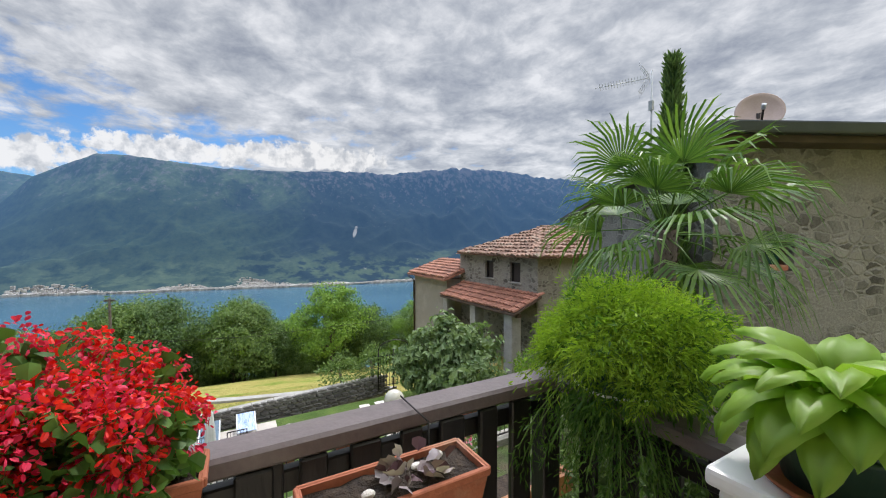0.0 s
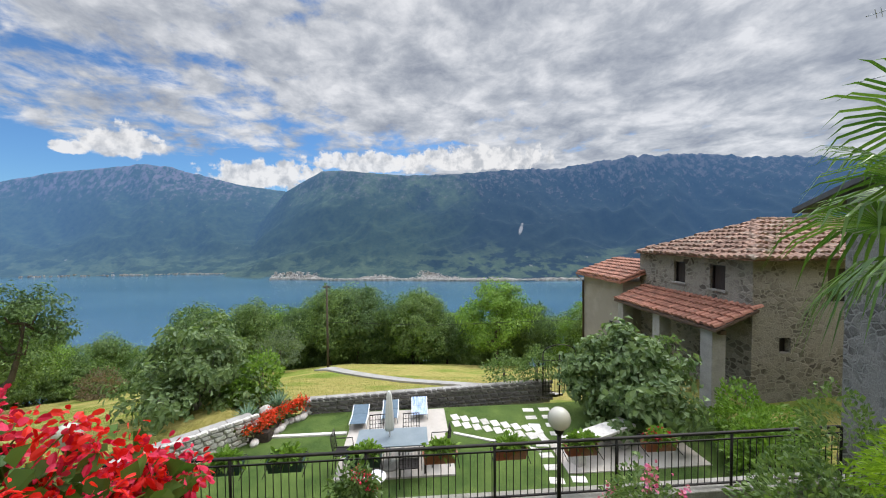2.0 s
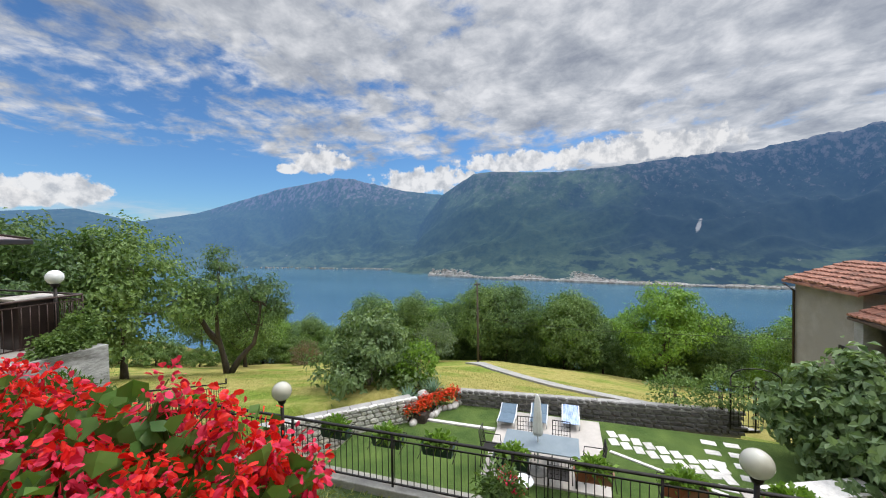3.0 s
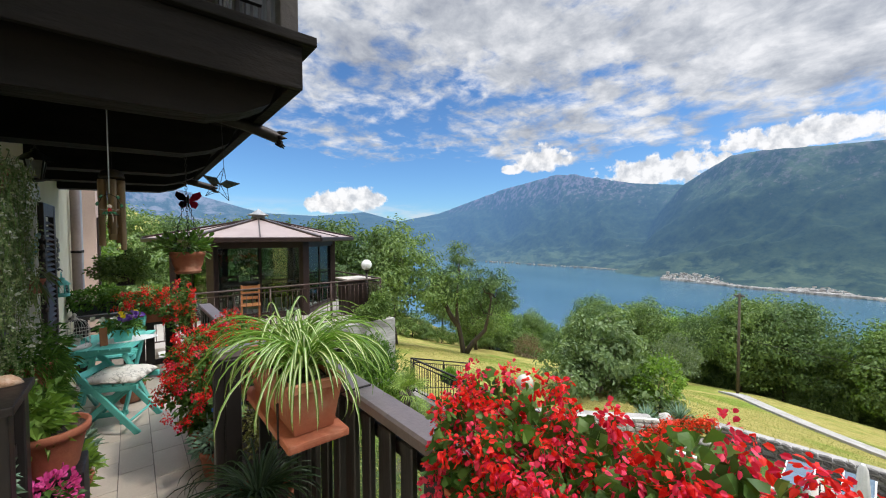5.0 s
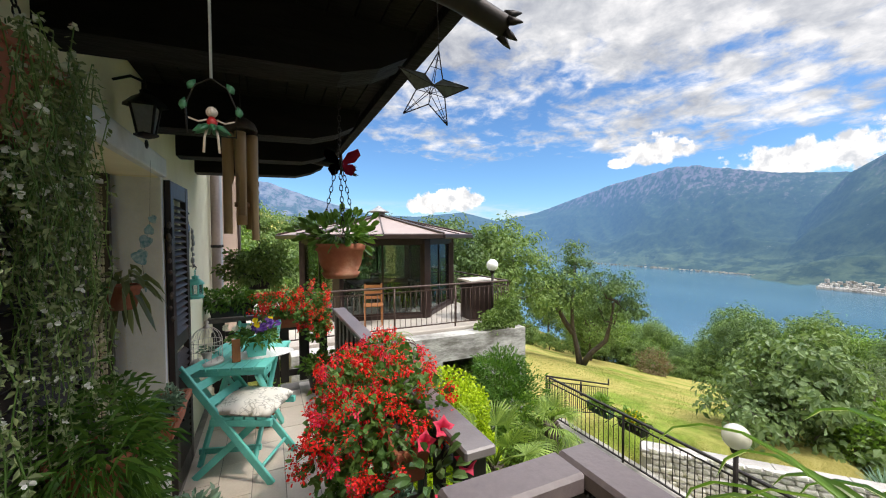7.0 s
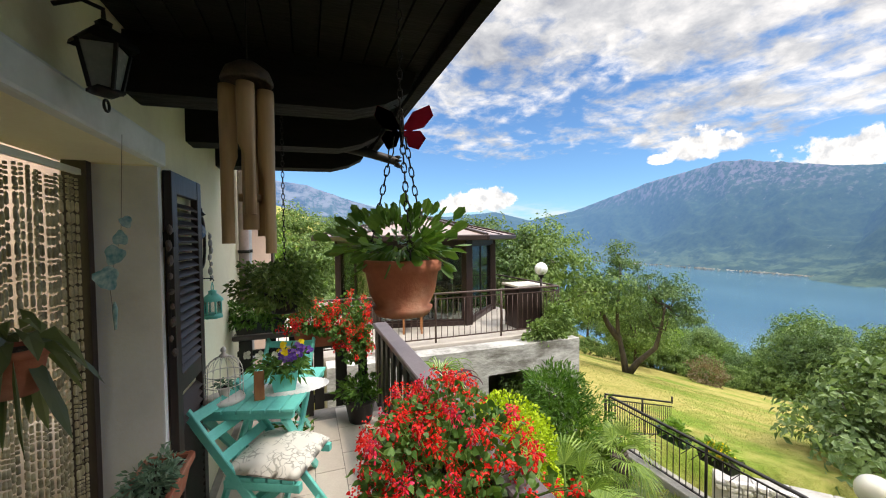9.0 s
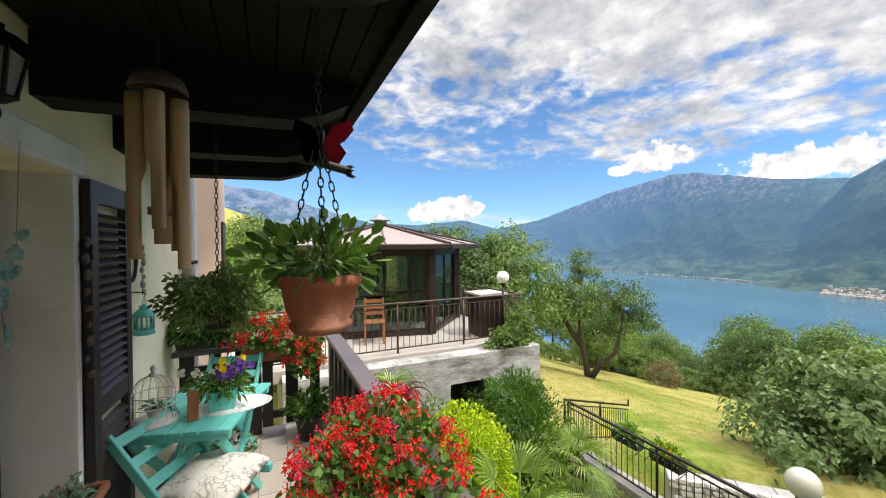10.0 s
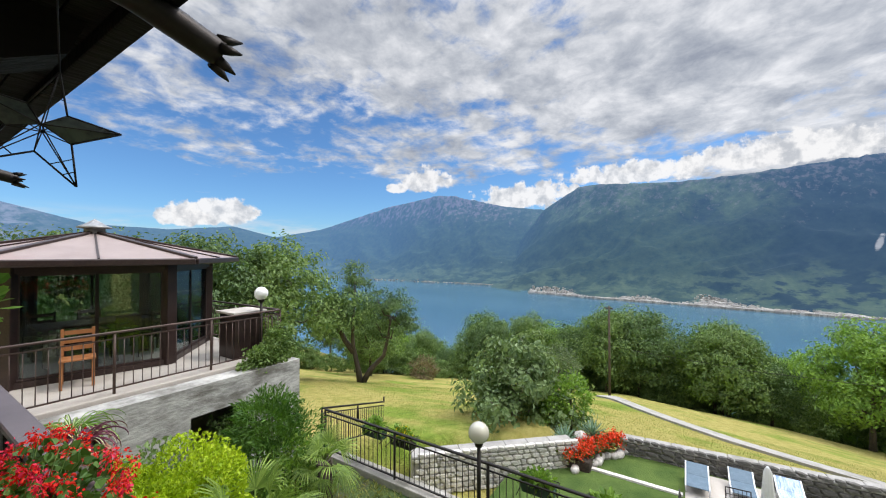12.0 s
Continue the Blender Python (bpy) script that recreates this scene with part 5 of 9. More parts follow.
part("crossbar", boxm(-0.05, -0.25, 5.95, 0.05, 0.25, 6.05), BARK, pole)


# ---- plant helpers ----
def rounded(points, dirs, length, width, rng, cup=0.15, droop=0.1, jitter=0.25, side=None):
    """Rounded blades of six corners round a raised middle, as (verts, faces)."""
    n = len(points)
    p, dd = np.asarray(points, float), np.asarray(dirs, float)
    dd = dd / (np.linalg.norm(dd, axis=1, keepdims=True) + 1e-9)
    s = np.cross(dd, rng.normal(size=(n, 3)) if side is None else side)
    s /= np.linalg.norm(s, axis=1, keepdims=True) + 1e-9
    u = np.cross(s, dd)
    k = 1 + jitter * (rng.random((n, 1)) * 2 - 1)
    L, Wd = length * k, width * k
    dn = np.array([0, 0, -1.0])
    def at_(a, b, c):
        return p + dd * L * a + s * Wd * b + u * Wd * c + dn * L * droop * a * a
    v = np.stack([at_(0, 0, 0), at_(0.35, 0.42, cup), at_(0.78, 0.40, cup), at_(1.0, 0.0, 0.0), at_(0.78, -0.40, cup), at_(0.35, -0.42, cup), at_(0.55, 0, -0.02)], 1).reshape(-1, 3)
    b = np.arange(n)[:, None] * 7
    tri = np.array([[0, 1, 6], [1, 2, 6], [2, 3, 6], [3, 4, 6], [4, 5, 6], [5, 0, 6]])
    return v, (b[:, None] + tri[None]).reshape(-1, 3)


def straps(rng, base, n, length, width, rise, mats_split=True, spread=1.0, up0=1.2):
    """Arching strap leaves from one crown; returns a bmesh with slots 0 (edge) and 1 (middle)."""
    bm = bmesh.new()
    for i in range(n):
        a = rng.uniform(0, math.tau)
        L = length * rng.uniform(0.6, 1.1)
        out = Vector((math.cos(a), math.sin(a), 0))
        steep = rng.uniform(0.3, up0)
        w = width * rng.uniform(0.75, 1.2)
        side = Vector((-out.y, out.x, 0))
        tw = rng.uniform(-0.5, 0.5)
        b0 = Vector(base) + out * rng.uniform(0, 0.05)
        prev = None
        pos, ang = b0.copy(), math.atan(steep * rise)
        segs = 9
        for k in range(segs + 1):
            f = k / segs
            ww = w * (0.55 + 0.9 * f) * (1 - f) ** 0.55 if f > 0.35 else w * (0.7 + 0.5 * f)
            sd = (side * math.cos(tw * f) + Vector((0, 0, 1)) * math.sin(tw * f))
            nrm = Vector((-out.x * math.sin(ang), -out.y * math.sin(ang), math.cos(ang)))
            row = [bm.verts.new(pos + sd * ww * q + nrm * ww * (0.35 if abs(q) > 0.4 else 0.0)) for q in (-0.5, -0.2, 0.2, 0.5)]
            if prev:
                for c in range(3):
                    f_ = bm.faces.new((prev[c], prev[c + 1], row[c + 1], row[c]))
                    f_.material_index = 1 if c == 1 else 0
                    f_.smooth = True
            prev = row
            step = L / segs
            pos = pos + (out * math.cos(ang) + Vector((0, 0, math.sin(ang)))) * step
            ang -= (0.16 + 0.12 * f) * spread * rng.uniform(0.8, 1.25) * 1.3
    return bm


def trough(e, x0, y0, z0, x1, y1, z1, mat=None, soil=True, name="trough"):
    """Flower box with sloping sides and a rolled rim."""
    bm = bmesh.new()
    t = 0.025
    lo = [(x0 + t, y0 + t, z0), (x1 - t, y0 + t, z0), (x1 - t, y1 - t, z0), (x0 + t, y1 - t, z0)]
    hi = [(x0, y0, z1), (x1, y0, z1), (x1, y1, z1), (x0, y1, z1)]
    hin = [(x0 + 0.014, y0 + 0.014, z1), (x1 - 0.014, y0 + 0.014, z1), (x1 - 0.014, y1 - 0.014, z1), (x0 + 0.014, y1 - 0.014, z1)]
    din = [(p[0], p[1], z1 - 0.05) for p in hin]
    rings = [[bm.verts.new(p) for p in r] for r in (lo, hi, hin, din)]
    bm.faces.new(rings[0][::-1])
    for r0, r1 in zip(rings, rings[1:]):
        for k in range(4):
            bm.faces.new((r0[k], r0[(k + 1) % 4], r1[(k + 1) % 4], r1[k]))
    bm.faces.new(rings[3])
    pot = part(name, bm, mat or TERRA, e)
    rim = bmesh.new()
    for a, b in ((0, 1), (1, 2), (2, 3), (3, 0)):
        bar(rim, Vector(hi[a]) + Vector((0, 0, -0.012)), Vector(hi[b]) + Vector((0, 0, -0.012)), 0.016, 0.03, bevel=0.004)
    part("rim", rim, mat or TERRA, pot)
    if soil:
        sb = bmesh.new()
        bmesh.ops.create_grid(sb, x_segments=10, y_segments=14, size=0.5, matrix=Matrix.Translation(((x0 + x1) / 2, (y0 + y1) / 2, z1 - 0.022)) @ Matrix.Diagonal((x1 - x0 - 0.03, y1 - y0 - 0.03, 1, 1)))
        for v in sb.verts:
            v.co.z += 0.018 * noise.noise(v.co * 25)
        part("soil", sb, SOIL, e)
    return pot


def round_pot(e, x, y, z, r, h, mat=None, sy=1.0, name="pot"):
    bm = bmesh.new()
    lathe(bm, [(0, 0.004), (r * 0.68, 0.0), (r * 0.72, 0.01), (r * 0.93, h * 0.78), (r * 0.95, h * 0.8), (r * 1.04, h * 0.81), (r * 1.06, h * 0.98), (r * 1.03, h), (r * 0.95, h), (r * 0.92, h * 0.9), (0, h * 0.9)], (x, y, z), 28, 1.0, sy)
    pot = part(name, bm, mat or TERRA, e)
    sb = bmesh.new()
    lathe(sb, [(0, h * 0.93), (r * 0.5, h * 0.915), (r * 0.93, h * 0.905)], (x, y, z), 20, 1.0, sy)
    part("soil", sb, SOIL, e)
    return pot


def geranium_mass(e, rng, boxes, nl, nclusters, leafsize=0.055, petal=0.024, drop=0.0, pinks=0.3):
    """Leaves and blossom heads filling ellipsoids: boxes is a list of (centre, radii)."""
    g_ = np.random.default_rng(rng.randrange(10 ** 6))
    P_, D2, C_ = [], [], []
    for c, r in boxes:
        p, u = clumps(g_, nl // len(boxes), c, r, 0.35)
        P_.append(p)
        D2.append(u + g_.normal(size=u.shape) * 0.6 + np.array([0, 0, 0.3]))
        q, u2 = clumps(g_, nclusters // len(boxes) * 2, c, np.array(r) * 1.12, 0.86)
        keep = q[u2[:, 2] > -0.45][: nclusters // len(boxes)]
        C_.append(keep)
    v, f = rounded(np.concatenate(P_), np.concatenate(D2), leafsize, leafsize * 1.15, g_, 0.2, 0.2)
    part("leaves", (v.tolist(), [], f.tolist()), GERLEAF, e, "scalloped green leaves")
    C_ = np.concatenate(C_)
    for name, mat, sel in (("red_blossoms", RED, slice(0, int(len(C_) * (1 - pinks)))), ("crimson_blossoms", PINKRED, slice(int(len(C_) * (1 - pinks)), None))):
        cc = C_[g_.permutation(len(C_))][sel]
        if not len(cc):
            continue
        m = 34
        off = g_.normal(size=(len(cc), m, 3))
        off /= np.linalg.norm(off, axis=2, keepdims=True)
        off[:, :, 2] = off[:, :, 2] * 0.9 - 0.1
        rad = petal * (0.5 + 2.1 * g_.random((len(cc), m, 1))) * np.array([0.85, 0.85, 1.35])
        pts = (cc[:, None] + off * rad).reshape(-1, 3)
        dr = (off + g_.normal(size=off.shape) * 0.45).reshape(-1, 3)
        v, f = rounded(pts, dr, petal, petal * 0.72, g_, 0.12, 0.3, 0.4)
        part(name, (v.tolist(), [], f.tolist()), mat, e)
    st = bmesh.new()
    c0 = np.mean([np.array(c) for c, r in boxes], 0)
    for q in C_[::2]:
        q = Vector(q)
        b = q + (Vector(c0) - q) * 0.28 + Vector((0, 0, -0.03))
        tube(st, [b, (b + q) / 2 + Vector((0, 0, 0.01)), q], [0.0022, 0.002, 0.0018], 4, cap=False)
    tagged(part("stems", st, STEM, e), kind="stuff")


def foliage(name, e, rng, boxes, n, ll, lw, mat, shell=0.3, droop=0.3, up=0.2, label=""):
    g_ = np.random.default_rng(rng.randrange(10 ** 6))
    P_, D2 = [], []
    for c, r in boxes:
        p, u = clumps(g_, n // len(boxes), c, r, shell)
        P_.append(p)
        D2.append(u + g_.normal(size=u.shape) * 0.55 + np.array([0, 0, up]))
    v, f = leaves(np.concatenate(P_), np.concatenate(D2), ll, lw, g_, droop)
    return part(name, (v.tolist(), [], f.tolist()), mat, e, label)


def fan_leaf(bm, base, tip, rng, blade, n=22, arc=2.9, droop=0.25):
    """One palm fan: a petiole from base to tip and narrow folded segments spreading from it."""
    base, tip = Vector(base), Vector(tip)
    ax = (tip - base).normalized()
    tube(bm, [base, base.lerp(tip, 0.5) + Vector((0, 0, 0.05)), tip], [0.014, 0.011, 0.009], 5)
    side = ax.cross(Vector((0, 0, 1)))
    if side.length < 0.1:
        side = Vector((1, 0, 0))
    side.normalize()
    upv = side.cross(ax).normalized()
    tiltv = rng.uniform(-0.4, 0.4)
    side = (side * math.cos(tiltv) + upv * math.sin(tiltv)).normalized()
    upv = side.cross(ax).normalized()
    for i in range(n):
        a = arc * (i / (n - 1) - 0.5)
        d_ = (ax * math.cos(a) + side * math.sin(a)).normalized()
        L = blade * (0.72 + 0.28 * math.cos(a * 0.8)) * rng.uniform(0.88, 1.05)
        cr = d_.cross(upv).normalized()
        w = blade * 0.045
        p0 = tip
        p1 = tip + d_ * L * 0.5 + upv * blade * 0.05
        dr = droop * rng.uniform(0.5, 1.6)
        p2 = tip + d_ * L * 0.82 + Vector((0, 0, -dr * L * 0.22))
        p3 = tip + d_ * L + Vector((0, 0, -dr * L * 0.75))
        rows = []
        for p, k in ((p0, 0.25), (p1, 1.0), (p2, 0.7)):
            rows.append([bm.verts.new(p - cr * w * k * 0.5 + upv * w * 0.18 * k), bm.verts.new(p), bm.verts.new(p + cr * w * k * 0.5 + upv * w * 0.18 * k)])
        tv = bm.verts.new(p3)
        for r0, r1 in zip(rows, rows[1:]):
            bm.faces.new((r0[0], r0[1], r1[1], r1[0]))
            bm.faces.new((r0[1], r0[2], r1[2], r1[1]))
        bm.faces.new((rows[2][0], rows[2][1], tv))
        bm.faces.new((rows[2][1], rows[2][2], tv))


def fan_palm(label, x, y, z0, h, blade, n, rng, petiole=0.7, mat=None, trunk_r=0.12):
    e = thing("fan_palm", label, "palm", (x, y, z0), "fan palms")
    bm = bmesh.new()
    tube(bm, [(0, 0, -0.1), (0.02, 0, h * 0.5), (0, 0, h)], [trunk_r * 1.1, trunk_r, trunk_r * 1.25], 12)
    for i in range(int(h * 60)):
        a, zz = rng.uniform(0, 6.28), rng.uniform(0.05, h)
        o = Vector((math.cos(a), math.sin(a), 0))
        tube(bm, [o * trunk_r * 0.9 + Vector((0, 0, zz)), o * trunk_r * 1.45 + Vector((0, 0, zz + 0.09))], [0.02, 0.004], 4)
    part("trunk", bm, BARK, e, "fibrous brown palm trunk")
    for i in range(n):
        a = i * 2.399 + rng.uniform(-0.2, 0.2)
        f = (i + 0.5) / n
        el = 1.25 - 1.75 * f + rng.uniform(-0.12, 0.12)
        d_ = Vector((math.cos(a) * math.cos(el), math.sin(a) * math.cos(el), math.sin(el)))
        L = petiole * rng.uniform(0.8, 1.15)
        b = Vector((0, 0, h - 0.1 * f))
        bm = bmesh.new()
        fan_leaf(bm, b, b + d_ * L + Vector((0, 0, -0.12 * L * f)), rng, blade * rng.uniform(0.85, 1.1), 24, 3.2, 0.25 + 0.5 * f)
        part("fan_leaf", bm, mat or PALMLEAF, e)
    return e


# ---- things on the balcony ----
SOUTH = Matrix.Translation((0.055, -1.5, 1.6)) @ Matrix.Scale(0.57, 4) @ Matrix.Translation((-0.055, 1.5, -1.6))


def at_south(e):
    """Brings a thing laid out for the wide plan to the south terrace's true size."""
    e.matrix_basis = SOUTH @ e.matrix_basis
    return e


rb = random.Random(41)


def folding_chair(m, cushion=True):
    e = thing("folding_chair", "turquoise painted folding wooden chair with a pale patterned cushion" if cushion else "turquoise painted folding wooden chair behind the table", "chair", m, "chairs at the balcony table")
    for y in (-0.19, 0.19):
        part("long_leg", bar(bmesh.new(), (-0.33, y, 0.76), (0.27, y, 0.0), 0.022, 0.05, up=(1, 0, 0.8), bevel=0.004), TURQ, e)
    for y in (-0.155, 0.155):
        part("short_leg", bar(bmesh.new(), (0.2, y, 0.43), (-0.27, y, 0.0), 0.022, 0.045, up=(1, 0, -1), bevel=0.004), TURQ, e)
    for i in range(5):
        x = -0.12 + i * 0.075
        part("seat_slat", boxm(x, -0.2, 0.425, x + 0.06, 0.2, 0.443, 0.003), TURQ, e)
    for y in (-0.2, 0.165):
        part("seat_rail", boxm(-0.13, y, 0.38, 0.27, y + 0.035, 0.423, 0.004), TURQ, e)
    for k in range(3):
        t = 0.02 + k * 0.1
        part("back_slat", bar(bmesh.new(), (-0.315 + t * 0.78, -0.178, 0.74 - t), (-0.315 + t * 0.78, 0.178, 0.74 - t), 0.018, 0.055, up=(0.6, 0, -0.8), bevel=0.003), TURQ, e)
    part("stretcher", tube(bmesh.new(), [(0.19, -0.18, 0.1), (0.19, 0.18, 0.1)], 0.011, 8), TURQ, e)
    part("stretcher", tube(bmesh.new(), [(-0.18, -0.15, 0.085), (-0.18, 0.15, 0.085)], 0.011, 8), TURQ, e)
    return e


CH = Matrix.Translation((-0.09, 3.15, 0.0)) @ Matrix.Rotation(radians(-26), 4, "Z")
folding_chair(CH)
folding_chair(Matrix.Translation((-0.1, 4.12, 0.0)) @ Matrix.Rotation(radians(-105), 4, "Z"), False)


def cushion_material():
    m, n, p = material("printed_cotton", 0.9)
    co = n.add("ShaderNodeTexCoord").outputs["Object"]
    w = n.add("ShaderNodeTexVoronoi", {"feature": "DISTANCE_TO_EDGE"}, Vector=n.vec("ADD", co, n.scaled(n.add("ShaderNodeTexNoise", None, Vector=co, Scale=9.0).outputs[1], 0.12)), Scale=26.0).outputs[0]
    f = n.math("MULTIPLY", n.smooth(w, 0.10, 0.03), n.smooth(n.noise(co, 11.0, 3.0), 0.45, 0.55))
    n.put(p, "Base Color", n.mix(f, (0.66, 0.63, 0.56), (0.36, 0.35, 0.30)))
    n.put(p, "Normal", n.add("ShaderNodeBump", None, Strength=0.2, Distance=0.003, Height=n.noise(co, 300.0, 2.0)).outputs[0])
    return m


cm = bmesh.new()
bmesh.ops.create_grid(cm, x_segments=16, y_segments=16, size=0.2)
for v in cm.verts:
    k = (1 - (abs(v.co.x) / 0.2) ** 4) * (1 - (abs(v.co.y) / 0.2) ** 4)
    v.co.z = 0.02 + 0.055 * max(0.0, k) ** 0.6 + 0.008 * noise.noise(v.co * 14)
low_ = bmesh.ops.duplicate(cm, geom=cm.verts[:] + cm.edges[:] + cm.faces[:])
for v in [g0 for g0 in low_["geom"] if isinstance(g0, bmesh.types.BMVert)]:
    v.co.z = 0.012 + (v.co.z - 0.02) * 0.05
bmesh.ops.remove_doubles(cm, verts=cm.verts[:], dist=0.0085)
bmesh.ops.recalc_face_normals(cm, faces=cm.faces[:])
for f in cm.faces:
    f.smooth = True
tagged(part("cushion", cm, cushion_material(), at=CH @ Matrix.Translation((0.06, 0, 0.44)) @ Matrix.Rotation(0.05, 4, "Y")), "pale cotton cushion with a grey leaf print, on the chair", "cushion")


def folding_table():
    m = Matrix.Translation((-0.12, 3.5, 0.0)) @ Matrix.Rotation(radians(-17), 4, "Z")
    e = thing("folding_table", "turquoise painted slatted folding table on the balcony", "table", m)
    for i in range(7):
        x = -0.27 + i * 0.078
        part("slat", boxm(x, -0.34, 0.682, x + 0.071, 0.34, 0.702, 0.003), TURQ, e)
    for y in (-0.33, 0.29):
        part("batten", boxm(-0.26, y, 0.645, 0.26, y + 0.04, 0.68, 0.004), TURQ, e)
    for x in (-0.22, 0.2):
        s = 1 if x > 0 else -1
        part("leg", bar(bmesh.new(), (x, -0.3, 0.645), (x, 0.3, 0.0), 0.024, 0.05, up=(0, 1, 1), bevel=0.004), TURQ, e)
        part("leg", bar(bmesh.new(), (x - s * 0.03, 0.3, 0.645), (x - s * 0.03, -0.3, 0.0), 0.024, 0.05, up=(0, 1, -1), bevel=0.004), TURQ, e)
    part("stretcher", boxm(-0.22, -0.245, 0.06, 0.2, -0.225, 0.1, 0.003), TURQ, e)
    part("stretcher", boxm(-0.19, 0.225, 0.06, 0.17, 0.245, 0.1, 0.003), TURQ, e)
    return e


folding_table()
IVORY = surface("ivory_wire", (0.62, 0.55, 0.50), (0.74, 0.68, 0.62), 8, 0.5, bump=0.1)


def birdcage():
    e = thing("birdcage", "ivory wire birdcage ornament on the turquoise table", "birdcage", (-0.34, 3.36, 0.703))
    r, h = 0.098, 0.16
    part("base", lathe(bmesh.new(), [(0, 0), (r * 1.08, 0), (r * 1.1, 0.01), (r * 1.05, 0.022), (0, 0.022)], (0, 0, 0), 24), IVORY, e)
    for z in (0.1, h):
        bm = bmesh.new()
        tube(bm, [(r * math.cos(a * math.tau / 24), r * math.sin(a * math.tau / 24), z) for a in range(25)], 0.0025, 5, False)
        part("hoop", bm, IVORY, e)
    for k in range(16):
        a = k * math.tau / 16
        pts = [(r * math.cos(a), r * math.sin(a), 0.02), (r * math.cos(a), r * math.sin(a), h)]
        for q in range(1, 7):
            t = q / 6 * math.pi / 2
            pts.append((r * math.cos(t) * math.cos(a), r * math.cos(t) * math.sin(a), h + 0.1 * math.sin(t)))
        part("wire", tube(bmesh.new(), pts, 0.0018, 4, False), IVORY, e)
    part("knob", lathe(bmesh.new(), [(0, h + 0.155), (0.012, h + 0.145), (0.016, h + 0.13), (0.008, h + 0.118), (0.02, h + 0.108), (0.024, h + 0.095), (0, h + 0.09)], (0, 0, 0), 12), IVORY, e)
    return e


birdcage()
e = thing("small_pot", "small pale pot with a succulent inside the birdcage", "plant pot", (-0.34, 3.36, 0.727))
round_pot(e, 0, 0, 0, 0.036, 0.06, IVORY)
foliage("leaves", e, rb, [((0, 0, 0.075), (0.035, 0.035, 0.025))], 50, 0.035, 0.016, SUCC)

e = thing("pansy_pot", "turquoise pot of yellow and violet pansies on the table", "flower pot", (-0.02, 3.43, 0.703))
bm = bmesh.new()
q0, q1 = 0.06, 0.078
rr = [[bm.verts.new((sx * q, sy * q * 1.1, z)) for sx, sy in ((-1, -1), (1, -1), (1, 1), (-1, 1))] for q, z in ((q0, 0.0), (q1, 0.115), (q1 - 0.008, 0.115), (q1 - 0.01, 0.09))]
bm.faces.new(rr[0][::-1])
for a, b in zip(rr, rr[1:]):
    for k in range(4):
        bm.faces.new((a[k], a[(k + 1) % 4], b[(k + 1) % 4], b[k]))
bm.faces.new(rr[3])
part("pot", bm, surface("turquoise_pot", (0.12, 0.58, 0.50), (0.16, 0.64, 0.56), 6, 0.4, bump=0.05), e)
foliage("leaves", e, rb, [((0, 0, 0.15), (0.15, 0.13, 0.07))], 420, 0.05, 0.022, GERLEAF, 0.2)
gp = np.random.default_rng(5)
for nm, mat, cx, cy, k in (("yellow_blossoms", YELLOW, 0.03, 0.05, 9), ("violet_blossoms", PURPLE, 0.05, -0.04, 16), ("white_blossoms", TRAILFL, -0.08, -0.02, 5)):
    c = np.stack([cx + gp.normal(size=k) * 0.05, cy + gp.normal(size=k) * 0.05, 0.2 + gp.random(k) * 0.05], 1)
    face = np.array([-0.2, -0.9, 0.5])
    pts, drs = [], []
    for ci in c:
        for j in range(5):
            a = j * math.tau / 5 + gp.random()
            dv = np.array([math.cos(a), 0.35 * math.sin(a), math.sin(a)])
            pts.append(ci)
            drs.append(dv)
    v, f = rounded(np.array(pts), np.array(drs), 0.026, 0.026, gp, 0.05, 0.0, side=np.tile(face, (len(pts), 1)))
    part(nm, (v.tolist(), [], f.tolist()), mat, e)
lace = bmesh.new()
for i in range(40):
    a = i * math.tau / 40
    p = Vector((0.02 + 0.19 * math.cos(a) * 1.1, 3.44 + 0.13 * math.sin(a), 0.7045))
    bmesh.ops.create_circle(lace, cap_ends=True, segments=7, radius=0.017, matrix=Matrix.Translation(p))
bmesh.ops.create_circle(lace, cap_ends=True, segments=40, radius=1.0, matrix=Matrix.Translation((0.02, 3.44, 0.7052)) @ Matrix.Diagonal((0.2, 0.125, 1, 1)))
tagged(part("lace_doily", lace, surface("white_lace", (0.66, 0.66, 0.64), (0.8, 0.8, 0.78), 60, 0.9, bump=0.6, fine=220)), "white lace doily under the pansy pot", "doily")
tagged(part("wooden_plaque", bar(bmesh.new(), (-0.15, 3.28, 0.705), (-0.155, 3.33, 0.86), 0.055, 0.012, up=(0, 1, 0.2), bevel=0.003), WOODCHAIR), "small orange-brown wooden board standing on the table", "wooden board")


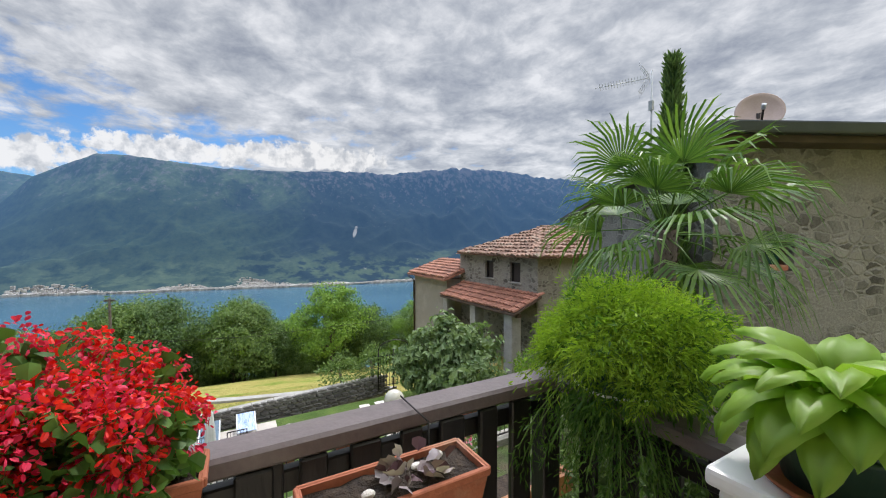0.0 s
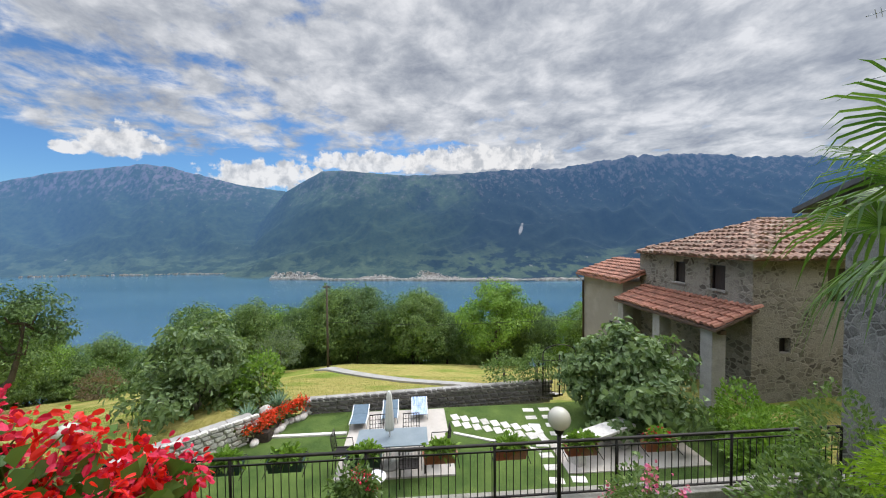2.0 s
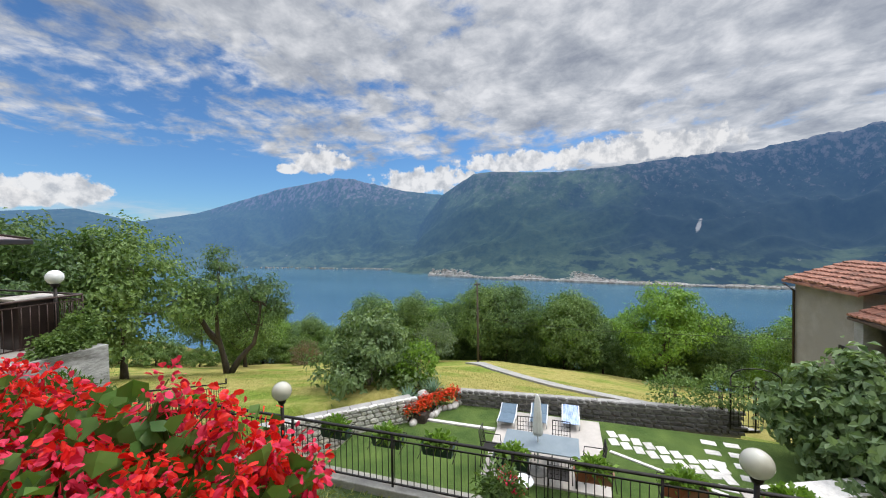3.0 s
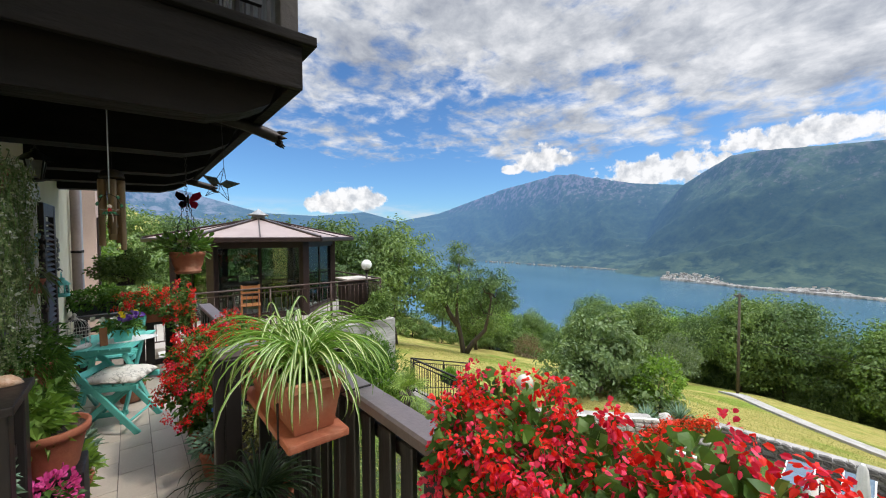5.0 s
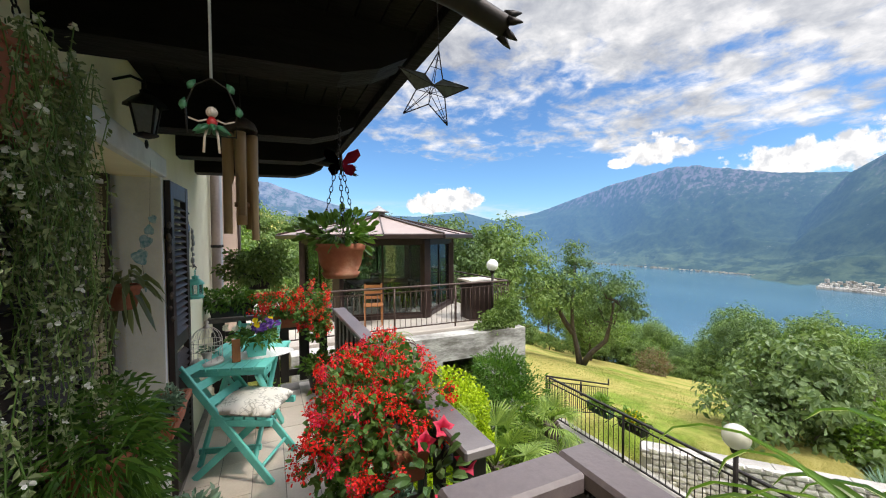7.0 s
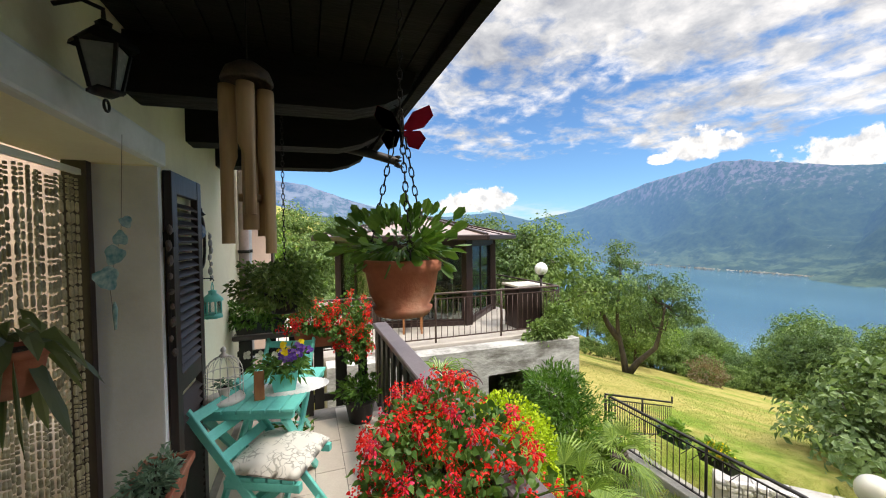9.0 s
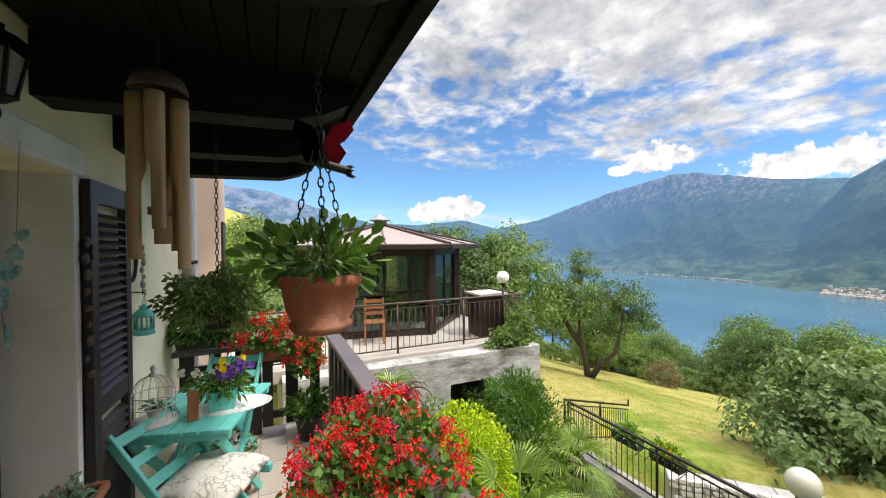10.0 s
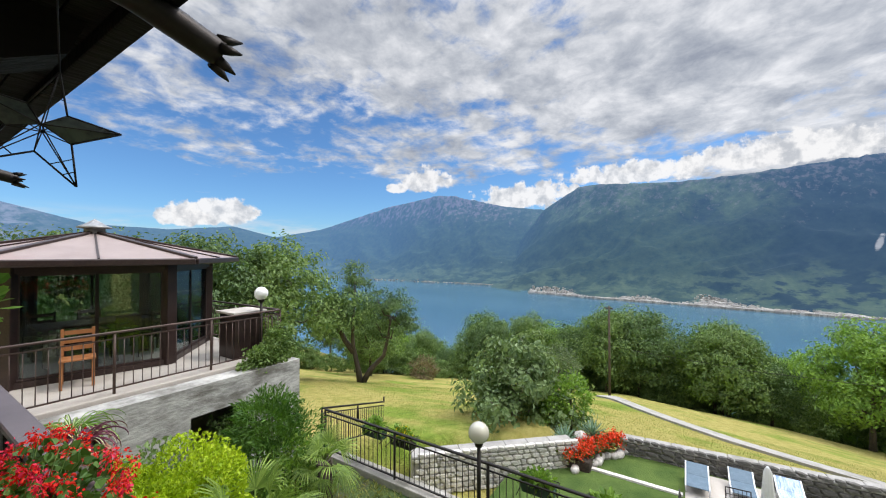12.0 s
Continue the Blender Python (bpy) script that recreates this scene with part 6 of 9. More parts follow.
def wall_lantern_turquoise():
    e = thing("hanging_lantern", "small turquoise metal lantern hanging on the wall", "lantern", (-0.44, 3.62, 1.14))
    part("base", lathe(bmesh.new(), [(0, 0), (0.055, 0), (0.055, 0.02), (0.045, 0.03), (0, 0.03)], sides=6), TURQ, e)
    for k in range(6):
        a = k * math.tau / 6
        part("upright", tube(bmesh.new(), [(0.046 * math.cos(a), 0.046 * math.sin(a), 0.03), (0.046 * math.cos(a), 0.046 * math.sin(a), 0.11)], 0.006, 5), TURQ, e)
    part("glass", lathe(bmesh.new(), [(0.04, 0.03), (0.04, 0.11)], sides=12), CLEAR, e)
    part("roof", lathe(bmesh.new(), [(0.062, 0.108), (0.058, 0.12), (0.03, 0.15), (0.022, 0.15), (0.024, 0.17), (0.0, 0.18)], sides=18), TURQ, e)
    part("handle", tube(bmesh.new(), [(0, -0.03, 0.15), (0, -0.028, 0.2), (0, 0, 0.225), (0, 0.028, 0.2), (0, 0.03, 0.15)], 0.0025, 5), TURQ, e)
    part("hook", tube(bmesh.new(), [(-0.058, 0, 0.25), (0, 0, 0.25), (0.01, 0, 0.235), (0.0, 0, 0.222)], 0.004, 5), IRON, e)


wall_lantern_turquoise()


def ring_mirror():
    e = thing("oval_wall_ornament", "oval dark wrought-iron frame with a blue ceramic drop, on the wall", "wall ornament", (-0.488, 3.6, 1.62))
    bm = bmesh.new()
    tube(bm, [(0, 0.085 * math.cos(a * math.tau / 28), 0.16 * math.sin(a * math.tau / 28)) for a in range(29)], 0.009, 7, False)
    part("frame", bm, IRON, e)
    fin = bmesh.new()
    lathe(fin, [(0, 0.05), (0.01, 0.04), (0.012, 0.02), (0.03, 0.0), (0.0, -0.01)], (0, 0, 0.165), 10)
    part("finial", fin, IRON, e)
    part("ceramic_drop", lathe(bmesh.new(), [(0, 0.05), (0.016, 0.03), (0.026, 0), (0.016, -0.03), (0, -0.045)], (0.004, 0, 0.06), 12), surface("blue_ceramic", (0.06, 0.16, 0.42), (0.45, 0.5, 0.55), 40, 0.2), e)


ring_mirror()


def shell_string(name, label, x, y, z, n, rng, mat, size=0.03, step=0.045):
    e = thing(name, label, "wall ornament", (x, y, z))
    part("cord", tube(bmesh.new(), [(0, 0, 0), (0, 0, -step * n)], 0.002, 5), IRON, e)
    for i in range(n):
        bm = bmesh.new()
        bmesh.ops.create_icosphere(bm, subdivisions=2, radius=size * rng.uniform(0.6, 1.0), matrix=Matrix.Translation((rng.uniform(0.0, 0.01), rng.uniform(-0.012, 0.012), -step * (i + 0.6))) @ Matrix.Diagonal((0.5, 1, rng.uniform(0.7, 1.2), 1)))
        for v in bm.verts:
            v.co += Vector((0.0, 1, 1)) * 0.006 * noise.noise(v.co * 60)
        part("shell", bm, mat, e)


shell_string("shell_string", "string of grey shells and small bells on the wall", -0.47, 3.72, 1.68, 7, rb, surface("grey_shell", (0.16, 0.15, 0.14), (0.42, 0.40, 0.38), 30, 0.5), 0.028)
shell_string("shell_string", "string of dark knots and cones by the door", -0.462, 2.925, 1.72, 9, rb, surface("brown_cone", (0.05, 0.035, 0.028), (0.15, 0.11, 0.09), 30, 0.8), 0.026, 0.07)


def agate_chime():
    e = thing("agate_chime", "hanging chime of green-blue agate slices in the doorway", "wind chime", Matrix.Translation((-0.435, 2.345, 1.55)) @ Matrix.Rotation(radians(-65), 4, "Z") @ Matrix.Diagonal((0.52, 0.52, 0.54, 1)))
    ag = surface("agate_slice", (0.05, 0.20, 0.22), (0.42, 0.55, 0.55), 22, 0.15, bump=0.05)
    part("cord", tube(bmesh.new(), [(0, 0.05, 0.76), (0, 0.03, 0.2), (0, -0.03, -0.1), (0, -0.01, -0.36)], 0.0015, 4), IRON, e)
    for z, r in ((0.26, 0.035), (0.165, 0.042), (0.07, 0.055), (-0.06, 0.066)):
        bm = bmesh.new()
        vs = []
        for k in range(18):
            a = k * math.tau / 18
            q = r * (1 + 0.15 * math.sin(a * 3 + z * 20) + 0.08 * math.sin(a * 5))
            vs.append(bm.verts.new((-0.003, q * 0.85 * math.cos(a) + (z - 0.08) * 0.3, z + q * math.sin(a))))
        f = bm.faces.new(vs)
        r_ = bmesh.ops.extrude_face_region(bm, geom=[f])
        bmesh.ops.translate(bm, verts=[v for v in r_["geom"] if isinstance(v, bmesh.types.BMVert)], vec=(0.006, 0, 0))
        bmesh.ops.recalc_face_normals(bm, faces=bm.faces[:])
        part("agate", bm, ag, e)
    part("agate_drop", tube(bmesh.new(), [(0, -0.01, -0.2), (0, -0.01, -0.24), (0, -0.01, -0.36)], [0.004, 0.014, 0.006], 8), ag, e)


agate_chime()


def wall_lamp():
    e = thing("wall_lantern", "black iron wall lantern with glass panes above the door", "lamp", Matrix.Translation((-0.39, 2.21, 2.03)) @ Matrix.Diagonal((0.6, 0.6, 0.6, 1)))
    for k in range(4):
        a = k * math.tau / 4 + math.pi / 4
        c, s = math.cos(a), math.sin(a)
        part("corner_bar", bar(bmesh.new(), (0.06 * c, 0.06 * s, 0.02), (0.1 * c, 0.1 * s, 0.22), 0.014), IRON, e)
        a2 = a + math.pi / 2
        c2, s2 = math.cos(a2), math.sin(a2)
        bm = bmesh.new()
        bm.faces.new([bm.verts.new(p) for p in ((0.055 * c, 0.055 * s, 0.03), (0.055 * c2, 0.055 * s2, 0.03), (0.095 * c2, 0.095 * s2, 0.215), (0.095 * c, 0.095 * s, 0.215))])
        bmesh.ops.solidify(bm, geom=bm.faces[:], thickness=0.003)
        part("pane", bm, surface("frosted_pane", (0.42, 0.44, 0.42), (0.55, 0.57, 0.54), 10, 0.25) if k == 0 else MATS["frosted_pane"], e)
    part("roof", lathe(bmesh.new(), [(0.135, 0.215), (0.13, 0.235), (0.075, 0.285), (0.03, 0.31), (0.035, 0.33), (0.0, 0.35)], sides=4), IRON, e)
    part("floor", lathe(bmesh.new(), [(0.0, -0.01), (0.05, 0.0), (0.075, 0.012), (0.075, 0.026), (0, 0.026)], sides=4), IRON, e)
    ring = bmesh.new()
    tube(ring, [(0.0, 0.026 * math.cos(t * math.tau / 14), -0.045 + 0.026 * math.sin(t * math.tau / 14)) for t in range(15)], 0.006, 6, False)
    part("ring", ring, IRON, e)
    part("bracket", tube(bmesh.new(), [(-0.18, 0, 0.38), (-0.08, 0, 0.42), (0, 0, 0.39), (0, 0, 0.345)], 0.01, 7), IRON, e)


wall_lamp()


def bamboo_chime():
    e = thing("bamboo_wind_chime", "bamboo wind chime with a coconut-shell top", "wind chime", (-0.03, 2.12, 1.62))
    part("coconut_top", lathe(bmesh.new(), [(0, 0.515), (0.03, 0.51), (0.058, 0.49), (0.07, 0.46), (0.066, 0.452), (0.05, 0.475), (0, 0.49)], sides=20), surface("coconut_shell", (0.035, 0.022, 0.015), (0.09, 0.06, 0.04), 30, 0.7, bump=0.5, fine=80), e)
    part("cord", tube(bmesh.new(), [(0, 0, 0.51), (0, 0, 0.785)], 0.002, 4), IRON, e)
    for k, (dx, dy, L) in enumerate(((-0.05, -0.01, 0.44), (-0.004, 0.045, 0.40), (0.045, 0.005, 0.47), (0.0, -0.048, 0.36), (0.035, 0.05, 0.42))):
        bm = bmesh.new()
        sides, r = 14, 0.0225
        top = 0.44
        rows = []
        cuts = [0.0, 0.03, L * 0.45, L * 0.55, L * 0.62, L * 0.75, L]
        for i, s in enumerate(cuts):
            row = []
            for q in range(sides):
                a = q * math.tau / sides
                rr_ = r * (1.06 if i == 1 else 1.0)
                keep = s <= L * 0.5 or (math.cos(a - 0.8 - k) < 0.25)
                x, y = rr_ * math.cos(a), rr_ * math.sin(a)
                if not keep:
                    lim = 0.25
                    x, y = x * 0.35, y * 0.35
                row.append(bm.verts.new((dx + x, dy + y, top - s)))
            rows.append(row)
        for r0, r1 in zip(rows, rows[1:]):
            for q in range(sides):
                f = bm.faces.new((r0[q], r1[q], r1[(q + 1) % sides], r0[(q + 1) % sides]))
                f.smooth = True
        bm.faces.new(rows[0])
        part("bamboo_tube", bm, BAMBOO, e)
    part("clapper", lathe(bmesh.new(), [(0, 0.02), (0.03, 0.02), (0.03, 0.0), (0, 0.0)], (0, 0, 0.12), 14), BAMBOOIN, e)


bamboo_chime()


def chain(pts, r=0.009, step=0.026):
    bm = bmesh.new()
    a, b = Vector(pts[0]), Vector(pts[1])
    n = int((b - a).length / step)
    ax = (b - a).normalized()
    s = ax.cross(Vector((0.2, 1, 0.1))).normalized()
    u = ax.cross(s)
    for i in range(n):
        c = a + ax * (i + 0.5) * step
        w = s if i % 2 else u
        tube(bm, [c + ax * 0.62 * step * math.cos(t * math.tau / 8) + w * r * 0.75 * math.sin(t * math.tau / 8) for t in range(9)], 0.0022, 4, False)
    return bm


def hanging_pot():
    e = thing("hanging_flowerpot", "terracotta pot with a leafy plant hanging from chains", "hanging pot", (0.362, 1.905, 1.425))
    bm = bmesh.new()
    lathe(bm, [(0, 0.01), (0.07, 0.0), (0.078, 0.012), (0.082, 0.022), (0.072, 0.026), (0.088, 0.06), (0.098, 0.115), (0.106, 0.12), (0.108, 0.148), (0.1, 0.15), (0.094, 0.135), (0, 0.13)], sides=32)
    part("pot", bm, TERRA, e)
    part("soil", lathe(bmesh.new(), [(0, 0.138), (0.095, 0.136)], sides=18), SOIL, e)
    for k in range(3):
        a = k * math.tau / 3 + 0.5
        part("chain", chain([(0.098 * math.cos(a), 0.098 * math.sin(a), 0.148), (0.012 * math.cos(a), 0.012 * math.sin(a), 0.5)]), IRON, e)
    part("chain", chain([(0, 0, 0.5), (0, 0, 0.975)]), IRON, e)
    g_ = np.random.default_rng(8)
    p, u = clumps(g_, 330, (0, 0, 0.205), (0.16, 0.16, 0.07), 0.3)
    v, f = rounded(p, u + np.array([0, 0, 0.5]), 0.044, 0.024, g_, 0.12, 0.15)
    part("leaves", (v.tolist(), [], f.tolist()), leaf("glossy_leaf", (0.045, 0.12, 0.02), (0.16, 0.28, 0.055), 0.3, 0.3), e, "oval glossy green leaves")
    st = bmesh.new()
    for k in range(9):
        a = k * 0.7
        tube(st, [(0, 0, 0.13), (0.06 * math.cos(a), 0.06 * math.sin(a), 0.17), (0.15 * math.cos(a), 0.15 * math.sin(a), 0.15 + 0.07 * math.sin(k * 2.0))], [0.004, 0.003, 0.002], 5)
    part("stems", st, STEM, e)


hanging_pot()


def butterfly():
    e = thing("butterfly_ornament", "red metal butterfly ornament hung on the pot's chain", "ornament", (0.376, 1.945, 1.935))
    redm = surface("red_enamel", (0.30, 0.008, 0.03), (0.46, 0.02, 0.06), 12, 0.3, bump=0.05)
    for s in (-1, 1):
        for nm, pts in (("wing", ((0, 0), (0.03, 0.045), (0.075, 0.06), (0.085, 0.03), (0.06, 0.0), (0.02, -0.008))), ("wing", ((0, -0.005), (0.05, -0.008), (0.065, -0.03), (0.045, -0.06), (0.018, -0.05)))):
            bm = bmesh.new()
            f = bm.faces.new([bm.verts.new((s * x * 0.9, s * x * -0.3 - 0.3 * abs(x), z)) for x, z in pts])
            bmesh.ops.solidify(bm, geom=[f], thickness=0.003)
            bmesh.ops.recalc_face_normals(bm, faces=bm.faces[:])
            part(nm, bm, redm, e)
    part("body", tube(bmesh.new(), [(0, 0, -0.05), (0, 0, 0), (0, 0, 0.035)], [0.004, 0.008, 0.006], 8), IRON, e)
    for s in (-1, 1):
        part("feeler", tube(bmesh.new(), [(0, 0, 0.03), (s * 0.012, -0.01, 0.055), (s * 0.024, -0.015, 0.06)], 0.0015, 4), IRON, e)


butterfly()


def wire_star():
    e = thing("wire_star", "open wire star lantern hanging under the balcony edge", "ornament", Matrix.Translation((0.43, 1.04, 1.95)) @ Matrix.Rotation(-0.2, 4, "Z") @ Matrix.Rotation(0.2, 4, "Y") @ Matrix.Diagonal((0.54, 0.54, 0.54, 1)))
    pts = []
    for k in range(10):
        a = math.pi / 2 + k * math.tau / 10
        r = 0.17 if k % 2 == 0 else 0.068
        pts.append(Vector((r * math.cos(a), 0, r * math.sin(a))))
    for k in range(10):
        a, b = pts[k], pts[(k + 1) % 10]
        part("wire", tube(bmesh.new(), [a, b], 0.0028, 5), IRON, e)
        for s in (-1, 1):
            part("strut", tube(bmesh.new(), [a, (0, s * 0.045, 0)], 0.0017, 4), IRON, e)
            if k % 2 == 0:
                for fr in (0.35, 0.65):
                    w0, w1 = a.lerp(pts[(k + 1) % 10], fr), a.lerp(pts[k - 1], fr)
                    if s > 0:
                        part("cross_wire", tube(bmesh.new(), [w0, w1], 0.0016, 4), IRON, e)
    facet = surface("dark_green_facet", (0.05, 0.06, 0.05), (0.13, 0.15, 0.12), 20, 0.3, bump=0)
    for k in (2, 8):
        bm = bmesh.new()
        f = bm.faces.new([bm.verts.new(p) for p in (pts[k], pts[(k + 1) % 10], (0, -0.04, 0), pts[k - 1])])
        bmesh.ops.solidify(bm, geom=[f], thickness=0.002)
        part("facet", bm, facet, e, "dark leaf-patterned facet")
    part("cord", tube(bmesh.new(), [(0, 0, 0.17), (-0.16, 0, 0.84)], 0.0025, 4), IRON, e)


wire_star()


def swing_ornament():
    e = thing("swing_ornament", "small painted figure on a wire swing with metal leaves", "ornament", Matrix.Translation((-0.008, 0.945, 1.779)) @ Matrix.Diagonal((0.47, 0.47, 0.47, 1)))
    grn = surface("green_enamel", (0.02, 0.10, 0.05), (0.04, 0.18, 0.08), 10, 0.4)
    bm = bmesh.new()
    tube(bm, [(-0.075, 0, -0.02), (-0.078, 0, 0.08), (-0.05, 0, 0.15), (0, 0, 0.18), (0.05, 0, 0.15), (0.078, 0, 0.08), (0.075, 0, -0.02), (-0.075, 0, -0.02)], 0.003, 5)
    part("hoop", bm, IRON, e)
    for x, z, a in ((-0.06, 0.15, 0.6), (0.06, 0.15, -0.6), (-0.085, 0.08, 0.2), (0.085, 0.07, -0.2)):
        b2 = bmesh.new()
        lathe(b2, [(0, 0.025), (0.012, 0.008), (0.013, -0.006), (0, -0.02)], (0, 0, 0), 8, 1.0, 0.3)
        part("metal_leaf", b2, grn, e, at=Matrix.Translation((x, 0, z)) @ Matrix.Rotation(a, 4, "Y"))
    fig = bmesh.new()
    bmesh.ops.create_uvsphere(fig, u_segments=12, v_segments=8, radius=0.019, matrix=Matrix.Translation((0, 0, 0.062)))
    marks = [(len(fig.faces), 0)]
    tube(fig, [(0, 0, 0.045), (0, 0, 0.03), (0, 0, 0.01)], [0.009, 0.017, 0.015], 10)
    marks.append((len(fig.faces), 1))
    for k in range(9):
        a = k * math.tau / 9
        o = Vector((math.cos(a), math.sin(a), 0))
        tube(fig, [o * 0.008 + Vector((0, 0, 0.012)), o * 0.036 + Vector((0, 0, 0.002)), o * 0.06 + Vector((0, 0, -0.014))], [0.004, 0.013, 0.002], 5)
    marks.append((len(fig.faces), 2))
    for s in (-1, 1):
        tube(fig, [(s * 0.014, -0.012, 0.0), (s * 0.02, -0.024, -0.03), (s * 0.024, -0.026, -0.085)], 0.0042, 6)
        tube(fig, [(s * 0.014, 0, 0.036), (s * 0.04, 0, 0.026), (s * 0.07, 0, 0.036)], 0.003, 6)
    marks.append((len(fig.faces), 0))
    fig.faces.ensure_lookup_table()
    start = 0
    for stop, slot in marks:
        for k in range(start, stop):
            fig.faces[k].material_index = slot
        start = stop
    part("figure", fig, [surface("pale_painted_wood", (0.52, 0.42, 0.36), (0.66, 0.56, 0.48), 30, 0.5), surface("red_painted_wood", (0.42, 0.012, 0.012), (0.55, 0.02, 0.02), 30, 0.4), grn], e)
    part("cord", tube(bmesh.new(), [(0, 0, 0.18), (0, 0, 1.3)], 0.005, 5), GREYPLASTIC, e)


swing_ornament()


def shutter(label, m, w, h):
    e = thing("shutter", label, "shutter", m, "door shutters")
    t = 0.035
    for y in (0.0, w - 0.07):
        part("stile", boxm(0, y, 0.02, t, y + 0.07, h, 0.004), DARKBROWN, e)
    for z, hh in ((0.02, 0.12), (h * 0.46, 0.09), (h - 0.1, 0.1)):
        part("rail", boxm(0.002, 0.07, z, t - 0.002, w - 0.07, z + hh, 0.003), DARKBROWN, e)
    z = 0.16
    while z < h - 0.12:
        if not (h * 0.44 < z < h * 0.46 + 0.09):
            part("louvre", bar(bmesh.new(), (t / 2, 0.07, z), (t / 2, w - 0.07, z), 0.042, 0.008, up=(0.65, 0, 0.75)), DARKBROWN, e)
        z += 0.042
    part("hinge", boxm(-0.012, -0.01, h * 0.82, t + 0.006, 0.02, h * 0.82 + 0.07, 0.003), IRON, e)
    part("hinge", boxm(-0.012, -0.01, h * 0.18, t + 0.006, 0.02, h * 0.18 + 0.07, 0.003), IRON, e)


DARKBROWN = surface("dark_brown_shutter", (0.022, 0.014, 0.012), (0.045, 0.028, 0.023), 4, 0.5, bump=0.15, fine=50, stretch=(1, 1, 0.2))
shutter("dark brown louvred wooden shutter folded back on the wall", Matrix.Translation((-0.488, 2.955, 0.0)) @ Matrix.Rotation(radians(-1.5), 4, "Z"), 0.46, 1.95)
shutter("dark brown louvred wooden shutter behind the trailing plant", Matrix.Translation((-0.47, 1.18, 0.0)) @ Matrix.Rotation(radians(-2), 4, "Z"), 0.52, 1.95)


def bead_curtain():
    e = thing("bead_curtain", "curtain of threaded pale wooden beads in the doorway", "curtain")
    part("rail", boxm(-0.755, 1.79, 1.9, -0.735, 2.86, 1.925, 0.003), WHITEPL, e)
    me = bpy.data.meshes.new("bead_string")
    bm = bmesh.new()
    rng = random.Random(2)
    z = -0.01
    while z > -1.86:
        h = rng.choice((0.012, 0.03, 0.045))
        lathe(bm, [(0.0, z), (0.006, z - h * 0.15), (0.0065, z - h * 0.85), (0.0, z - h)], sides=6)
        z -= h + 0.003
    bm.to_mesh(me)
    bm.free()
    me.materials.append(surface("pale_bead", (0.20, 0.17, 0.085), (0.55, 0.50, 0.36), 34, 0.5, vary=0.6))
    for i in range(52):
        piece("bead_string", me, e, Matrix.Translation((-0.745 + rng.uniform(-0.006, 0.006), 1.81 + i * 0.02, 1.9 - rng.uniform(0, 0.03))))


bead_curtain()
structure("door_frame", box(box(bmesh.new(), -0.8, 2.86, 0, -0.72, 2.9, 1.96), -0.8, 1.78, 0, -0.72, 1.82, 1.96), DARKBROWN, "dark brown door frame", "door frame")


def trailing_plant():
    e = thing("trailing_plant", "dense curtain of trailing green strands from a hanging terracotta box", "hanging plant", (0, 0, 0))
    trough(e, -0.49, 0.98, 1.8, -0.35, 1.4, 1.98)
    for y in (1.0, 1.38):
        part("chain", chain([(-0.4, y, 1.97), (-0.47, y + (0.03 if y > 1.2 else -0.1), 2.3)]), IRON, e)
    g_ = np.random.default_rng(3)
    P_, D2, F_ = [], [], []
    st = bmesh.new()
    for k in range(210):
        y, x = g_.uniform(0.92, 1.45), g_.choice([-0.36, -0.33, -0.38, -0.44]) + g_.normal() * 0.018
        if k % 6 == 0:
            y = g_.choice([0.92, 1.45]) + g_.normal() * 0.02
            x = g_.uniform(-0.47, -0.35)
        edge = 1.0 if (y < 1.08 or y > 1.25) else 0.45
        L = g_.uniform(0.35, 1.0) * edge
        top = 1.98 + g_.uniform(-0.02, 0.05)
        sway = g_.normal(size=2) * 0.007
        pts = []
        n = int(L / 0.009)
        for i in range(n):
            t = i / max(1, n - 1)
            pts.append((x + sway[0] * t * 3 + 0.008 * math.sin(i * 0.35 + k), y + sway[1] * t * 3 + 0.008 * math.cos(i * 0.3 + k), top - L * t))
        tube(st, pts[::8] + [pts[-1]], 0.0014, 3, False)
        for q in pts:
            P_.append(q)
            D2.append(g_.normal(size=3) + np.array([0.2, 0, -0.35]))
        for q in pts[::8]:
            if g_.random() < 0.3:
                F_.append(q)
    v, f = leaves(np.array(P_), np.array(D2), 0.0145, 0.0085, g_, 0.1)
    part("strands_of_leaves", (v.tolist(), [], f.tolist()), TRAIL, e)
    tagged(part("stems", st, STEM, e), kind="stuff")
    F_ = np.repeat(np.array(F_), 5, 0)
    v, f = rounded(F_, g_.normal(size=F_.shape), 0.011, 0.010, g_)
    tagged(part("small_flowers", (v.tolist(), [], f.tolist()), TRAILFL, e), kind="stuff")


trailing_plant()
e = thing("bushy_hanging_plant", "bushy feathery green plant in a wall pot beside the shutter", "potted plant", (-0.33, 1.42, 0.93))
round_pot(e, 0, 0, 0.0, 0.09, 0.14)
foliage("leaves", e, rb, [((0, 0, 0.14), (0.16, 0.2, 0.17)), ((0.0, 0.03, -0.03), (0.15, 0.17, 0.2))], 3400, 0.05, 0.007, FERNDARK, 0.2, 0.5, -0.1)
part("wall_bracket", tube(bmesh.new(), [(-0.14, 0, 0.05), (-0.095, 0, 0.05)], 0.008, 6), IRON, e)
e = thing("wall_trough", "small terracotta trough with creeping green plants at the door", "flower box", (0, 0, 0))
trough(e, -0.5, 2.35, 0.62, -0.34, 2.72, 0.75)
foliage("leaves", e, rb, [((-0.42, 2.53, 0.76), (0.09, 0.19, 0.045))], 700, 0.03, 0.014, SUCC, 0.1)
part("bracket", box(box(bmesh.new(), -0.5, 2.4, 0.6, -0.36, 2.42, 0.615), -0.5, 2.65, 0.6, -0.36, 2.67, 0.615), IRON, e)
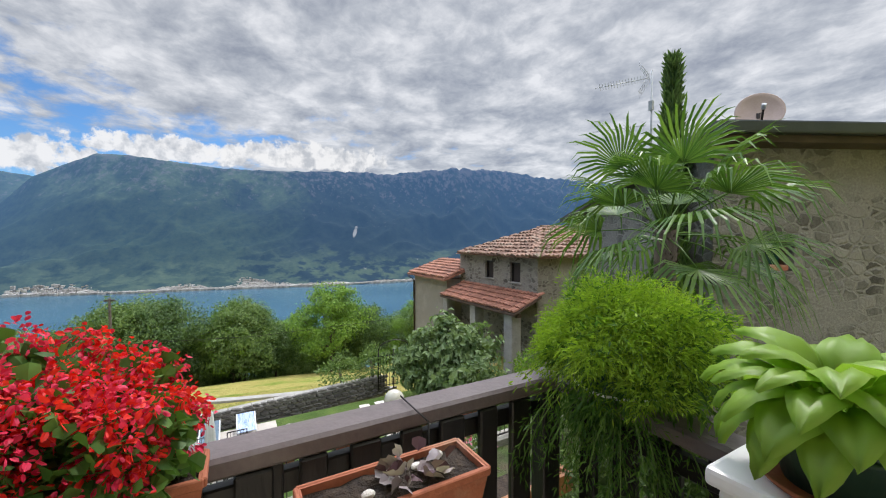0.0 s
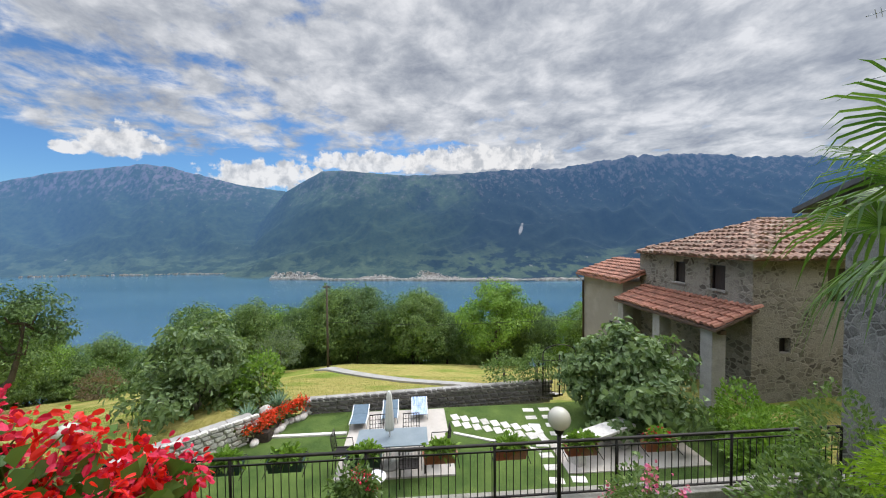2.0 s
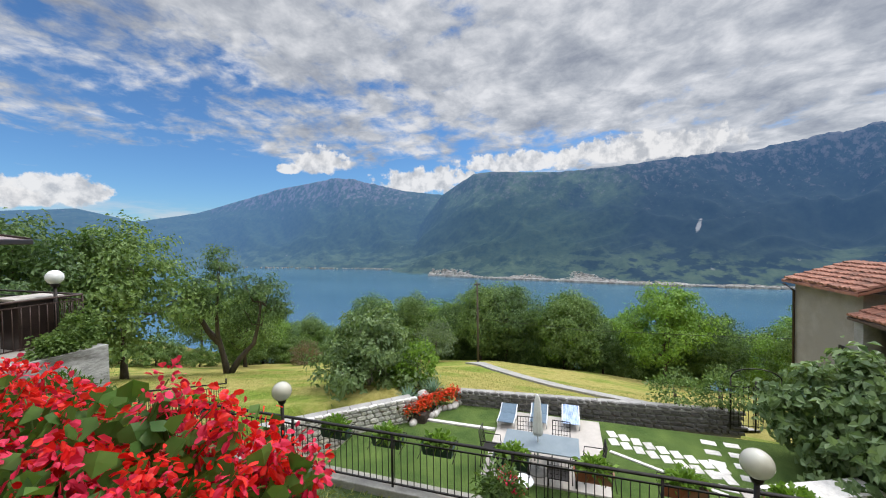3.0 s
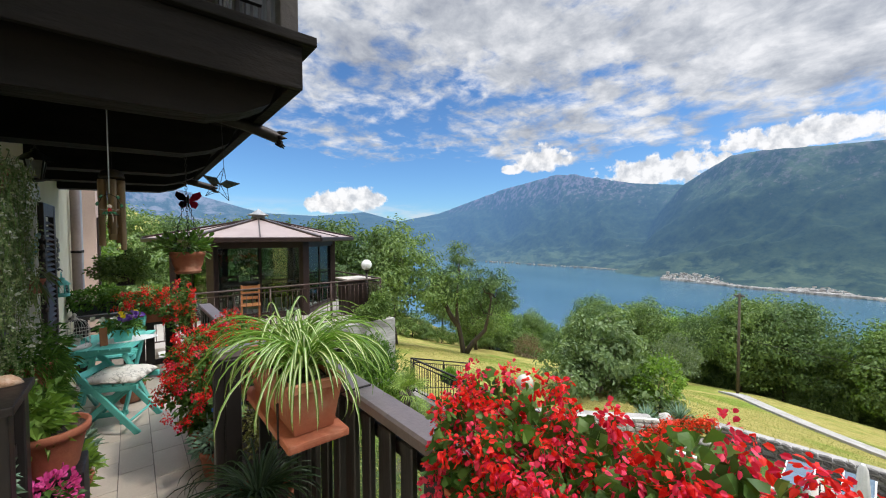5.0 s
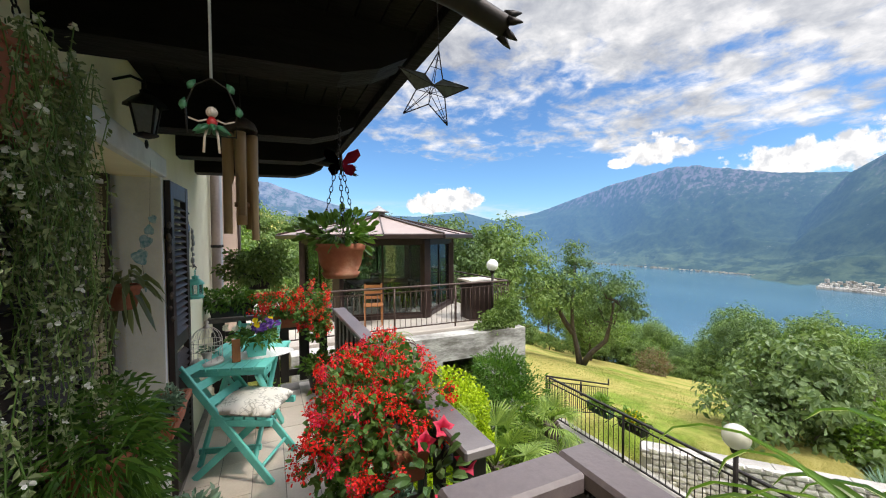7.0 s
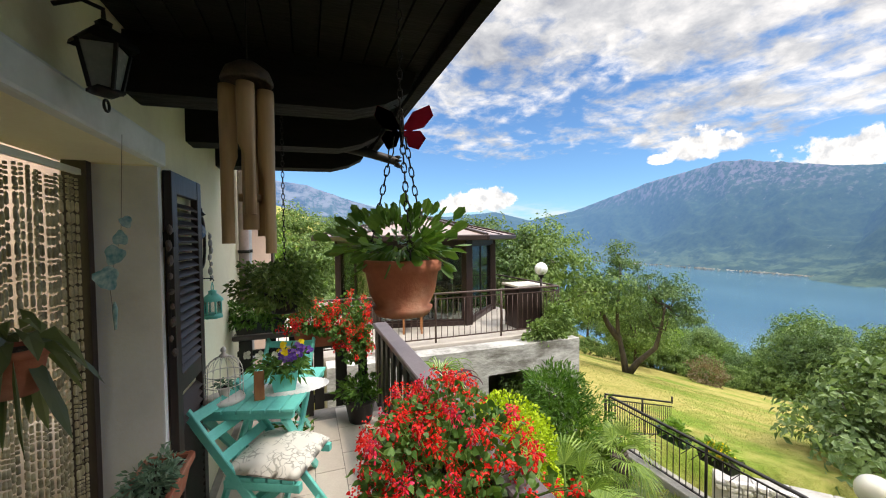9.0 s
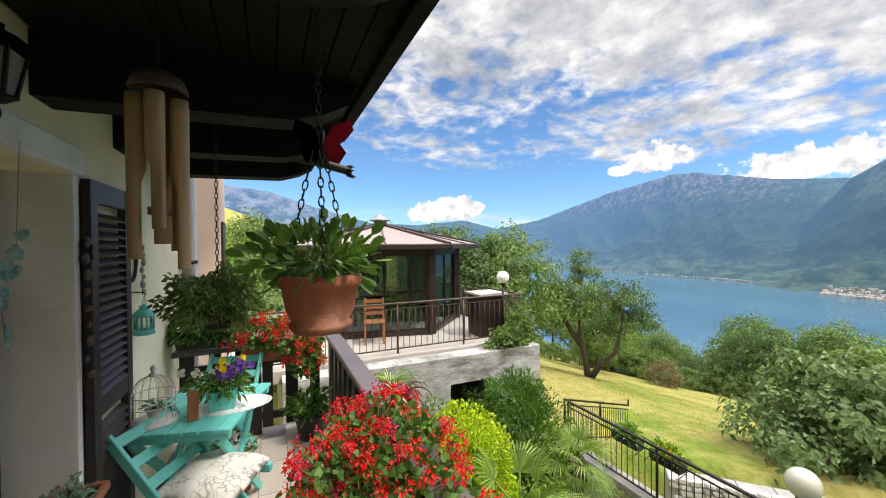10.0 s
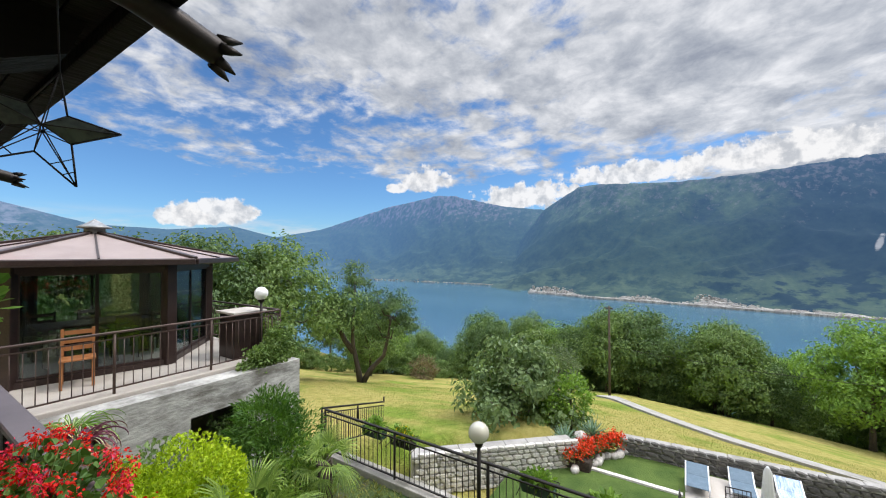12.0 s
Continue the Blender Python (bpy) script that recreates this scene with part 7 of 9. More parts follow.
e = thing("orchid_pot", "small pot with dark strappy leaves hung by the doorway", "potted plant", (-0.36, 1.76, 1.37))
round_pot(e, 0, 0, 0, 0.05, 0.08)
g8 = np.random.default_rng(18)
pp, uu = clumps(g8, 34, (0, 0, 0.09), (0.06, 0.06, 0.04), 0.2)
v, f = rounded(pp, uu + np.array([0, 0, 0.2]), 0.085, 0.03, g8, 0.1, 1.1)
part("leaves", (v.tolist(), [], f.tolist()), leaf("dark_orchid_leaf", (0.08, 0.10, 0.05), (0.20, 0.23, 0.10), 0.4), e)
part("wall_hook", tube(bmesh.new(), [(-0.1, 0, 0.03), (-0.045, 0, 0.03)], 0.006, 5), IRON, e)

# flower boxes along the railings
e = thing("geranium_box", "terracotta box of bright red geraniums on the lake-side railing", "flower box")
at_south(e)
trough(e, 0.9, -1.25, 0.66, 1.08, -0.05, 0.83)
part("bracket", box(box(bmesh.new(), 0.9, -1.1, 0.64, 1.12, -1.08, 0.658), 0.9, -0.5, 0.64, 1.12, -0.48, 0.658), IRON, e)
geranium_mass(e, rb, [((0.98, -1.08, 0.96), (0.19, 0.14, 0.16)), ((1.0, -0.93, 1.01), (0.21, 0.15, 0.18)), ((0.95, -0.79, 1.03), (0.2, 0.13, 0.2)), ((0.86, -0.92, 0.96), (0.15, 0.2, 0.18)), ((0.97, -0.55, 1.0), (0.19, 0.18, 0.17)), ((1.0, -0.35, 1.0), (0.18, 0.17, 0.19)), ((1.02, -0.12, 0.98), (0.18, 0.16, 0.19))], 3600, 440, 0.044, 0.019, pinks=0.48)
e = thing("geranium_box", "terracotta box of cascading red geraniums inside the railing", "flower box")
trough(e, 0.55, 1.72, 0.52, 0.71, 2.5, 0.68)
part("bracket", box(box(bmesh.new(), 0.6, 1.8, 0.5, 0.8, 1.82, 0.518), 0.6, 2.4, 0.5, 0.8, 2.42, 0.518), IRON, e)
geranium_mass(e, rb, [((0.60, 1.92, 0.74), (0.27, 0.26, 0.2)), ((0.62, 2.25, 0.78), (0.29, 0.28, 0.2)), ((0.66, 2.55, 0.74), (0.24, 0.24, 0.18)), ((0.42, 2.1, 0.55), (0.2, 0.3, 0.2))], 3000, 420, 0.036, 0.0125, pinks=0.2)
e = thing("geranium_box", "terracotta box of red geraniums on the north railing", "flower box")
trough(e, 0.0, 4.42, 0.66, 0.6, 4.56, 0.82)
geranium_mass(e, rb, [((0.15, 4.45, 0.92), (0.22, 0.2, 0.13)), ((0.42, 4.4, 0.9), (0.24, 0.22, 0.17)), ((0.52, 4.3, 0.72), (0.13, 0.14, 0.22))], 1600, 190, 0.036, 0.013, pinks=0.1)


def spider_plant(label, x, y, z, n, L, rng, box_=None):
    e = thing("spider_plant", label, "potted plant")
    if box_:
        trough(e, *box_)
        x0, y0, z0, x1, y1, z1 = box_
        tr = bmesh.new()
        box(tr, x0 - 0.01, y0 - 0.02, z0 - 0.03, x1 + 0.01, y1 + 0.02, z0 - 0.004, 0, 0.008)
        part("drip_tray", tr, TERRA, e)
        ib = bmesh.new()
        for yy in (y0 + 0.06, y1 - 0.06):
            tube(ib, [(x0 - 0.014, yy, z1 - 0.06), (x0 - 0.014, yy, z0 - 0.034), (x1 + 0.012, yy, z0 - 0.036), (x1 + 0.012, yy, 1.147), (0.7, yy, 1.147)], 0.004, 5, False)
        part("iron_holder", ib, IRON, e)
    bm = straps(rng, (x, y, z), n, L, 0.013, 1.0, up0=3.2)
    part("leaves", bm, [STRIPEG, STRIPEW], e, "arching green and cream striped leaves")
    return e


sp = spider_plant("spider plant with striped arching leaves in a terracotta railing box", 0.49, 0.0, 1.25, 150, 0.37, rb, (0.40, -0.13, 1.07, 0.57, 0.40, 1.23))
bm = straps(rb, (0.5, 0.22, 1.25), 90, 0.36, 0.012, 1.2, up0=3.5)
part("leaves", bm, [STRIPEG, STRIPEW], sp)
e = thing("strap_leaf_plant", "dark strap-leaved plants in a terracotta pot on a wooden block", "potted plant", (0.44, 0.42, 0.0))
part("block", boxm(-0.13, -0.13, 0.0, 0.13, 0.13, 0.4, 0.008), DARKWOOD, e)
round_pot(e, 0, 0, 0.401, 0.13, 0.2)
part("leaves", straps(rb, (0, 0, 0.6), 130, 0.42, 0.011, 1.5), [leaf("dark_strap", (0.02, 0.045, 0.02), (0.06, 0.10, 0.04), 0.4), leaf("dark_strap_mid", (0.03, 0.06, 0.03), (0.08, 0.13, 0.06), 0.4)], e)
e = thing("strap_leaf_plant", "light narrow-leaved plant in a pot by the railing", "potted plant", (0.53, 0.02, 0.0))
round_pot(e, 0, 0, 0, 0.12, 0.24)
part("leaves", straps(rb, (0, 0, 0.22), 70, 0.62, 0.012, 1.9), [STRIPEG, STRIPEW], e)
e = thing("blue_pot", "bright blue plastic planter beside the railing end", "flower pot", (0.5, 1.42, 0.0))
bm = bmesh.new()
lathe(bm, [(0, 0.42), (0.05, 0.42), (0.055, 0.43), (0.078, 0.6), (0.085, 0.6), (0.085, 0.62), (0.075, 0.62), (0.07, 0.57), (0, 0.56)], sides=4)
part("planter", bm, BLUEPL, e)
part("stand", box(bmesh.new(), -0.07, -0.07, 0.0, 0.07, 0.07, 0.42, 0, 0.01), DARKWOOD, e)
part("soil", lathe(bmesh.new(), [(0, 0.575), (0.068, 0.57)], sides=4), SOIL, e)

# pots along the foot of the railing and by the wall
for x, y, r, h, mat, n, sz, lab in (
        (0.5, 1.8, 0.12, 0.2, SUCC, 260, 0.06, "terracotta pot with grey-green succulents on the tiles"),
        (0.48, 2.15, 0.12, 0.22, FERNDARK, 500, 0.05, "terracotta pot with a small green shrub on the tiles"),
        (0.55, 2.75, 0.11, 0.2, SUCC, 240, 0.05, "terracotta pot with succulents under the geraniums"),
        (-0.28, 2.35, 0.11, 0.16, SUCC, 220, 0.07, "terracotta pot with blue-green succulents by the wall"),
        (-0.3, 1.95, 0.14, 0.2, FOLIAGE_LIGHT, 420, 0.07, "terracotta pot with light green leaves by the wall"),
        (0.02, 3.75, 0.12, 0.18, FERNDARK, 120, 0.05, "terracotta pot under the turquoise table"),
        (0.55, 4.3, 0.14, 0.22, FERNDARK, 520, 0.06, "dark planter with grey-green herbs in the balcony corner")):
    e = thing("potted_plant", lab, "potted plant", (x, y, 0.0), "pots on the balcony floor")
    round_pot(e, 0, 0, 0, r, h, TERRA if "dark planter" not in lab else DARKWOOD)
    foliage("leaves", e, rb, [((0, 0, h + 0.06), (r * 1.25, r * 1.25, 0.12))], n, sz, sz * 0.42, mat, 0.15, 0.2, 0.4)
e = thing("floor_trough", "long terracotta trough under the geranium box", "flower box")
trough(e, 0.56, 1.6, 0.0, 0.74, 2.4, 0.18)
foliage("leaves", e, rb, [((0.64, 2.0, 0.22), (0.12, 0.4, 0.1))], 900, 0.05, 0.02, SUCC, 0.15)

e = thing("mandevilla", "glossy-leaved mandevilla with pink trumpet flowers in a dark planter", "potted plant", (0.62, 1.52, 0.0))
part("planter", boxm(-0.08, -0.11, 0.185, 0.08, 0.11, 0.55, 0.008), DARKWOOD, e)
part("planter_foot", boxm(-0.06, -0.09, 0.0, 0.06, 0.09, 0.184), DARKWOOD, e)
gm = np.random.default_rng(23)
pp, uu = clumps(gm, 70, (0.01, 0.02, 0.68), (0.12, 0.14, 0.14), 0.2)
v, f = rounded(pp, uu + np.array([0, 0, 0.5]), 0.085, 0.038, gm, 0.12, 0.4)
part("leaves", (v.tolist(), [], f.tolist()), leaf("glossy_oval_leaf", (0.05, 0.11, 0.03), (0.15, 0.24, 0.08), 0.3, 0.25), e)
for fx, fy, fz in ((0.1, 0.1, 0.80), (0.13, -0.04, 0.72), (0.03, 0.13, 0.74), (0.02, -0.1, 0.64)):
    b = bmesh.new()
    lathe(b, [(0.004, -0.05), (0.006, -0.02), (0.012, 0.0), (0.03, 0.018), (0.04, 0.016)], (0, 0, 0), 15)
    for vv in b.verts:
        a = math.atan2(vv.co.y, vv.co.x)
        if vv.co.z > 0.01:
            vv.co += Vector((vv.co.x, vv.co.y, 0)) * 0.3 * math.cos(a * 5)
    part("trumpet_flower", b, MATS["crimson_petal"], e, at=Matrix.Translation((fx, fy, fz)) @ Matrix.Rotation(0.9, 4, "X"))
e = thing("small_leaved_shrub", "small-leaved brownish green shrub in a wooden box by the railing gap", "shrub", (0.66, 1.12, 0.0))
part("planter", boxm(-0.14, -0.16, 0.0, 0.14, 0.16, 0.42, 0.008), DARKWOOD, e)
foliage("leaves", e, rb, [((0, 0, 0.55), (0.17, 0.2, 0.15)), ((0.06, 0.05, 0.62), (0.13, 0.14, 0.12))], 3200, 0.022, 0.012, leaf("bronze_leaf", (0.07, 0.075, 0.025), (0.20, 0.19, 0.06)), 0.15, 0.2, 0.3)
# bushy plants at the north end of the wall
e = thing("hanging_bush", "round bushy dark-leaved plant in a basket hung from a chain", "hanging plant", (0.02, 2.87, 1.28))
round_pot(e, 0, 0, 0.0, 0.09, 0.10, DARKWOOD)
foliage("leaves", e, rb, [((0, 0, 0.14), (0.19, 0.19, 0.125))], 3800, 0.026, 0.015, FOLIAGE, 0.3, 0.3)
part("chain", chain([(0, 0, 0.1), (0, 0, 1.13)]), IRON, e)
e = thing("rail_planter", "box with a low bushy green plant on the north railing", "flower box")
trough(e, -0.47, 4.45, 0.82, -0.06, 4.62, 0.95, DARKWOOD)
foliage("leaves", e, rb, [((-0.28, 4.53, 1.0), (0.25, 0.2, 0.13))], 1800, 0.04, 0.022, FERNDARK, 0.3)


def plant_shelf():
    e = thing("plant_shelf", "dark wooden plant stand by the wall with open sides", "plant stand")
    for x, y in ((-0.44, 0.47), (-0.27, 0.47), (-0.44, 0.69), (-0.27, 0.69)):
        part("leg", boxm(x - 0.035, y - 0.035, 0, x + 0.035, y + 0.035, 1.14, 0.005), DARKWOOD, e)
    part("top_board", boxm(-0.49, 0.42, 1.142, -0.22, 0.74, 1.17, 0.005), DARKWOOD, e)
    part("low_board", boxm(-0.485, 0.43, 0.68, -0.225, 0.73, 0.71, 0.005), DARKWOOD, e)
    part("side_rail", boxm(-0.285, 0.506, 0.92, -0.255, 0.654, 0.97, 0.004), DARKWOOD, e)
    part("side_rail", boxm(-0.404, 0.455, 0.92, -0.306, 0.485, 0.97, 0.004), DARKWOOD, e)


plant_shelf()
e = thing("potted_plant", "terracotta pot on the plant stand's lower board", "potted plant", (-0.35, 0.58, 0.711))
round_pot(e, 0, 0, 0, 0.075, 0.12)
foliage("leaves", e, rb, [((0, 0, 0.16), (0.1, 0.1, 0.07))], 260, 0.05, 0.025, SUCC, 0.1)
e = thing("potted_plant", "feathery grey-green plant on the plant stand", "potted plant", (-0.41, 0.5, 1.171))
round_pot(e, 0, 0, 0, 0.05, 0.06)
foliage("leaves", e, rb, [((0, 0, 0.09), (0.11, 0.12, 0.07)), ((-0.02, 0.1, 0.04), (0.07, 0.07, 0.07))], 1300, 0.04, 0.006, SUCC, 0.1, 0.3)
tagged(part("sea_shell", lathe(bmesh.new(), [(0, 0.035), (0.015, 0.032), (0.035, 0.016), (0.044, 0.0), (0.0, 0.0)], (-0.28, 0.68, 1.171), 12, 1.0, 0.7), surface("orange_shell", (0.45, 0.24, 0.13), (0.62, 0.45, 0.32), 30, 0.4, bump=0.4, fine=60)), "orange-brown sea shell on the plant stand", "shell")
e = thing("terracotta_bowl", "wide terracotta bowl with trailing plants on a dark wooden stool", "flower pot", (-0.22, 0.95, 0.0))
part("stool", boxm(-0.11, -0.11, 0.0, 0.11, 0.11, 0.72, 0.006), DARKWOOD, e)
round_pot(e, 0, 0, 0.721, 0.125, 0.18)
foliage("leaves", e, rb, [((-0.05, -0.02, 0.96), (0.13, 0.12, 0.12))], 520, 0.055, 0.028, FOLIAGE_LIGHT, 0.1)
e = thing("pink_flower_pot", "pot of bright pink flowers on the balcony floor", "flower pot", (-0.19, 0.78, 0.5))
part("block", boxm(-0.06, -0.06, -0.5, 0.06, 0.06, -0.001, 0.006), DARKWOOD, e)
round_pot(e, 0, 0, 0, 0.065, 0.12)
g9 = np.random.default_rng(77)
pp, uu = clumps(g9, 260, (0, 0, 0.2), (0.08, 0.08, 0.07), 0.5)
v, f = rounded(pp, uu, 0.02, 0.02, g9)
part("blossoms", (v.tolist(), [], f.tolist()), leaf("magenta_petal", (0.6, 0.04, 0.25), (0.8, 0.12, 0.4)), e)
foliage("leaves", e, rb, [((0, 0, 0.16), (0.07, 0.07, 0.05))], 200, 0.035, 0.018, GERLEAF)

# south end: box with broad-leaved plant, fern, heuchera trough
e = thing("white_cabinet", "white enamelled appliance cabinet at the balcony's south end", "cabinet")
part("body", boxm(-0.26, -2.255, 0.02, 0.1, -2.07, 1.165, 0.008), WHITEPAINT, e)
part("top", boxm(-0.266, -2.258, 1.167, 0.116, -2.06, 1.196, 0.008), WHITEPAINT, e)
part("plinth", boxm(-0.25, -2.25, 0.0, 0.09, -2.08, 0.02), DARKWOOD, e)
e = thing("broad_leaf_plant", "large broad-leaved light green plant in a pot on the cabinet", "potted plant", (-0.06, -2.66, 0.892))
at_south(e)
bm = bmesh.new()
lathe(bm, [(0, 0), (0.1, 0), (0.135, 0.13), (0.14, 0.13), (0.14, 0.145), (0.12, 0.145), (0.115, 0.12), (0, 0.12)], sides=28)
part("pot", bm, GREENPLASTIC, e)
part("saucer", lathe(bmesh.new(), [(0, 0.001), (0.14, 0.001), (0.165, 0.025), (0.155, 0.025), (0.135, 0.012), (0, 0.012)], sides=28), TERRA, e)


def broad_leaf(bm, base, out, L, w, rng):
    """A heart-shaped leaf with sunken veins, curving over."""
    out = Vector(out).normalized()
    side = out.cross(Vector((0, 0, 1)))
    if side.length < 0.05:
        side = Vector((1, 0, 0))
    side.normalize()
    ang = math.asin(max(-1, min(1, out.z)))
    flat_ = Vector((out.x, out.y, 0)).normalized()
    pos = Vector(base)
    rows = []
    n = 9
    roll = rng.uniform(-0.35, 0.35)
    for i in range(n + 1):
        f = i / n
        ww = w * (math.sin(math.pi * min(1.0, f * 0.93 + 0.07)) ** 0.7) * (1.12 - 0.45 * f) if i < n else 0.002
        fw = flat_ * math.cos(ang) + Vector((0, 0, math.sin(ang)))
        nr = flat_ * -math.sin(ang) + Vector((0, 0, math.cos(ang)))
        sd = side * math.cos(roll) + nr * math.sin(roll)
        nr2 = nr * math.cos(roll) - side * math.sin(roll)
        row = []
        for q in (-1.0, -0.72, -0.36, 0.0, 0.36, 0.72, 1.0):
            vein = 0.05 * w * (1 if abs(abs(q) - 0.5) < 0.2 else 0) - (0.08 * w if q == 0 else 0)
            row.append(bm.verts.new(pos + sd * ww * 0.5 * q + nr2 * (vein + 0.1 * w * (1 - q * q) + 0.02 * w * math.sin(i * 2.2 + q * 5)) - fw * ww * 0.12 * abs(q)))
        rows.append(row)
        pos = pos + fw * L / n
        ang -= 0.19
    for r0, r1 in zip(rows, rows[1:]):
        for k in range(6):
            f_ = bm.faces.new((r0[k], r0[k + 1], r1[k + 1], r1[k]))
            f_.smooth = True


rh = random.Random(61)
for i in range(46):
    a = i * 2.399
    f = i / 46
    el = 1.1 - 1.35 * f
    o = Vector((math.cos(a) * math.cos(el), math.sin(a) * math.cos(el), math.sin(el)))
    bm = bmesh.new()
    b = Vector((0, 0, 0.14)) + Vector((o.x * 0.11, o.y * 0.11, 0.10 * (1 - f) + 0.05))
    tube(bm, [(0, 0, 0.12), b], [0.005, 0.004], 5)
    broad_leaf(bm, b, o, rh.uniform(0.17, 0.23), rh.uniform(0.115, 0.15), rh)
    part("leaf", bm, HOSTA, e)

e = thing("asparagus_fern", "big feathery lime-green asparagus fern spilling over the railing corner", "potted plant")
at_south(e)
bm = bmesh.new()
tube(bm, [(0.72, -2.9, 0.82), (0.72, -2.9, 0.83), (0.72, -2.9, 1.0)], [0.12, 0.13, 0.17], 20)
part("pot", bm, GREENPLASTIC, e)
bm = bmesh.new()
tube(bm, [(0.72 + 0.2 * math.cos(k * math.tau / 20), -2.9 + 0.2 * math.sin(k * math.tau / 20), 0.86) for k in range(21)], 0.006, 6, False)
part("holder_ring", bm, WHITEPAINT, e)


def fern_sprays(rng, c, n, rmax, lo, hi):
    """Arching sprays of needle leaves."""
    g_ = np.random.default_rng(rng.randrange(10 ** 6))
    P_, D2 = [], []
    st = bmesh.new()
    for k in range(n):
        a = g_.uniform(0, math.tau)
        el = g_.uniform(lo, hi)
        L = rmax * g_.uniform(0.6, 1.15)
        d_ = np.array([math.cos(a) * math.cos(el), math.sin(a) * math.cos(el) * 0.8, math.sin(el)])
        p = np.array(c, float) + np.array([g_.normal() * 0.07, g_.normal() * 0.05, 0])
        pts = []
        m = 14
        for i in range(m):
            pts.append(tuple(p))
            p = p + d_ * L / m
            d_ = d_ + np.array([0, 0, -0.13])
            d_ /= np.linalg.norm(d_)
            if i > 1:
                t_ = 0.09 * (1 - i / m) + 0.03
                for _ in range(9):
                    off = g_.normal(size=3) * t_ * 0.45
                    P_.append(p + off)
                    D2.append(off / t_ + d_ * 0.8 + g_.normal(size=3) * 0.3)
        tube(st, pts[::3] + [pts[-1]], [0.003] * len(pts[::3]) + [0.001], 4, False)
    return np.array(P_), np.array(D2), st, g_


puffs_ = []
for k in range(26):
    a, el = k * 2.399, 0.12 + 1.35 * (k / 26)
    q = 0.36 * rb.uniform(0.8, 1.08)
    puffs_.append(((0.72 + q * 1.1 * math.cos(a) * math.cos(el), -2.92 + q * 0.95 * math.sin(a) * math.cos(el), 0.92 + q * 0.95 * math.sin(el)), (0.15, 0.15, 0.11)))
# sunlit top and shaded inside and underside put into the fronds' two greens
foliage("upper_fronds", e, rb, puffs_, 46000, 0.025, 0.0048, LIME, 0.15, 0.35, 0.25, "lime-green upper fronds, sunlight put into the colour")
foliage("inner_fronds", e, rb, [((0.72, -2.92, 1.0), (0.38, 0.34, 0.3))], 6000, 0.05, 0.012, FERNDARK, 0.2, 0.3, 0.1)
P_, D2, st, g_ = fern_sprays(rb, (0.72, -2.92, 0.95), 45, 0.44, 0.3, 1.3)
v, f = leaves(P_, D2, 0.03, 0.0065, g_, 0.1)
part("loose_spray", (v.tolist(), [], f.tolist()), LIME, e)
tagged(part("stems", st, STEM, e), kind="stuff")
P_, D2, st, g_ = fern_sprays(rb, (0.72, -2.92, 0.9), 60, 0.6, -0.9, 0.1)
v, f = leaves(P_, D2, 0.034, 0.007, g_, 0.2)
part("lower_fronds", (v.tolist(), [], f.tolist()), FERNDARK, e, "darker green hanging fronds, shade put into the colour")
tagged(part("stems", st, STEM, e), kind="stuff")
e = thing("climbing_shrub", "dark green leafy shrub growing behind the south railing", "shrub")
foliage("leaves", e, rb, [((0.42, -2.42, 0.86), (0.3, 0.1, 0.24)), ((0.2, -2.45, 0.7), (0.3, 0.1, 0.26)), ((0.4, -2.46, 0.3), (0.34, 0.12, 0.4))], 4200, 0.045, 0.014, FOLIAGE_DARK, 0.2)
tb = bmesh.new()
for k in range(7):
    tube(tb, [(0.15 + k * 0.06, -2.52, -2.3), (0.18 + k * 0.06, -2.48, -0.5), (0.2 + k * 0.05, -2.44, 0.8)], [0.012, 0.01, 0.004], 5)
part("stems", tb, BARK, e)

e = thing("heuchera_trough", "terracotta trough hung inside the railing with pale purple leaves", "flower box")
at_south(e)
trough(e, 0.68, -2.12, 0.56, 0.9, -1.5, 0.72)
part("iron_holder", tube(bmesh.new(), [(0.67, -2.0, 0.6), (0.67, -2.0, 0.552), (0.92, -2.0, 0.552), (0.92, -2.0, 0.81), (1.2, -2.0, 0.81)], 0.004, 5, False), IRON, e)
gh = np.random.default_rng(31)
pp, uu = clumps(gh, 34, (0.79, -1.86, 0.73), (0.08, 0.12, 0.035), 0.1)
v, f = rounded(pp, uu + np.array([0, 0, 0.8]), 0.055, 0.06, gh, 0.15, 0.2)
part("leaves", (v.tolist(), [], f.tolist()), leaf("purple_grey_leaf", (0.10, 0.05, 0.06), (0.52, 0.46, 0.47), 0.5, 0.2, 0.9), e)
for k in range(5):
    bm = bmesh.new()
    bmesh.ops.create_icosphere(bm, subdivisions=2, radius=0.018, matrix=Matrix.Translation((0.73 + 0.03 * k, -1.6 - 0.1 * k, 0.715)) @ Matrix.Diagonal((1, 1.3, 0.7, 1)))
    part("pebble", bm, PALESTONE, e)

# ---- palms, cypress, aerials by the neighbouring house ----
rp = random.Random(17)
fan_palm("tall fan palm with a fibrous trunk before the stone house", 2.88, -6.78, -2.5, 4.2, 1.0, 24, rp, 1.0)
fan_palm("small fan palm in the bed under the balcony", 2.35, 3.75, -2.32, 1.35, 0.45, 14, rp, 0.45, leaf("pale_palm_leaf", (0.12, 0.20, 0.035), (0.30, 0.40, 0.09), 0.4, 0.35), 0.07)
fan_palm("young fan palm with a stout trunk beside the fence", 4.2, 4.95, -2.32, 0.9, 0.38, 14, rp, 0.25, MATS["pale_palm_leaf"], 0.1)


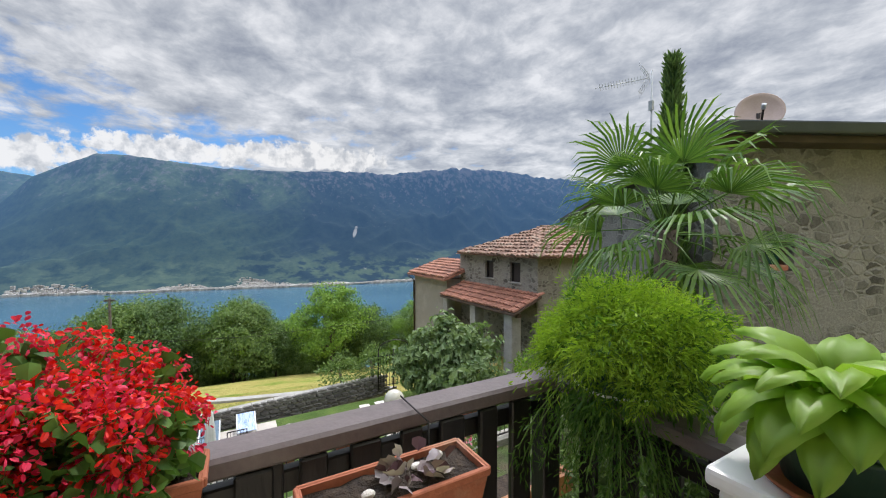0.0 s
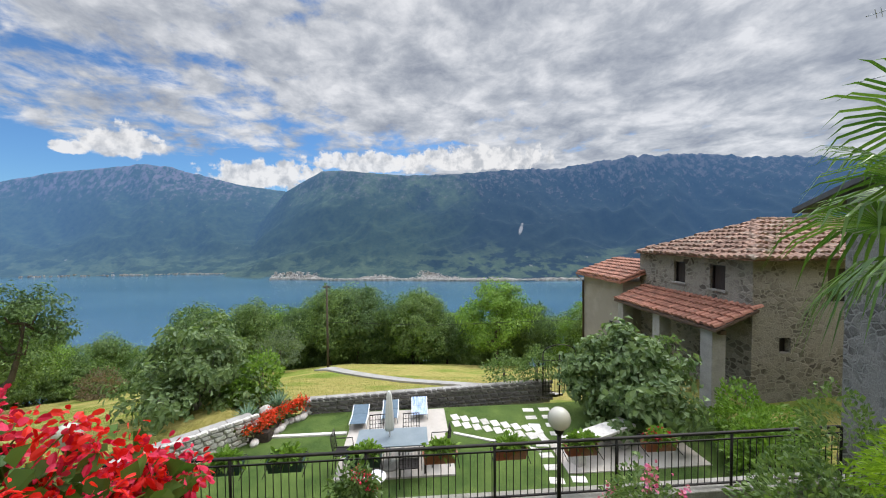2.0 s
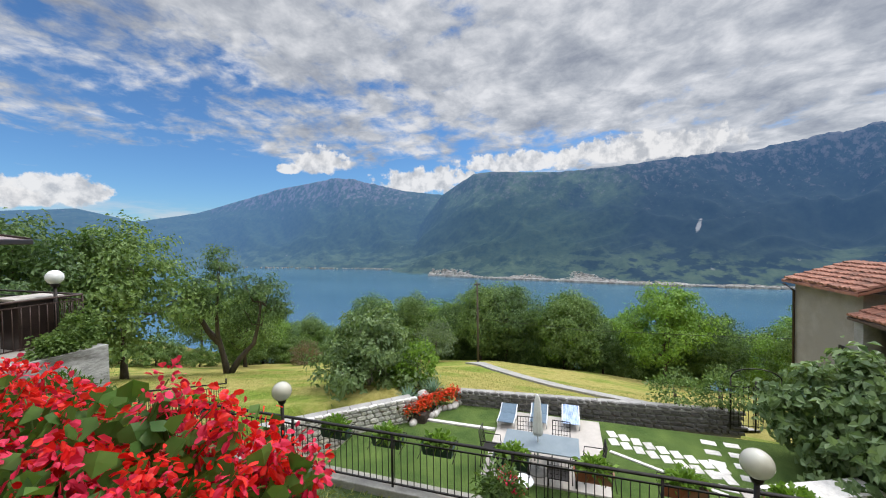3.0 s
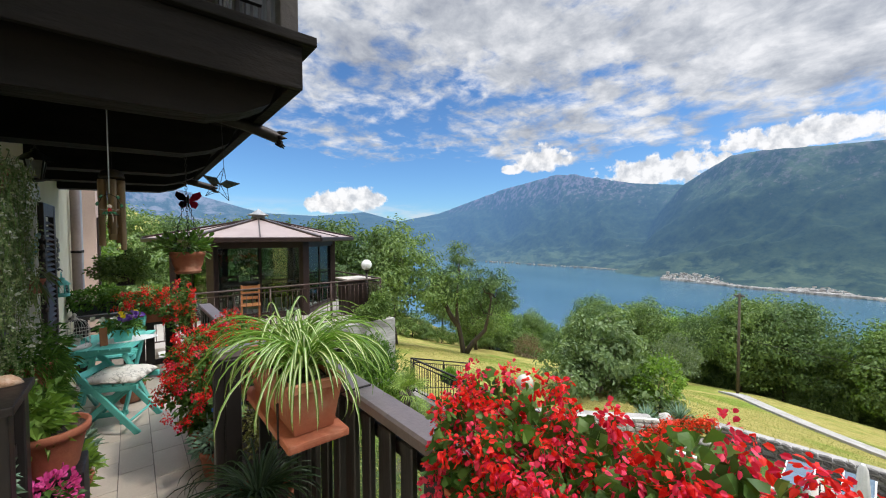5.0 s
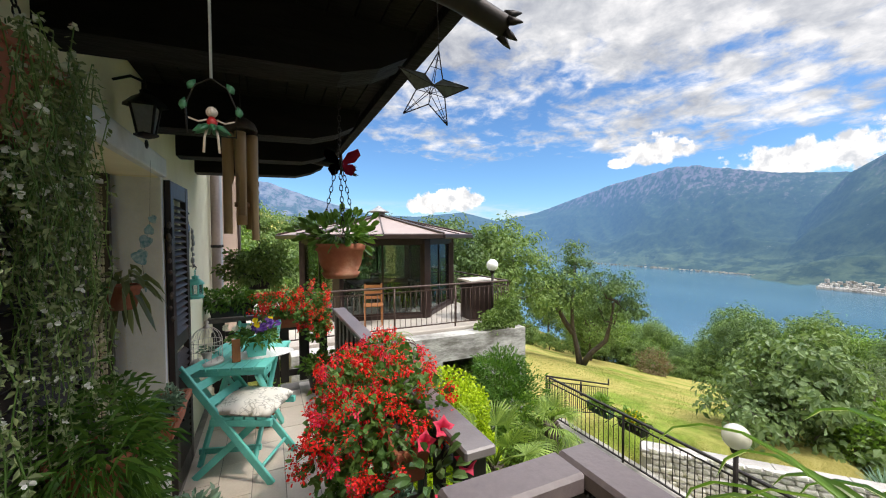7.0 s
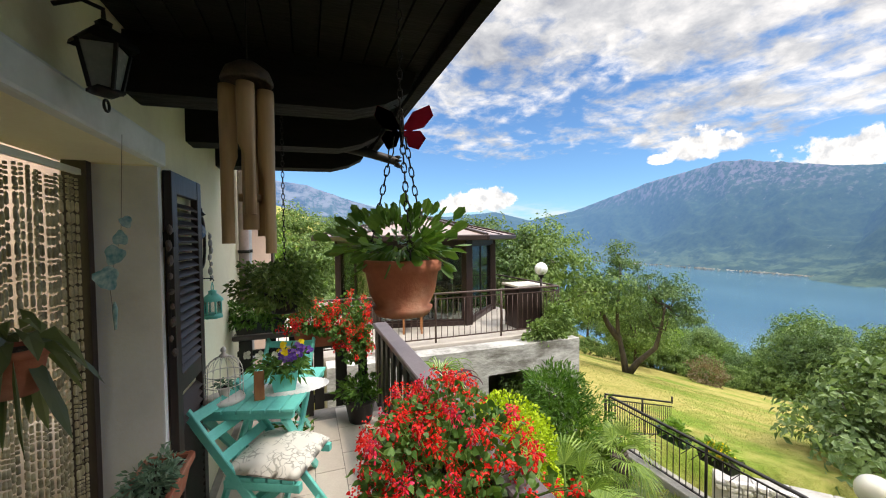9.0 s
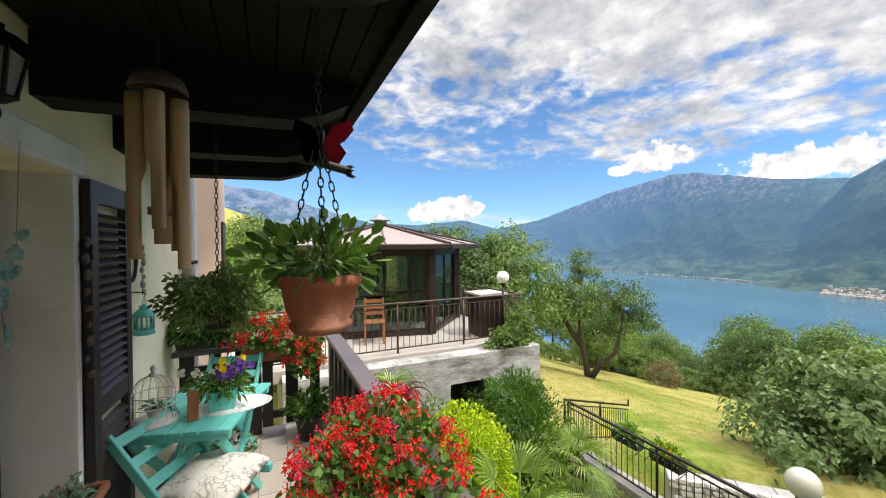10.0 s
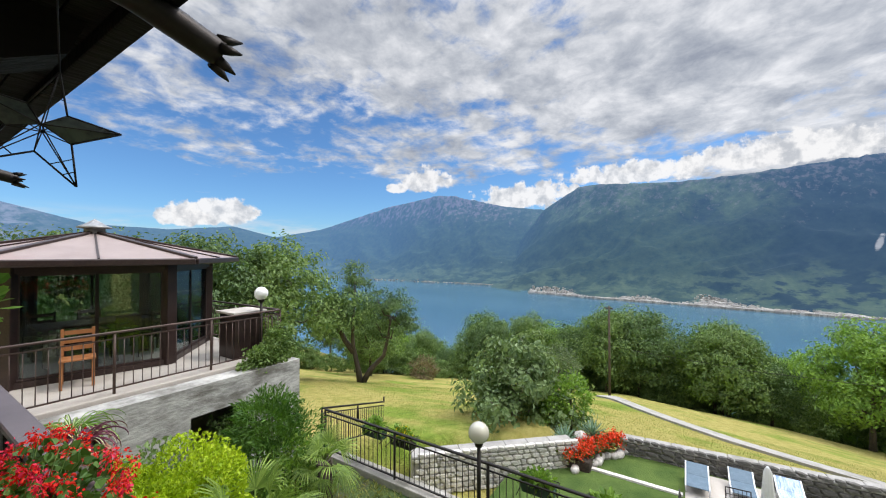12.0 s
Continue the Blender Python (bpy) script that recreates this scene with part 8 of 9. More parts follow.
def cypress(x, y, z, h, r, rng):
    e = thing("cypress", "slender dark green cypress behind the house", "tree", (x, y, z))
    part("trunk", tube(bmesh.new(), [(0, 0, 0), (0, 0, h * 0.9)], [0.1, 0.02], 8), BARK, e)
    g_ = np.random.default_rng(4)
    n = 5200
    t = g_.random(n) ** 0.8
    a = g_.random(n) * math.tau
    rr_ = r * (1 - t) ** 0.6 * (0.5 + 0.5 * g_.random(n)) * (0.75 + 0.35 * np.sin(t * 19 + a * 2))
    p = np.stack([rr_ * np.cos(a), rr_ * np.sin(a), 0.3 + t * h], 1)
    d_ = np.stack([np.cos(a) * 0.5, np.sin(a) * 0.5, np.ones(n)], 1) + g_.normal(size=(n, 3)) * 0.25
    v, f = leaves(p, d_, 0.2, 0.05, g_, 0.0)
    part("crown", (v.tolist(), [], f.tolist()), FOLIAGE_DARK, e)


cypress(3.95, -8.8, -2.5, 7.2, 0.52, rp)


def aerial():
    e = thing("tv_aerial", "grey television aerial mast with two antennas", "aerial", (4.7, -9.35, 2.6))
    part("mast", tube(bmesh.new(), [(0, 0, 0), (0, 0, 2.6)], 0.02, 8), GREYPLASTIC, e)
    u = Vector((0.87, 0.5, 0)).normalized()
    w = Vector((-u.y, u.x, 0))
    bm = bmesh.new()
    for z, L, n in ((2.45, 1.15, 16), (1.45, 1.2, 4)):
        tube(bm, [Vector((0, 0, z)) + u * 0.1, Vector((0, 0, z)) + u * L], 0.008, 5)
        for i in range(n):
            c = Vector((0, 0, z)) + u * (0.15 + (L - 0.2) * i / n)
            ln = 0.1 if n > 5 else 0.28
            tube(bm, [c - w * ln - Vector((0, 0, 0.04 if n > 5 else 0)), c + w * ln + Vector((0, 0, 0.04 if n > 5 else 0))], 0.004, 4)
    part("antenna", bm, GREYPLASTIC, e)
    gr = bmesh.new()
    for s in (-1, 1):
        for i in range(7):
            z0 = 2.45 + s * 0.03 + s * i * 0.045
            c = Vector((0, 0, z0)) + u * (0.05 + 0.03 * i)
            tube(gr, [c - w * 0.2, c + w * 0.2], 0.003, 4)
        for q in (-0.2, 0, 0.2):
            tube(gr, [Vector((0, 0, 2.45)) + w * q + u * 0.05, Vector((0, 0, 2.45 + s * 0.33)) + w * q + u * 0.25], 0.003, 4)
    part("reflector_grid", gr, GREYPLASTIC, e)
    part("junction_box", boxm(-0.04, -0.03, 1.75, 0.04, 0.05, 1.95, 0.005), GREYPLASTIC, e)


aerial()


def dish(x, y, z, r, mat, label):
    face = Vector((-0.55, 0.83, 0.25)).normalized()
    e = thing("satellite_dish", label, "satellite dish", Matrix.Translation((x, y, z)) @ face.to_track_quat("Z", "Y").to_matrix().to_4x4())
    prof = [(0.0, -0.12 * r)] + [(r * k / 6, -0.12 * r + 0.28 * r * (k / 6) ** 2) for k in range(1, 7)] + [(r * 1.02, 0.15 * r), (r * 0.98, 0.12 * r), (0.0, -0.15 * r)]
    part("reflector", lathe(bmesh.new(), prof, sides=32), mat, e)
    part("arm", bar(bmesh.new(), (0, -r * 0.9, 0.05), (0, -r * 0.15, r * 0.8), 0.03), IRON, e)
    part("receiver", tube(bmesh.new(), [(0, -r * 0.2, r * 0.72), (0, -r * 0.05, r * 0.92)], 0.035, 8), GREYPLASTIC, e)
    pm = e.matrix_basis.inverted()
    part("mount", tube(bmesh.new(), [pm @ Vector((x, y, z)), pm @ Vector((x + 0.1, y - 0.15, z - 0.75))], 0.03, 8), IRON, e)


dish(2.95, -9.75, 3.85, 0.36, surface("pinkish_dish", (0.36, 0.27, 0.23), (0.44, 0.34, 0.30), 3, 0.6, bump=0.05), "pinkish satellite dish on the roof edge")
dish(1.35, -12.05, 3.85, 0.25, GREYPLASTIC, "small grey satellite dish on the roof edge")

# ---- garden things ----
rg = random.Random(52)


def hedge(name, label, boxes, n, ll, lw, mat, category="shrub", shell=0.55):
    e = thing(name, label, category)
    foliage("leaves", e, rg, boxes, n, ll, lw, mat, shell, 0.15, 0.3)
    tb = bmesh.new()
    for c, r in boxes:
        for k in range(4):
            tube(tb, [(c[0] + 0.06 * k - 0.1, c[1], c[2] - r[2] - 0.45), (c[0] + 0.1 * k - 0.15, c[1] + 0.05, c[2])], [0.025, 0.01], 5)
    part("branches", tb, BARK, e)
    return e


hedge("hedge", "rounded yellow-green clipped hedge under the balcony", [((1.95, 4.35, -0.92), (0.6, 0.58, 0.7)), ((1.55, 4.9, -1.05), (0.5, 0.5, 0.62)), ((2.35, 4.75, -1.05), (0.45, 0.48, 0.5)), ((1.75, 3.95, -1.15), (0.42, 0.45, 0.5))], 44000, 0.042, 0.03, YELLOWLEAF, "hedge", 0.84)
hedge("shrub", "dark green feathery conifer shrub beside the deck wall", [((4.05, 5.9, -1.45), (0.7, 0.7, 0.6)), ((3.95, 6.1, -1.0), (0.5, 0.5, 0.4))], 7000, 0.12, 0.022, FERNDARK)
hedge("shrub", "mixed green and yellow leafed shrub by the steps", [((4.0, 5.4, -1.75), (0.5, 0.5, 0.5))], 2600, 0.08, 0.045, FOLIAGE_LIGHT)
hedge("shrub", "green shrub with pale flowers against the terrace", [((2.4, 6.4, -1.7), (0.7, 0.5, 0.7))], 2600, 0.09, 0.05, FOLIAGE)
e = thing("ivy", "ivy and climbing rose growing over the deck corner", "climbing plant")
foliage("leaves", e, rg, [((4.9, 7.5, -0.75), (0.42, 0.22, 0.75)), ((5.15, 7.55, -0.15), (0.3, 0.25, 0.45)), ((4.3, 7.5, -1.6), (0.6, 0.2, 0.5)), ((5.3, 7.7, -1.6), (0.3, 0.3, 0.9)), ((4.75, 7.42, -0.35), (0.45, 0.2, 0.35)), ((5.0, 7.4, -1.3), (0.5, 0.25, 0.6))], 10500, 0.075, 0.048, FOLIAGE, 0.2)
foliage("trailing_shoots", e, rg, [((2.7, 7.55, -1.2), (0.5, 0.08, 0.35))], 500, 0.09, 0.05, FOLIAGE_LIGHT, 0.1)
part("stem", tube(bmesh.new(), [(4.9, 7.45, -3.0), (4.85, 7.5, -1.5), (5.0, 7.55, -0.5)], [0.03, 0.02, 0.01], 6), BARK, e)
hedge("shrub", "dense green bushes along the garden fence", [((4.2, -6.4, -1.8), (0.9, 0.9, 0.55)), ((3.0, -5.2, -1.9), (0.9, 0.8, 0.5)), ((4.8, -7.6, -1.5), (0.8, 0.9, 0.8))], 6500, 0.09, 0.045, FOLIAGE)
hedge("shrub", "light green bush before the stone house", [((9.2, -10.3, -3.3), (1.1, 0.9, 0.8)), ((8.0, -9.6, -3.4), (0.9, 0.9, 0.7))], 5200, 0.13, 0.07, FOLIAGE_LIGHT)
hedge("shrub", "green bush in the terrace bed by the fence", [((4.3, -1.9, -2.2), (0.5, 0.6, 0.35))], 1500, 0.08, 0.03, FOLIAGE_LIGHT)


def flower_bush(label, c, r, mat, n, rng, petal=0.045):
    e = thing("flower_bush", label, "flowers")
    g_ = np.random.default_rng(rng.randrange(9999))
    foliage("leaves", e, rng, [((c[0], c[1], c[2]), r)], 900, 0.09, 0.045, FOLIAGE, 0.2)
    q, u = clumps(g_, n, c, np.array(r) * 1.05, 0.85)
    q = q[u[:, 2] > -0.1]
    pts = np.repeat(q, 14, 0) + g_.normal(size=(len(q) * 14, 3)) * petal * 0.9
    v, f = rounded(pts, g_.normal(size=pts.shape), petal, petal, g_)
    part("blossoms", (v.tolist(), [], f.tolist()), mat, e)
    return e


flower_bush("pink hydrangea bush in the terrace bed", (4.6, -4.4, -1.75), (0.45, 0.45, 0.4), PINK, 26, rg, 0.05)
flower_bush("yellow flowering plant under the balcony", (2.7, -4.1, -1.6), (0.25, 0.25, 0.4), YELLOW, 40, rg, 0.035)
flower_bush("small yellow-green flowering plant by the fence", (4.5, -3.3, -2.1), (0.3, 0.3, 0.25), YELLOWLEAF, 30, rg, 0.03)
flower_bush("pink roses climbing by the fence", (5.05, -0.8, -1.7), (0.12, 0.3, 0.35), PINKRED, 8, rg, 0.03)
# tufts of grass: the terrace bed, the strip by the fence, and the near meadow
gt = np.random.default_rng(88)
n = 15000
gx = np.concatenate([gt.uniform(1.2, 5.3, n), gt.uniform(13.3, 22.0, n), gt.uniform(8.5, 20.0, n)])
gy = np.concatenate([gt.uniform(-3.5, 6.6, n), gt.uniform(-6.0, 8.0, n), gt.uniform(6.5, 20.0, n)])
gz = np.array([-2.33 if x < 5.4 else land(x, y) - 0.01 for x, y in zip(gx, gy)])
size = np.where(gx < 5.4, 0.12, 0.085)[:, None]
v, f = leaves(np.stack([gx, gy, gz], 1), gt.normal(size=(3 * n, 3)) * np.array([0.5, 0.5, 0.1]) + np.array([0, 0, 1.0]), size, size * 0.14, gt, 0.3)
tagged(part("grass", (v.tolist(), [], f.tolist()), leaf("grass_blade", (0.19, 0.23, 0.05), (0.44, 0.41, 0.16), 0.6, 0.35, 0.8)), "rough grass blades of the terrace bed and meadow", "grass", kind="stuff")
# orange timber bench edge and tiled steps below the fern
e = thing("timber_planter", "long orange-brown timber planter in the terrace bed", "planter")
part("board", boxm(3.2, -5.3, -1.75, 3.28, -3.9, -1.5, 0.01), WOODCHAIR, e)
part("board", boxm(3.3, -5.3, -1.75, 3.75, -5.22, -1.5, 0.01), WOODCHAIR, e)
part("soil", boxm(3.29, -5.2, -2.32, 3.75, -3.95, -1.62), SOIL, e)


def fence_planter(y, mat, full, flowers=None):
    e = thing("fence_planter", "flower box with lettuce-green plants hung on the garden fence", "flower box", (5.55, y, -1.62), "fence planters")
    trough(e, -0.02, -0.25, -0.08, 0.18, 0.25, 0.08, mat)
    bm = bmesh.new()
    for yy in (-0.27, 0.27):
        tube(bm, [(-0.13, yy, 0.2), (0.2, yy, 0.1), (0.2, yy, -0.02), (-0.1, yy, -0.09)], 0.006, 5)
    tube(bm, [(0.2, -0.27, 0.1), (0.2, 0.27, 0.1)], 0.006, 5)
    part("holder", bm, IRON, e)
    foliage("leaves", e, rg, [((0.08, 0, 0.12), (0.1, 0.22, 0.1))], 240 if full else 120, 0.11, 0.055, FOLIAGE_LIGHT, 0.1, 0.3, 0.6)
    if flowers:
        foliage("blossoms", e, rg, [((0.08, 0, 0.16), (0.1, 0.2, 0.08))], 120, 0.04, 0.035, flowers, 0.4)
    return e


for y, m_, fl in ((5.25, GREENPLASTIC, None), (4.55, DARKWOOD, YELLOW), (2.05, GREENPLASTIC, None), (1.1, GREENPLASTIC, None), (0.25, GREENPLASTIC, None), (-0.85, GREENPLASTIC, None), (-1.95, TERRA, None), (-3.0, TERRA, None), (-4.1, TERRA, None), (-5.35, TERRA, PINKRED)):
    fence_planter(y, m_, True, fl)
tagged(part("round_table_top", lathe(bmesh.new(), [(0, 0.0), (0.17, 0.0), (0.18, 0.015), (0.17, 0.03), (0, 0.03)], (6.1, -0.95, -2.2), 24), WHITEPAINT), "white round lid on a post by the fence", "lid")
part("post", tube(bmesh.new(), [(6.1, -0.95, -4.0), (6.1, -0.95, -2.2)], 0.03, 8), WHITEPAINT, bpy.data.objects["round_table_top"])

GREYTOP = surface("grey_table_top", (0.16, 0.20, 0.22), (0.22, 0.26, 0.28), 3, 0.4, bump=0.05)
e = thing("garden_table", "grey rectangular garden dining table on the patio", "table", (9.25, -1.05, -3.955))
part("tabletop", boxm(-0.42, -0.85, 0.69, 0.42, 0.85, 0.72, 0.008), GREYTOP, e)
for x in (-0.36, 0.36):
    for y in (-0.78, 0.78):
        part("leg", boxm(x - 0.025, y - 0.025, 0, x + 0.025, y + 0.025, 0.688, 0.004), IRON, e)


def garden_chair(x, y, rot):
    e = thing("garden_chair", "dark metal garden chair with a slatted back at the patio table", "chair", Matrix.Translation((x, y, -3.955)) @ Matrix.Rotation(rot, 4, "Z"), "patio chairs")
    for sx in (-0.21, 0.21):
        part("front_leg", tube(bmesh.new(), [(sx, 0.2, 0), (sx, 0.2, 0.43)], 0.012, 6), IRON, e)
        part("back_leg", tube(bmesh.new(), [(sx, -0.24, 0), (sx, -0.2, 0.43), (sx, -0.27, 0.88)], 0.012, 6), IRON, e)
        part("armrest", tube(bmesh.new(), [(sx, -0.22, 0.64), (sx, 0.18, 0.64), (sx, 0.2, 0.43)], 0.012, 6), IRON, e)
    part("seat", boxm(-0.21, -0.2, 0.42, 0.21, 0.21, 0.44, 0.006), IRON, e)
    part("back_top", tube(bmesh.new(), [(-0.21, -0.27, 0.87), (0.21, -0.27, 0.87)], 0.012, 6), IRON, e)
    for i in range(5):
        xx = -0.14 + i * 0.07
        part("back_slat", tube(bmesh.new(), [(xx, -0.205, 0.45), (xx, -0.268, 0.86)], 0.006, 5), IRON, e)
    for i in range(3):
        z = 0.55 + i * 0.1
        part("back_cross", tube(bmesh.new(), [(-0.21, -0.21 - 0.015 * i, z), (0.21, -0.21 - 0.015 * i, z)], 0.006, 5), IRON, e)


for x, y, r_ in ((9.25, 0.12, math.pi), (9.3, -2.2, 0.0), (9.85, -0.65, math.pi / 2 + 0.1), (9.85, -1.5, math.pi / 2), (8.6, -0.6, -math.pi / 2), (8.6, -1.45, -math.pi / 2)):
    garden_chair(x, y, r_)
e = thing("parasol", "closed white garden parasol standing at the table", "parasol", (9.25, -0.98, -3.955))
part("pole", tube(bmesh.new(), [(0, 0, 0), (0, 0, 1.85)], 0.022, 8), WHITEPAINT, e)
cl = bmesh.new()
lathe(cl, [(0.03, 1.83), (0.06, 1.75), (0.09, 1.35), (0.11, 1.0), (0.1, 0.9), (0.05, 0.93)], sides=22)
for v in cl.verts:
    a = math.atan2(v.co.y, v.co.x)
    k = 1 + 0.2 * math.cos(a * 8)
    v.co.x *= k
    v.co.y *= k
part("canopy", cl, surface("off_white_canvas", (0.62, 0.60, 0.55), (0.74, 0.72, 0.67), 5, 0.9), e, "furled off-white canvas")
part("base", lathe(bmesh.new(), [(0, 0), (0.24, 0), (0.24, 0.05), (0.05, 0.09), (0, 0.09)], sides=20), CONC, e)


def lounger(x, y, mat, label):
    e = thing("sun_lounger", label, "sun lounger", Matrix.Translation((x, y, -3.955)) @ Matrix.Diagonal((0.66, 0.85, 0.66, 1)), "loungers on the patio")
    for sy in (-0.28, 0.28):
        part("side_rail", tube(bmesh.new(), [(-0.75, sy, 0.3), (0.15, sy, 0.3), (0.7, sy, 0.52)], 0.02, 6), WHITEPAINT, e)
        for xx in (-0.6, 0.2):
            part("leg", tube(bmesh.new(), [(xx, sy, 0), (xx, sy, 0.3)], 0.018, 6), WHITEPAINT, e)
    part("seat_cloth", boxm(-0.74, -0.26, 0.3, 0.14, 0.26, 0.325, 0.01), mat, e)
    part("back_cloth", bar(bmesh.new(), (0.15, 0, 0.315), (0.69, 0, 0.53), 0.52, 0.02, up=(0.37, 0, -0.93)), mat, e)


GREYBLUE = surface("grey_blue_mesh_cloth", (0.075, 0.12, 0.16), (0.12, 0.175, 0.225), 8, 0.7)
lounger(11.5, 0.05, GREYBLUE, "sun lounger with grey-blue cloth on the patio")
lounger(11.75, -0.85, GREYBLUE, "sun lounger with grey-blue cloth beside another one")
lounger(11.9, -1.75, surface("blue_white_cloth", (0.06, 0.16, 0.42), (0.6, 0.66, 0.72), 5, 0.7, stretch=(0.3, 3, 1)), "white sun lounger with blue and white cloth")

# stepping stones
me = bpy.data.meshes.new("stepping_stone")
bm = boxm(-0.17, -0.11, -0.03, 0.17, 0.11, 0.012, 0.01)
bm.to_mesh(me)
bm.free()
me.materials.append(PALESTONE)
sp = structure("stepping_path", boxm(10.3, -5.6, -4.1, 10.302, -5.598, -4.01), PALESTONE, "path of paired pale stepping stones in the lawn", "path")
for i in range(9):
    k = i / 8
    for off in (-0.21, 0.21):
        x, y = 11.45 - 1.0 * k + off, -2.85 - 2.3 * k
        piece("stepping_stone", me, sp, Matrix.Translation((x, y, LAWN_Z)) @ Matrix.Rotation(radians(12) + rg.uniform(-0.1, 0.1), 4, "Z"))
for i in range(12):
    for off in (-0.28, 0.25):
        piece("stepping_stone", me, sp, Matrix.Translation((11.9 - i * 0.5, -5.5 + off + 0.06 * i, LAWN_Z)) @ Matrix.Rotation(radians(85) + rg.uniform(-0.1, 0.1), 4, "Z"))
structure("gravel_edging", bar(bmesh.new(), (10.7, -2.7, -3.985), (9.6, -4.9, -3.985), 0.09, 0.03), PALESTONE, "pale gravel line in the lawn", "edging")

# red flower bed with agaves at the wall corner
e = thing("flower_bed", "bed of red begonias edged with pale stones at the wall corner", "flower bed")
bb = bmesh.new()
for i in range(16):
    k = i / 15
    bmesh.ops.create_icosphere(bb, subdivisions=2, radius=0.13, matrix=Matrix.Translation((10.6 + 1.75 * k + 0.15 * math.sin(k * 3.1), 2.75 - 1.05 * k + 0.1 * math.sin(i), -3.95)) @ Matrix.Diagonal((1.1, 0.9, 0.8, 1)))
part("stone_edge", bb, PALESTONE, e)
gb = np.random.default_rng(12)
n = 900
k = gb.random(n)
pts = np.stack([10.65 + 1.7 * k + gb.normal(size=n) * 0.12, 2.95 - 1.0 * k + gb.normal(size=n) * 0.14, -3.75 + gb.random(n) * 0.22], 1)
v, f = rounded(pts, gb.normal(size=(n, 3)) + np.array([0, 0, 0.6]), 0.1, 0.07, gb)
part("leaves", (v.tolist(), [], f.tolist()), leaf("begonia_leaf", (0.06, 0.10, 0.02), (0.16, 0.14, 0.05)), e)
pts = np.repeat(pts[:330] + np.array([0, 0, 0.08]), 7, 0) + gb.normal(size=(2310, 3)) * 0.035
v, f = rounded(pts, gb.normal(size=pts.shape), 0.05, 0.05, gb)
part("blossoms", (v.tolist(), [], f.tolist()), leaf("scarlet_petal", (0.55, 0.02, 0.008), (0.85, 0.10, 0.02)), e)


def agave(x, y, z, r, n, rng, mat=None):
    e = thing("agave", "grey-green spiky agave rosette", "agave", (x, y, z), "agaves")
    bm = bmesh.new()
    for i in range(n):
        a = i * 2.399
        el = 1.25 - 1.1 * i / n
        d_ = Vector((math.cos(a) * math.cos(el), math.sin(a) * math.cos(el), math.sin(el)))
        s = Vector((-math.sin(a), math.cos(a), 0))
        p0, p1, p2 = Vector((0, 0, 0)), d_ * r * 0.45, d_ * r
        q = [bm.verts.new(p) for p in (p0 - s * 0.02, p0 + s * 0.02, p1 + s * r * 0.05, p2, p1 - s * r * 0.05, p1 - Vector((0, 0, r * 0.05)))]
        bm.faces.new((q[0], q[1], q[2], q[5]))
        bm.faces.new((q[5], q[2], q[3]))
        bm.faces.new((q[0], q[5], q[4]))
        bm.faces.new((q[5], q[3], q[4]))
    part("leaves", bm, mat or SUCC, e)


agave(11.3, 3.2, -3.6, 0.5, 40, rg)
agave(12.0, 2.6, -3.55, 0.5, 40, rg)
agave(6.6, 3.1, -3.95, 0.75, 46, rg)
agave(6.9, 2.0, -3.95, 0.6, 40, rg)
bm = bmesh.new()
bmesh.ops.create_icosphere(bm, subdivisions=3, radius=0.2)
for v in bm.verts:
    v.co += v.co.normalized() * 0.05 * noise.noise(v.co * 6)
tagged(part("boulder", bm, PALESTONE, at=Matrix.Translation((11.75, 2.85, -3.6))), "pale boulder among the agaves", "boulder")
structure("flower_bed_soil", boxm(10.7, 2.4, -4.2, 12.4, 4.0, -3.72, 0.1), SOIL, "raised soil of the corner flower bed", "soil")
hedge("shrub", "light green leafy bush beside the fig tree", [((12.9, 3.4, -2.9), (0.55, 0.6, 0.7)), ((12.4, 3.9, -3.2), (0.4, 0.5, 0.5))], 1900, 0.13, 0.08, FOLIAGE_LIGHT)
hedge("olive_bush", "grey-green olive bush at the meadow's edge", [((29.5, 8.5, -6.9), (1.5, 1.5, 1.25))], 3800, 0.16, 0.06, FOLIAGE_OLIVE)
hedge("shrub", "white-flowering bush over the wall by the gate", [((13.5, -4.9, -3.2), (0.6, 0.8, 0.5)), ((13.2, -6.0, -3.0), (0.5, 0.6, 0.6))], 2600, 0.09, 0.05, FOLIAGE)
hedge("shrub", "reddish-brown bush among the meadow trees", [((27.0, 19.5, -8.3), (1.1, 1.2, 1.0))], 2400, 0.14, 0.07, leaf("reddish_leaf", (0.12, 0.09, 0.05), (0.26, 0.19, 0.12)))


TRACKPTS = [(15.0, -7.4), (18.0, -4.8), (18.5, -3.2), (19.3, -1.3), (21.0, 0.6), (23.0, 2.2), (27.0, 4.8)]


def track():
    """Pale concrete track that curves down behind the meadow."""
    vs, fs = [], []
    pts = TRACKPTS
    n = 40
    for i in range(n + 1):
        t = i / n * (len(pts) - 1)
        k = min(int(t), len(pts) - 2)
        a, b = Vector(pts[k]), Vector(pts[k + 1])
        p = a.lerp(b, t - k)
        u = (b - a).normalized()
        nr = Vector((-u.y, u.x))
        for s in (-0.6, 0.6):
            q = p + nr * s
            z = land(q.x, q.y)
            vs += [(q.x, q.y, z + 0.1), (q.x, q.y, z - 0.8)]
    for i in range(n):
        b = i * 4
        for q in ((0, 2, 6, 4), (0, 4, 5, 1), (2, 3, 7, 6)):
            fs.append(tuple(b + x for x in q))
    return vs, [], fs


structure("track", track(), CONC, "pale concrete track curving down past the meadow", "road")


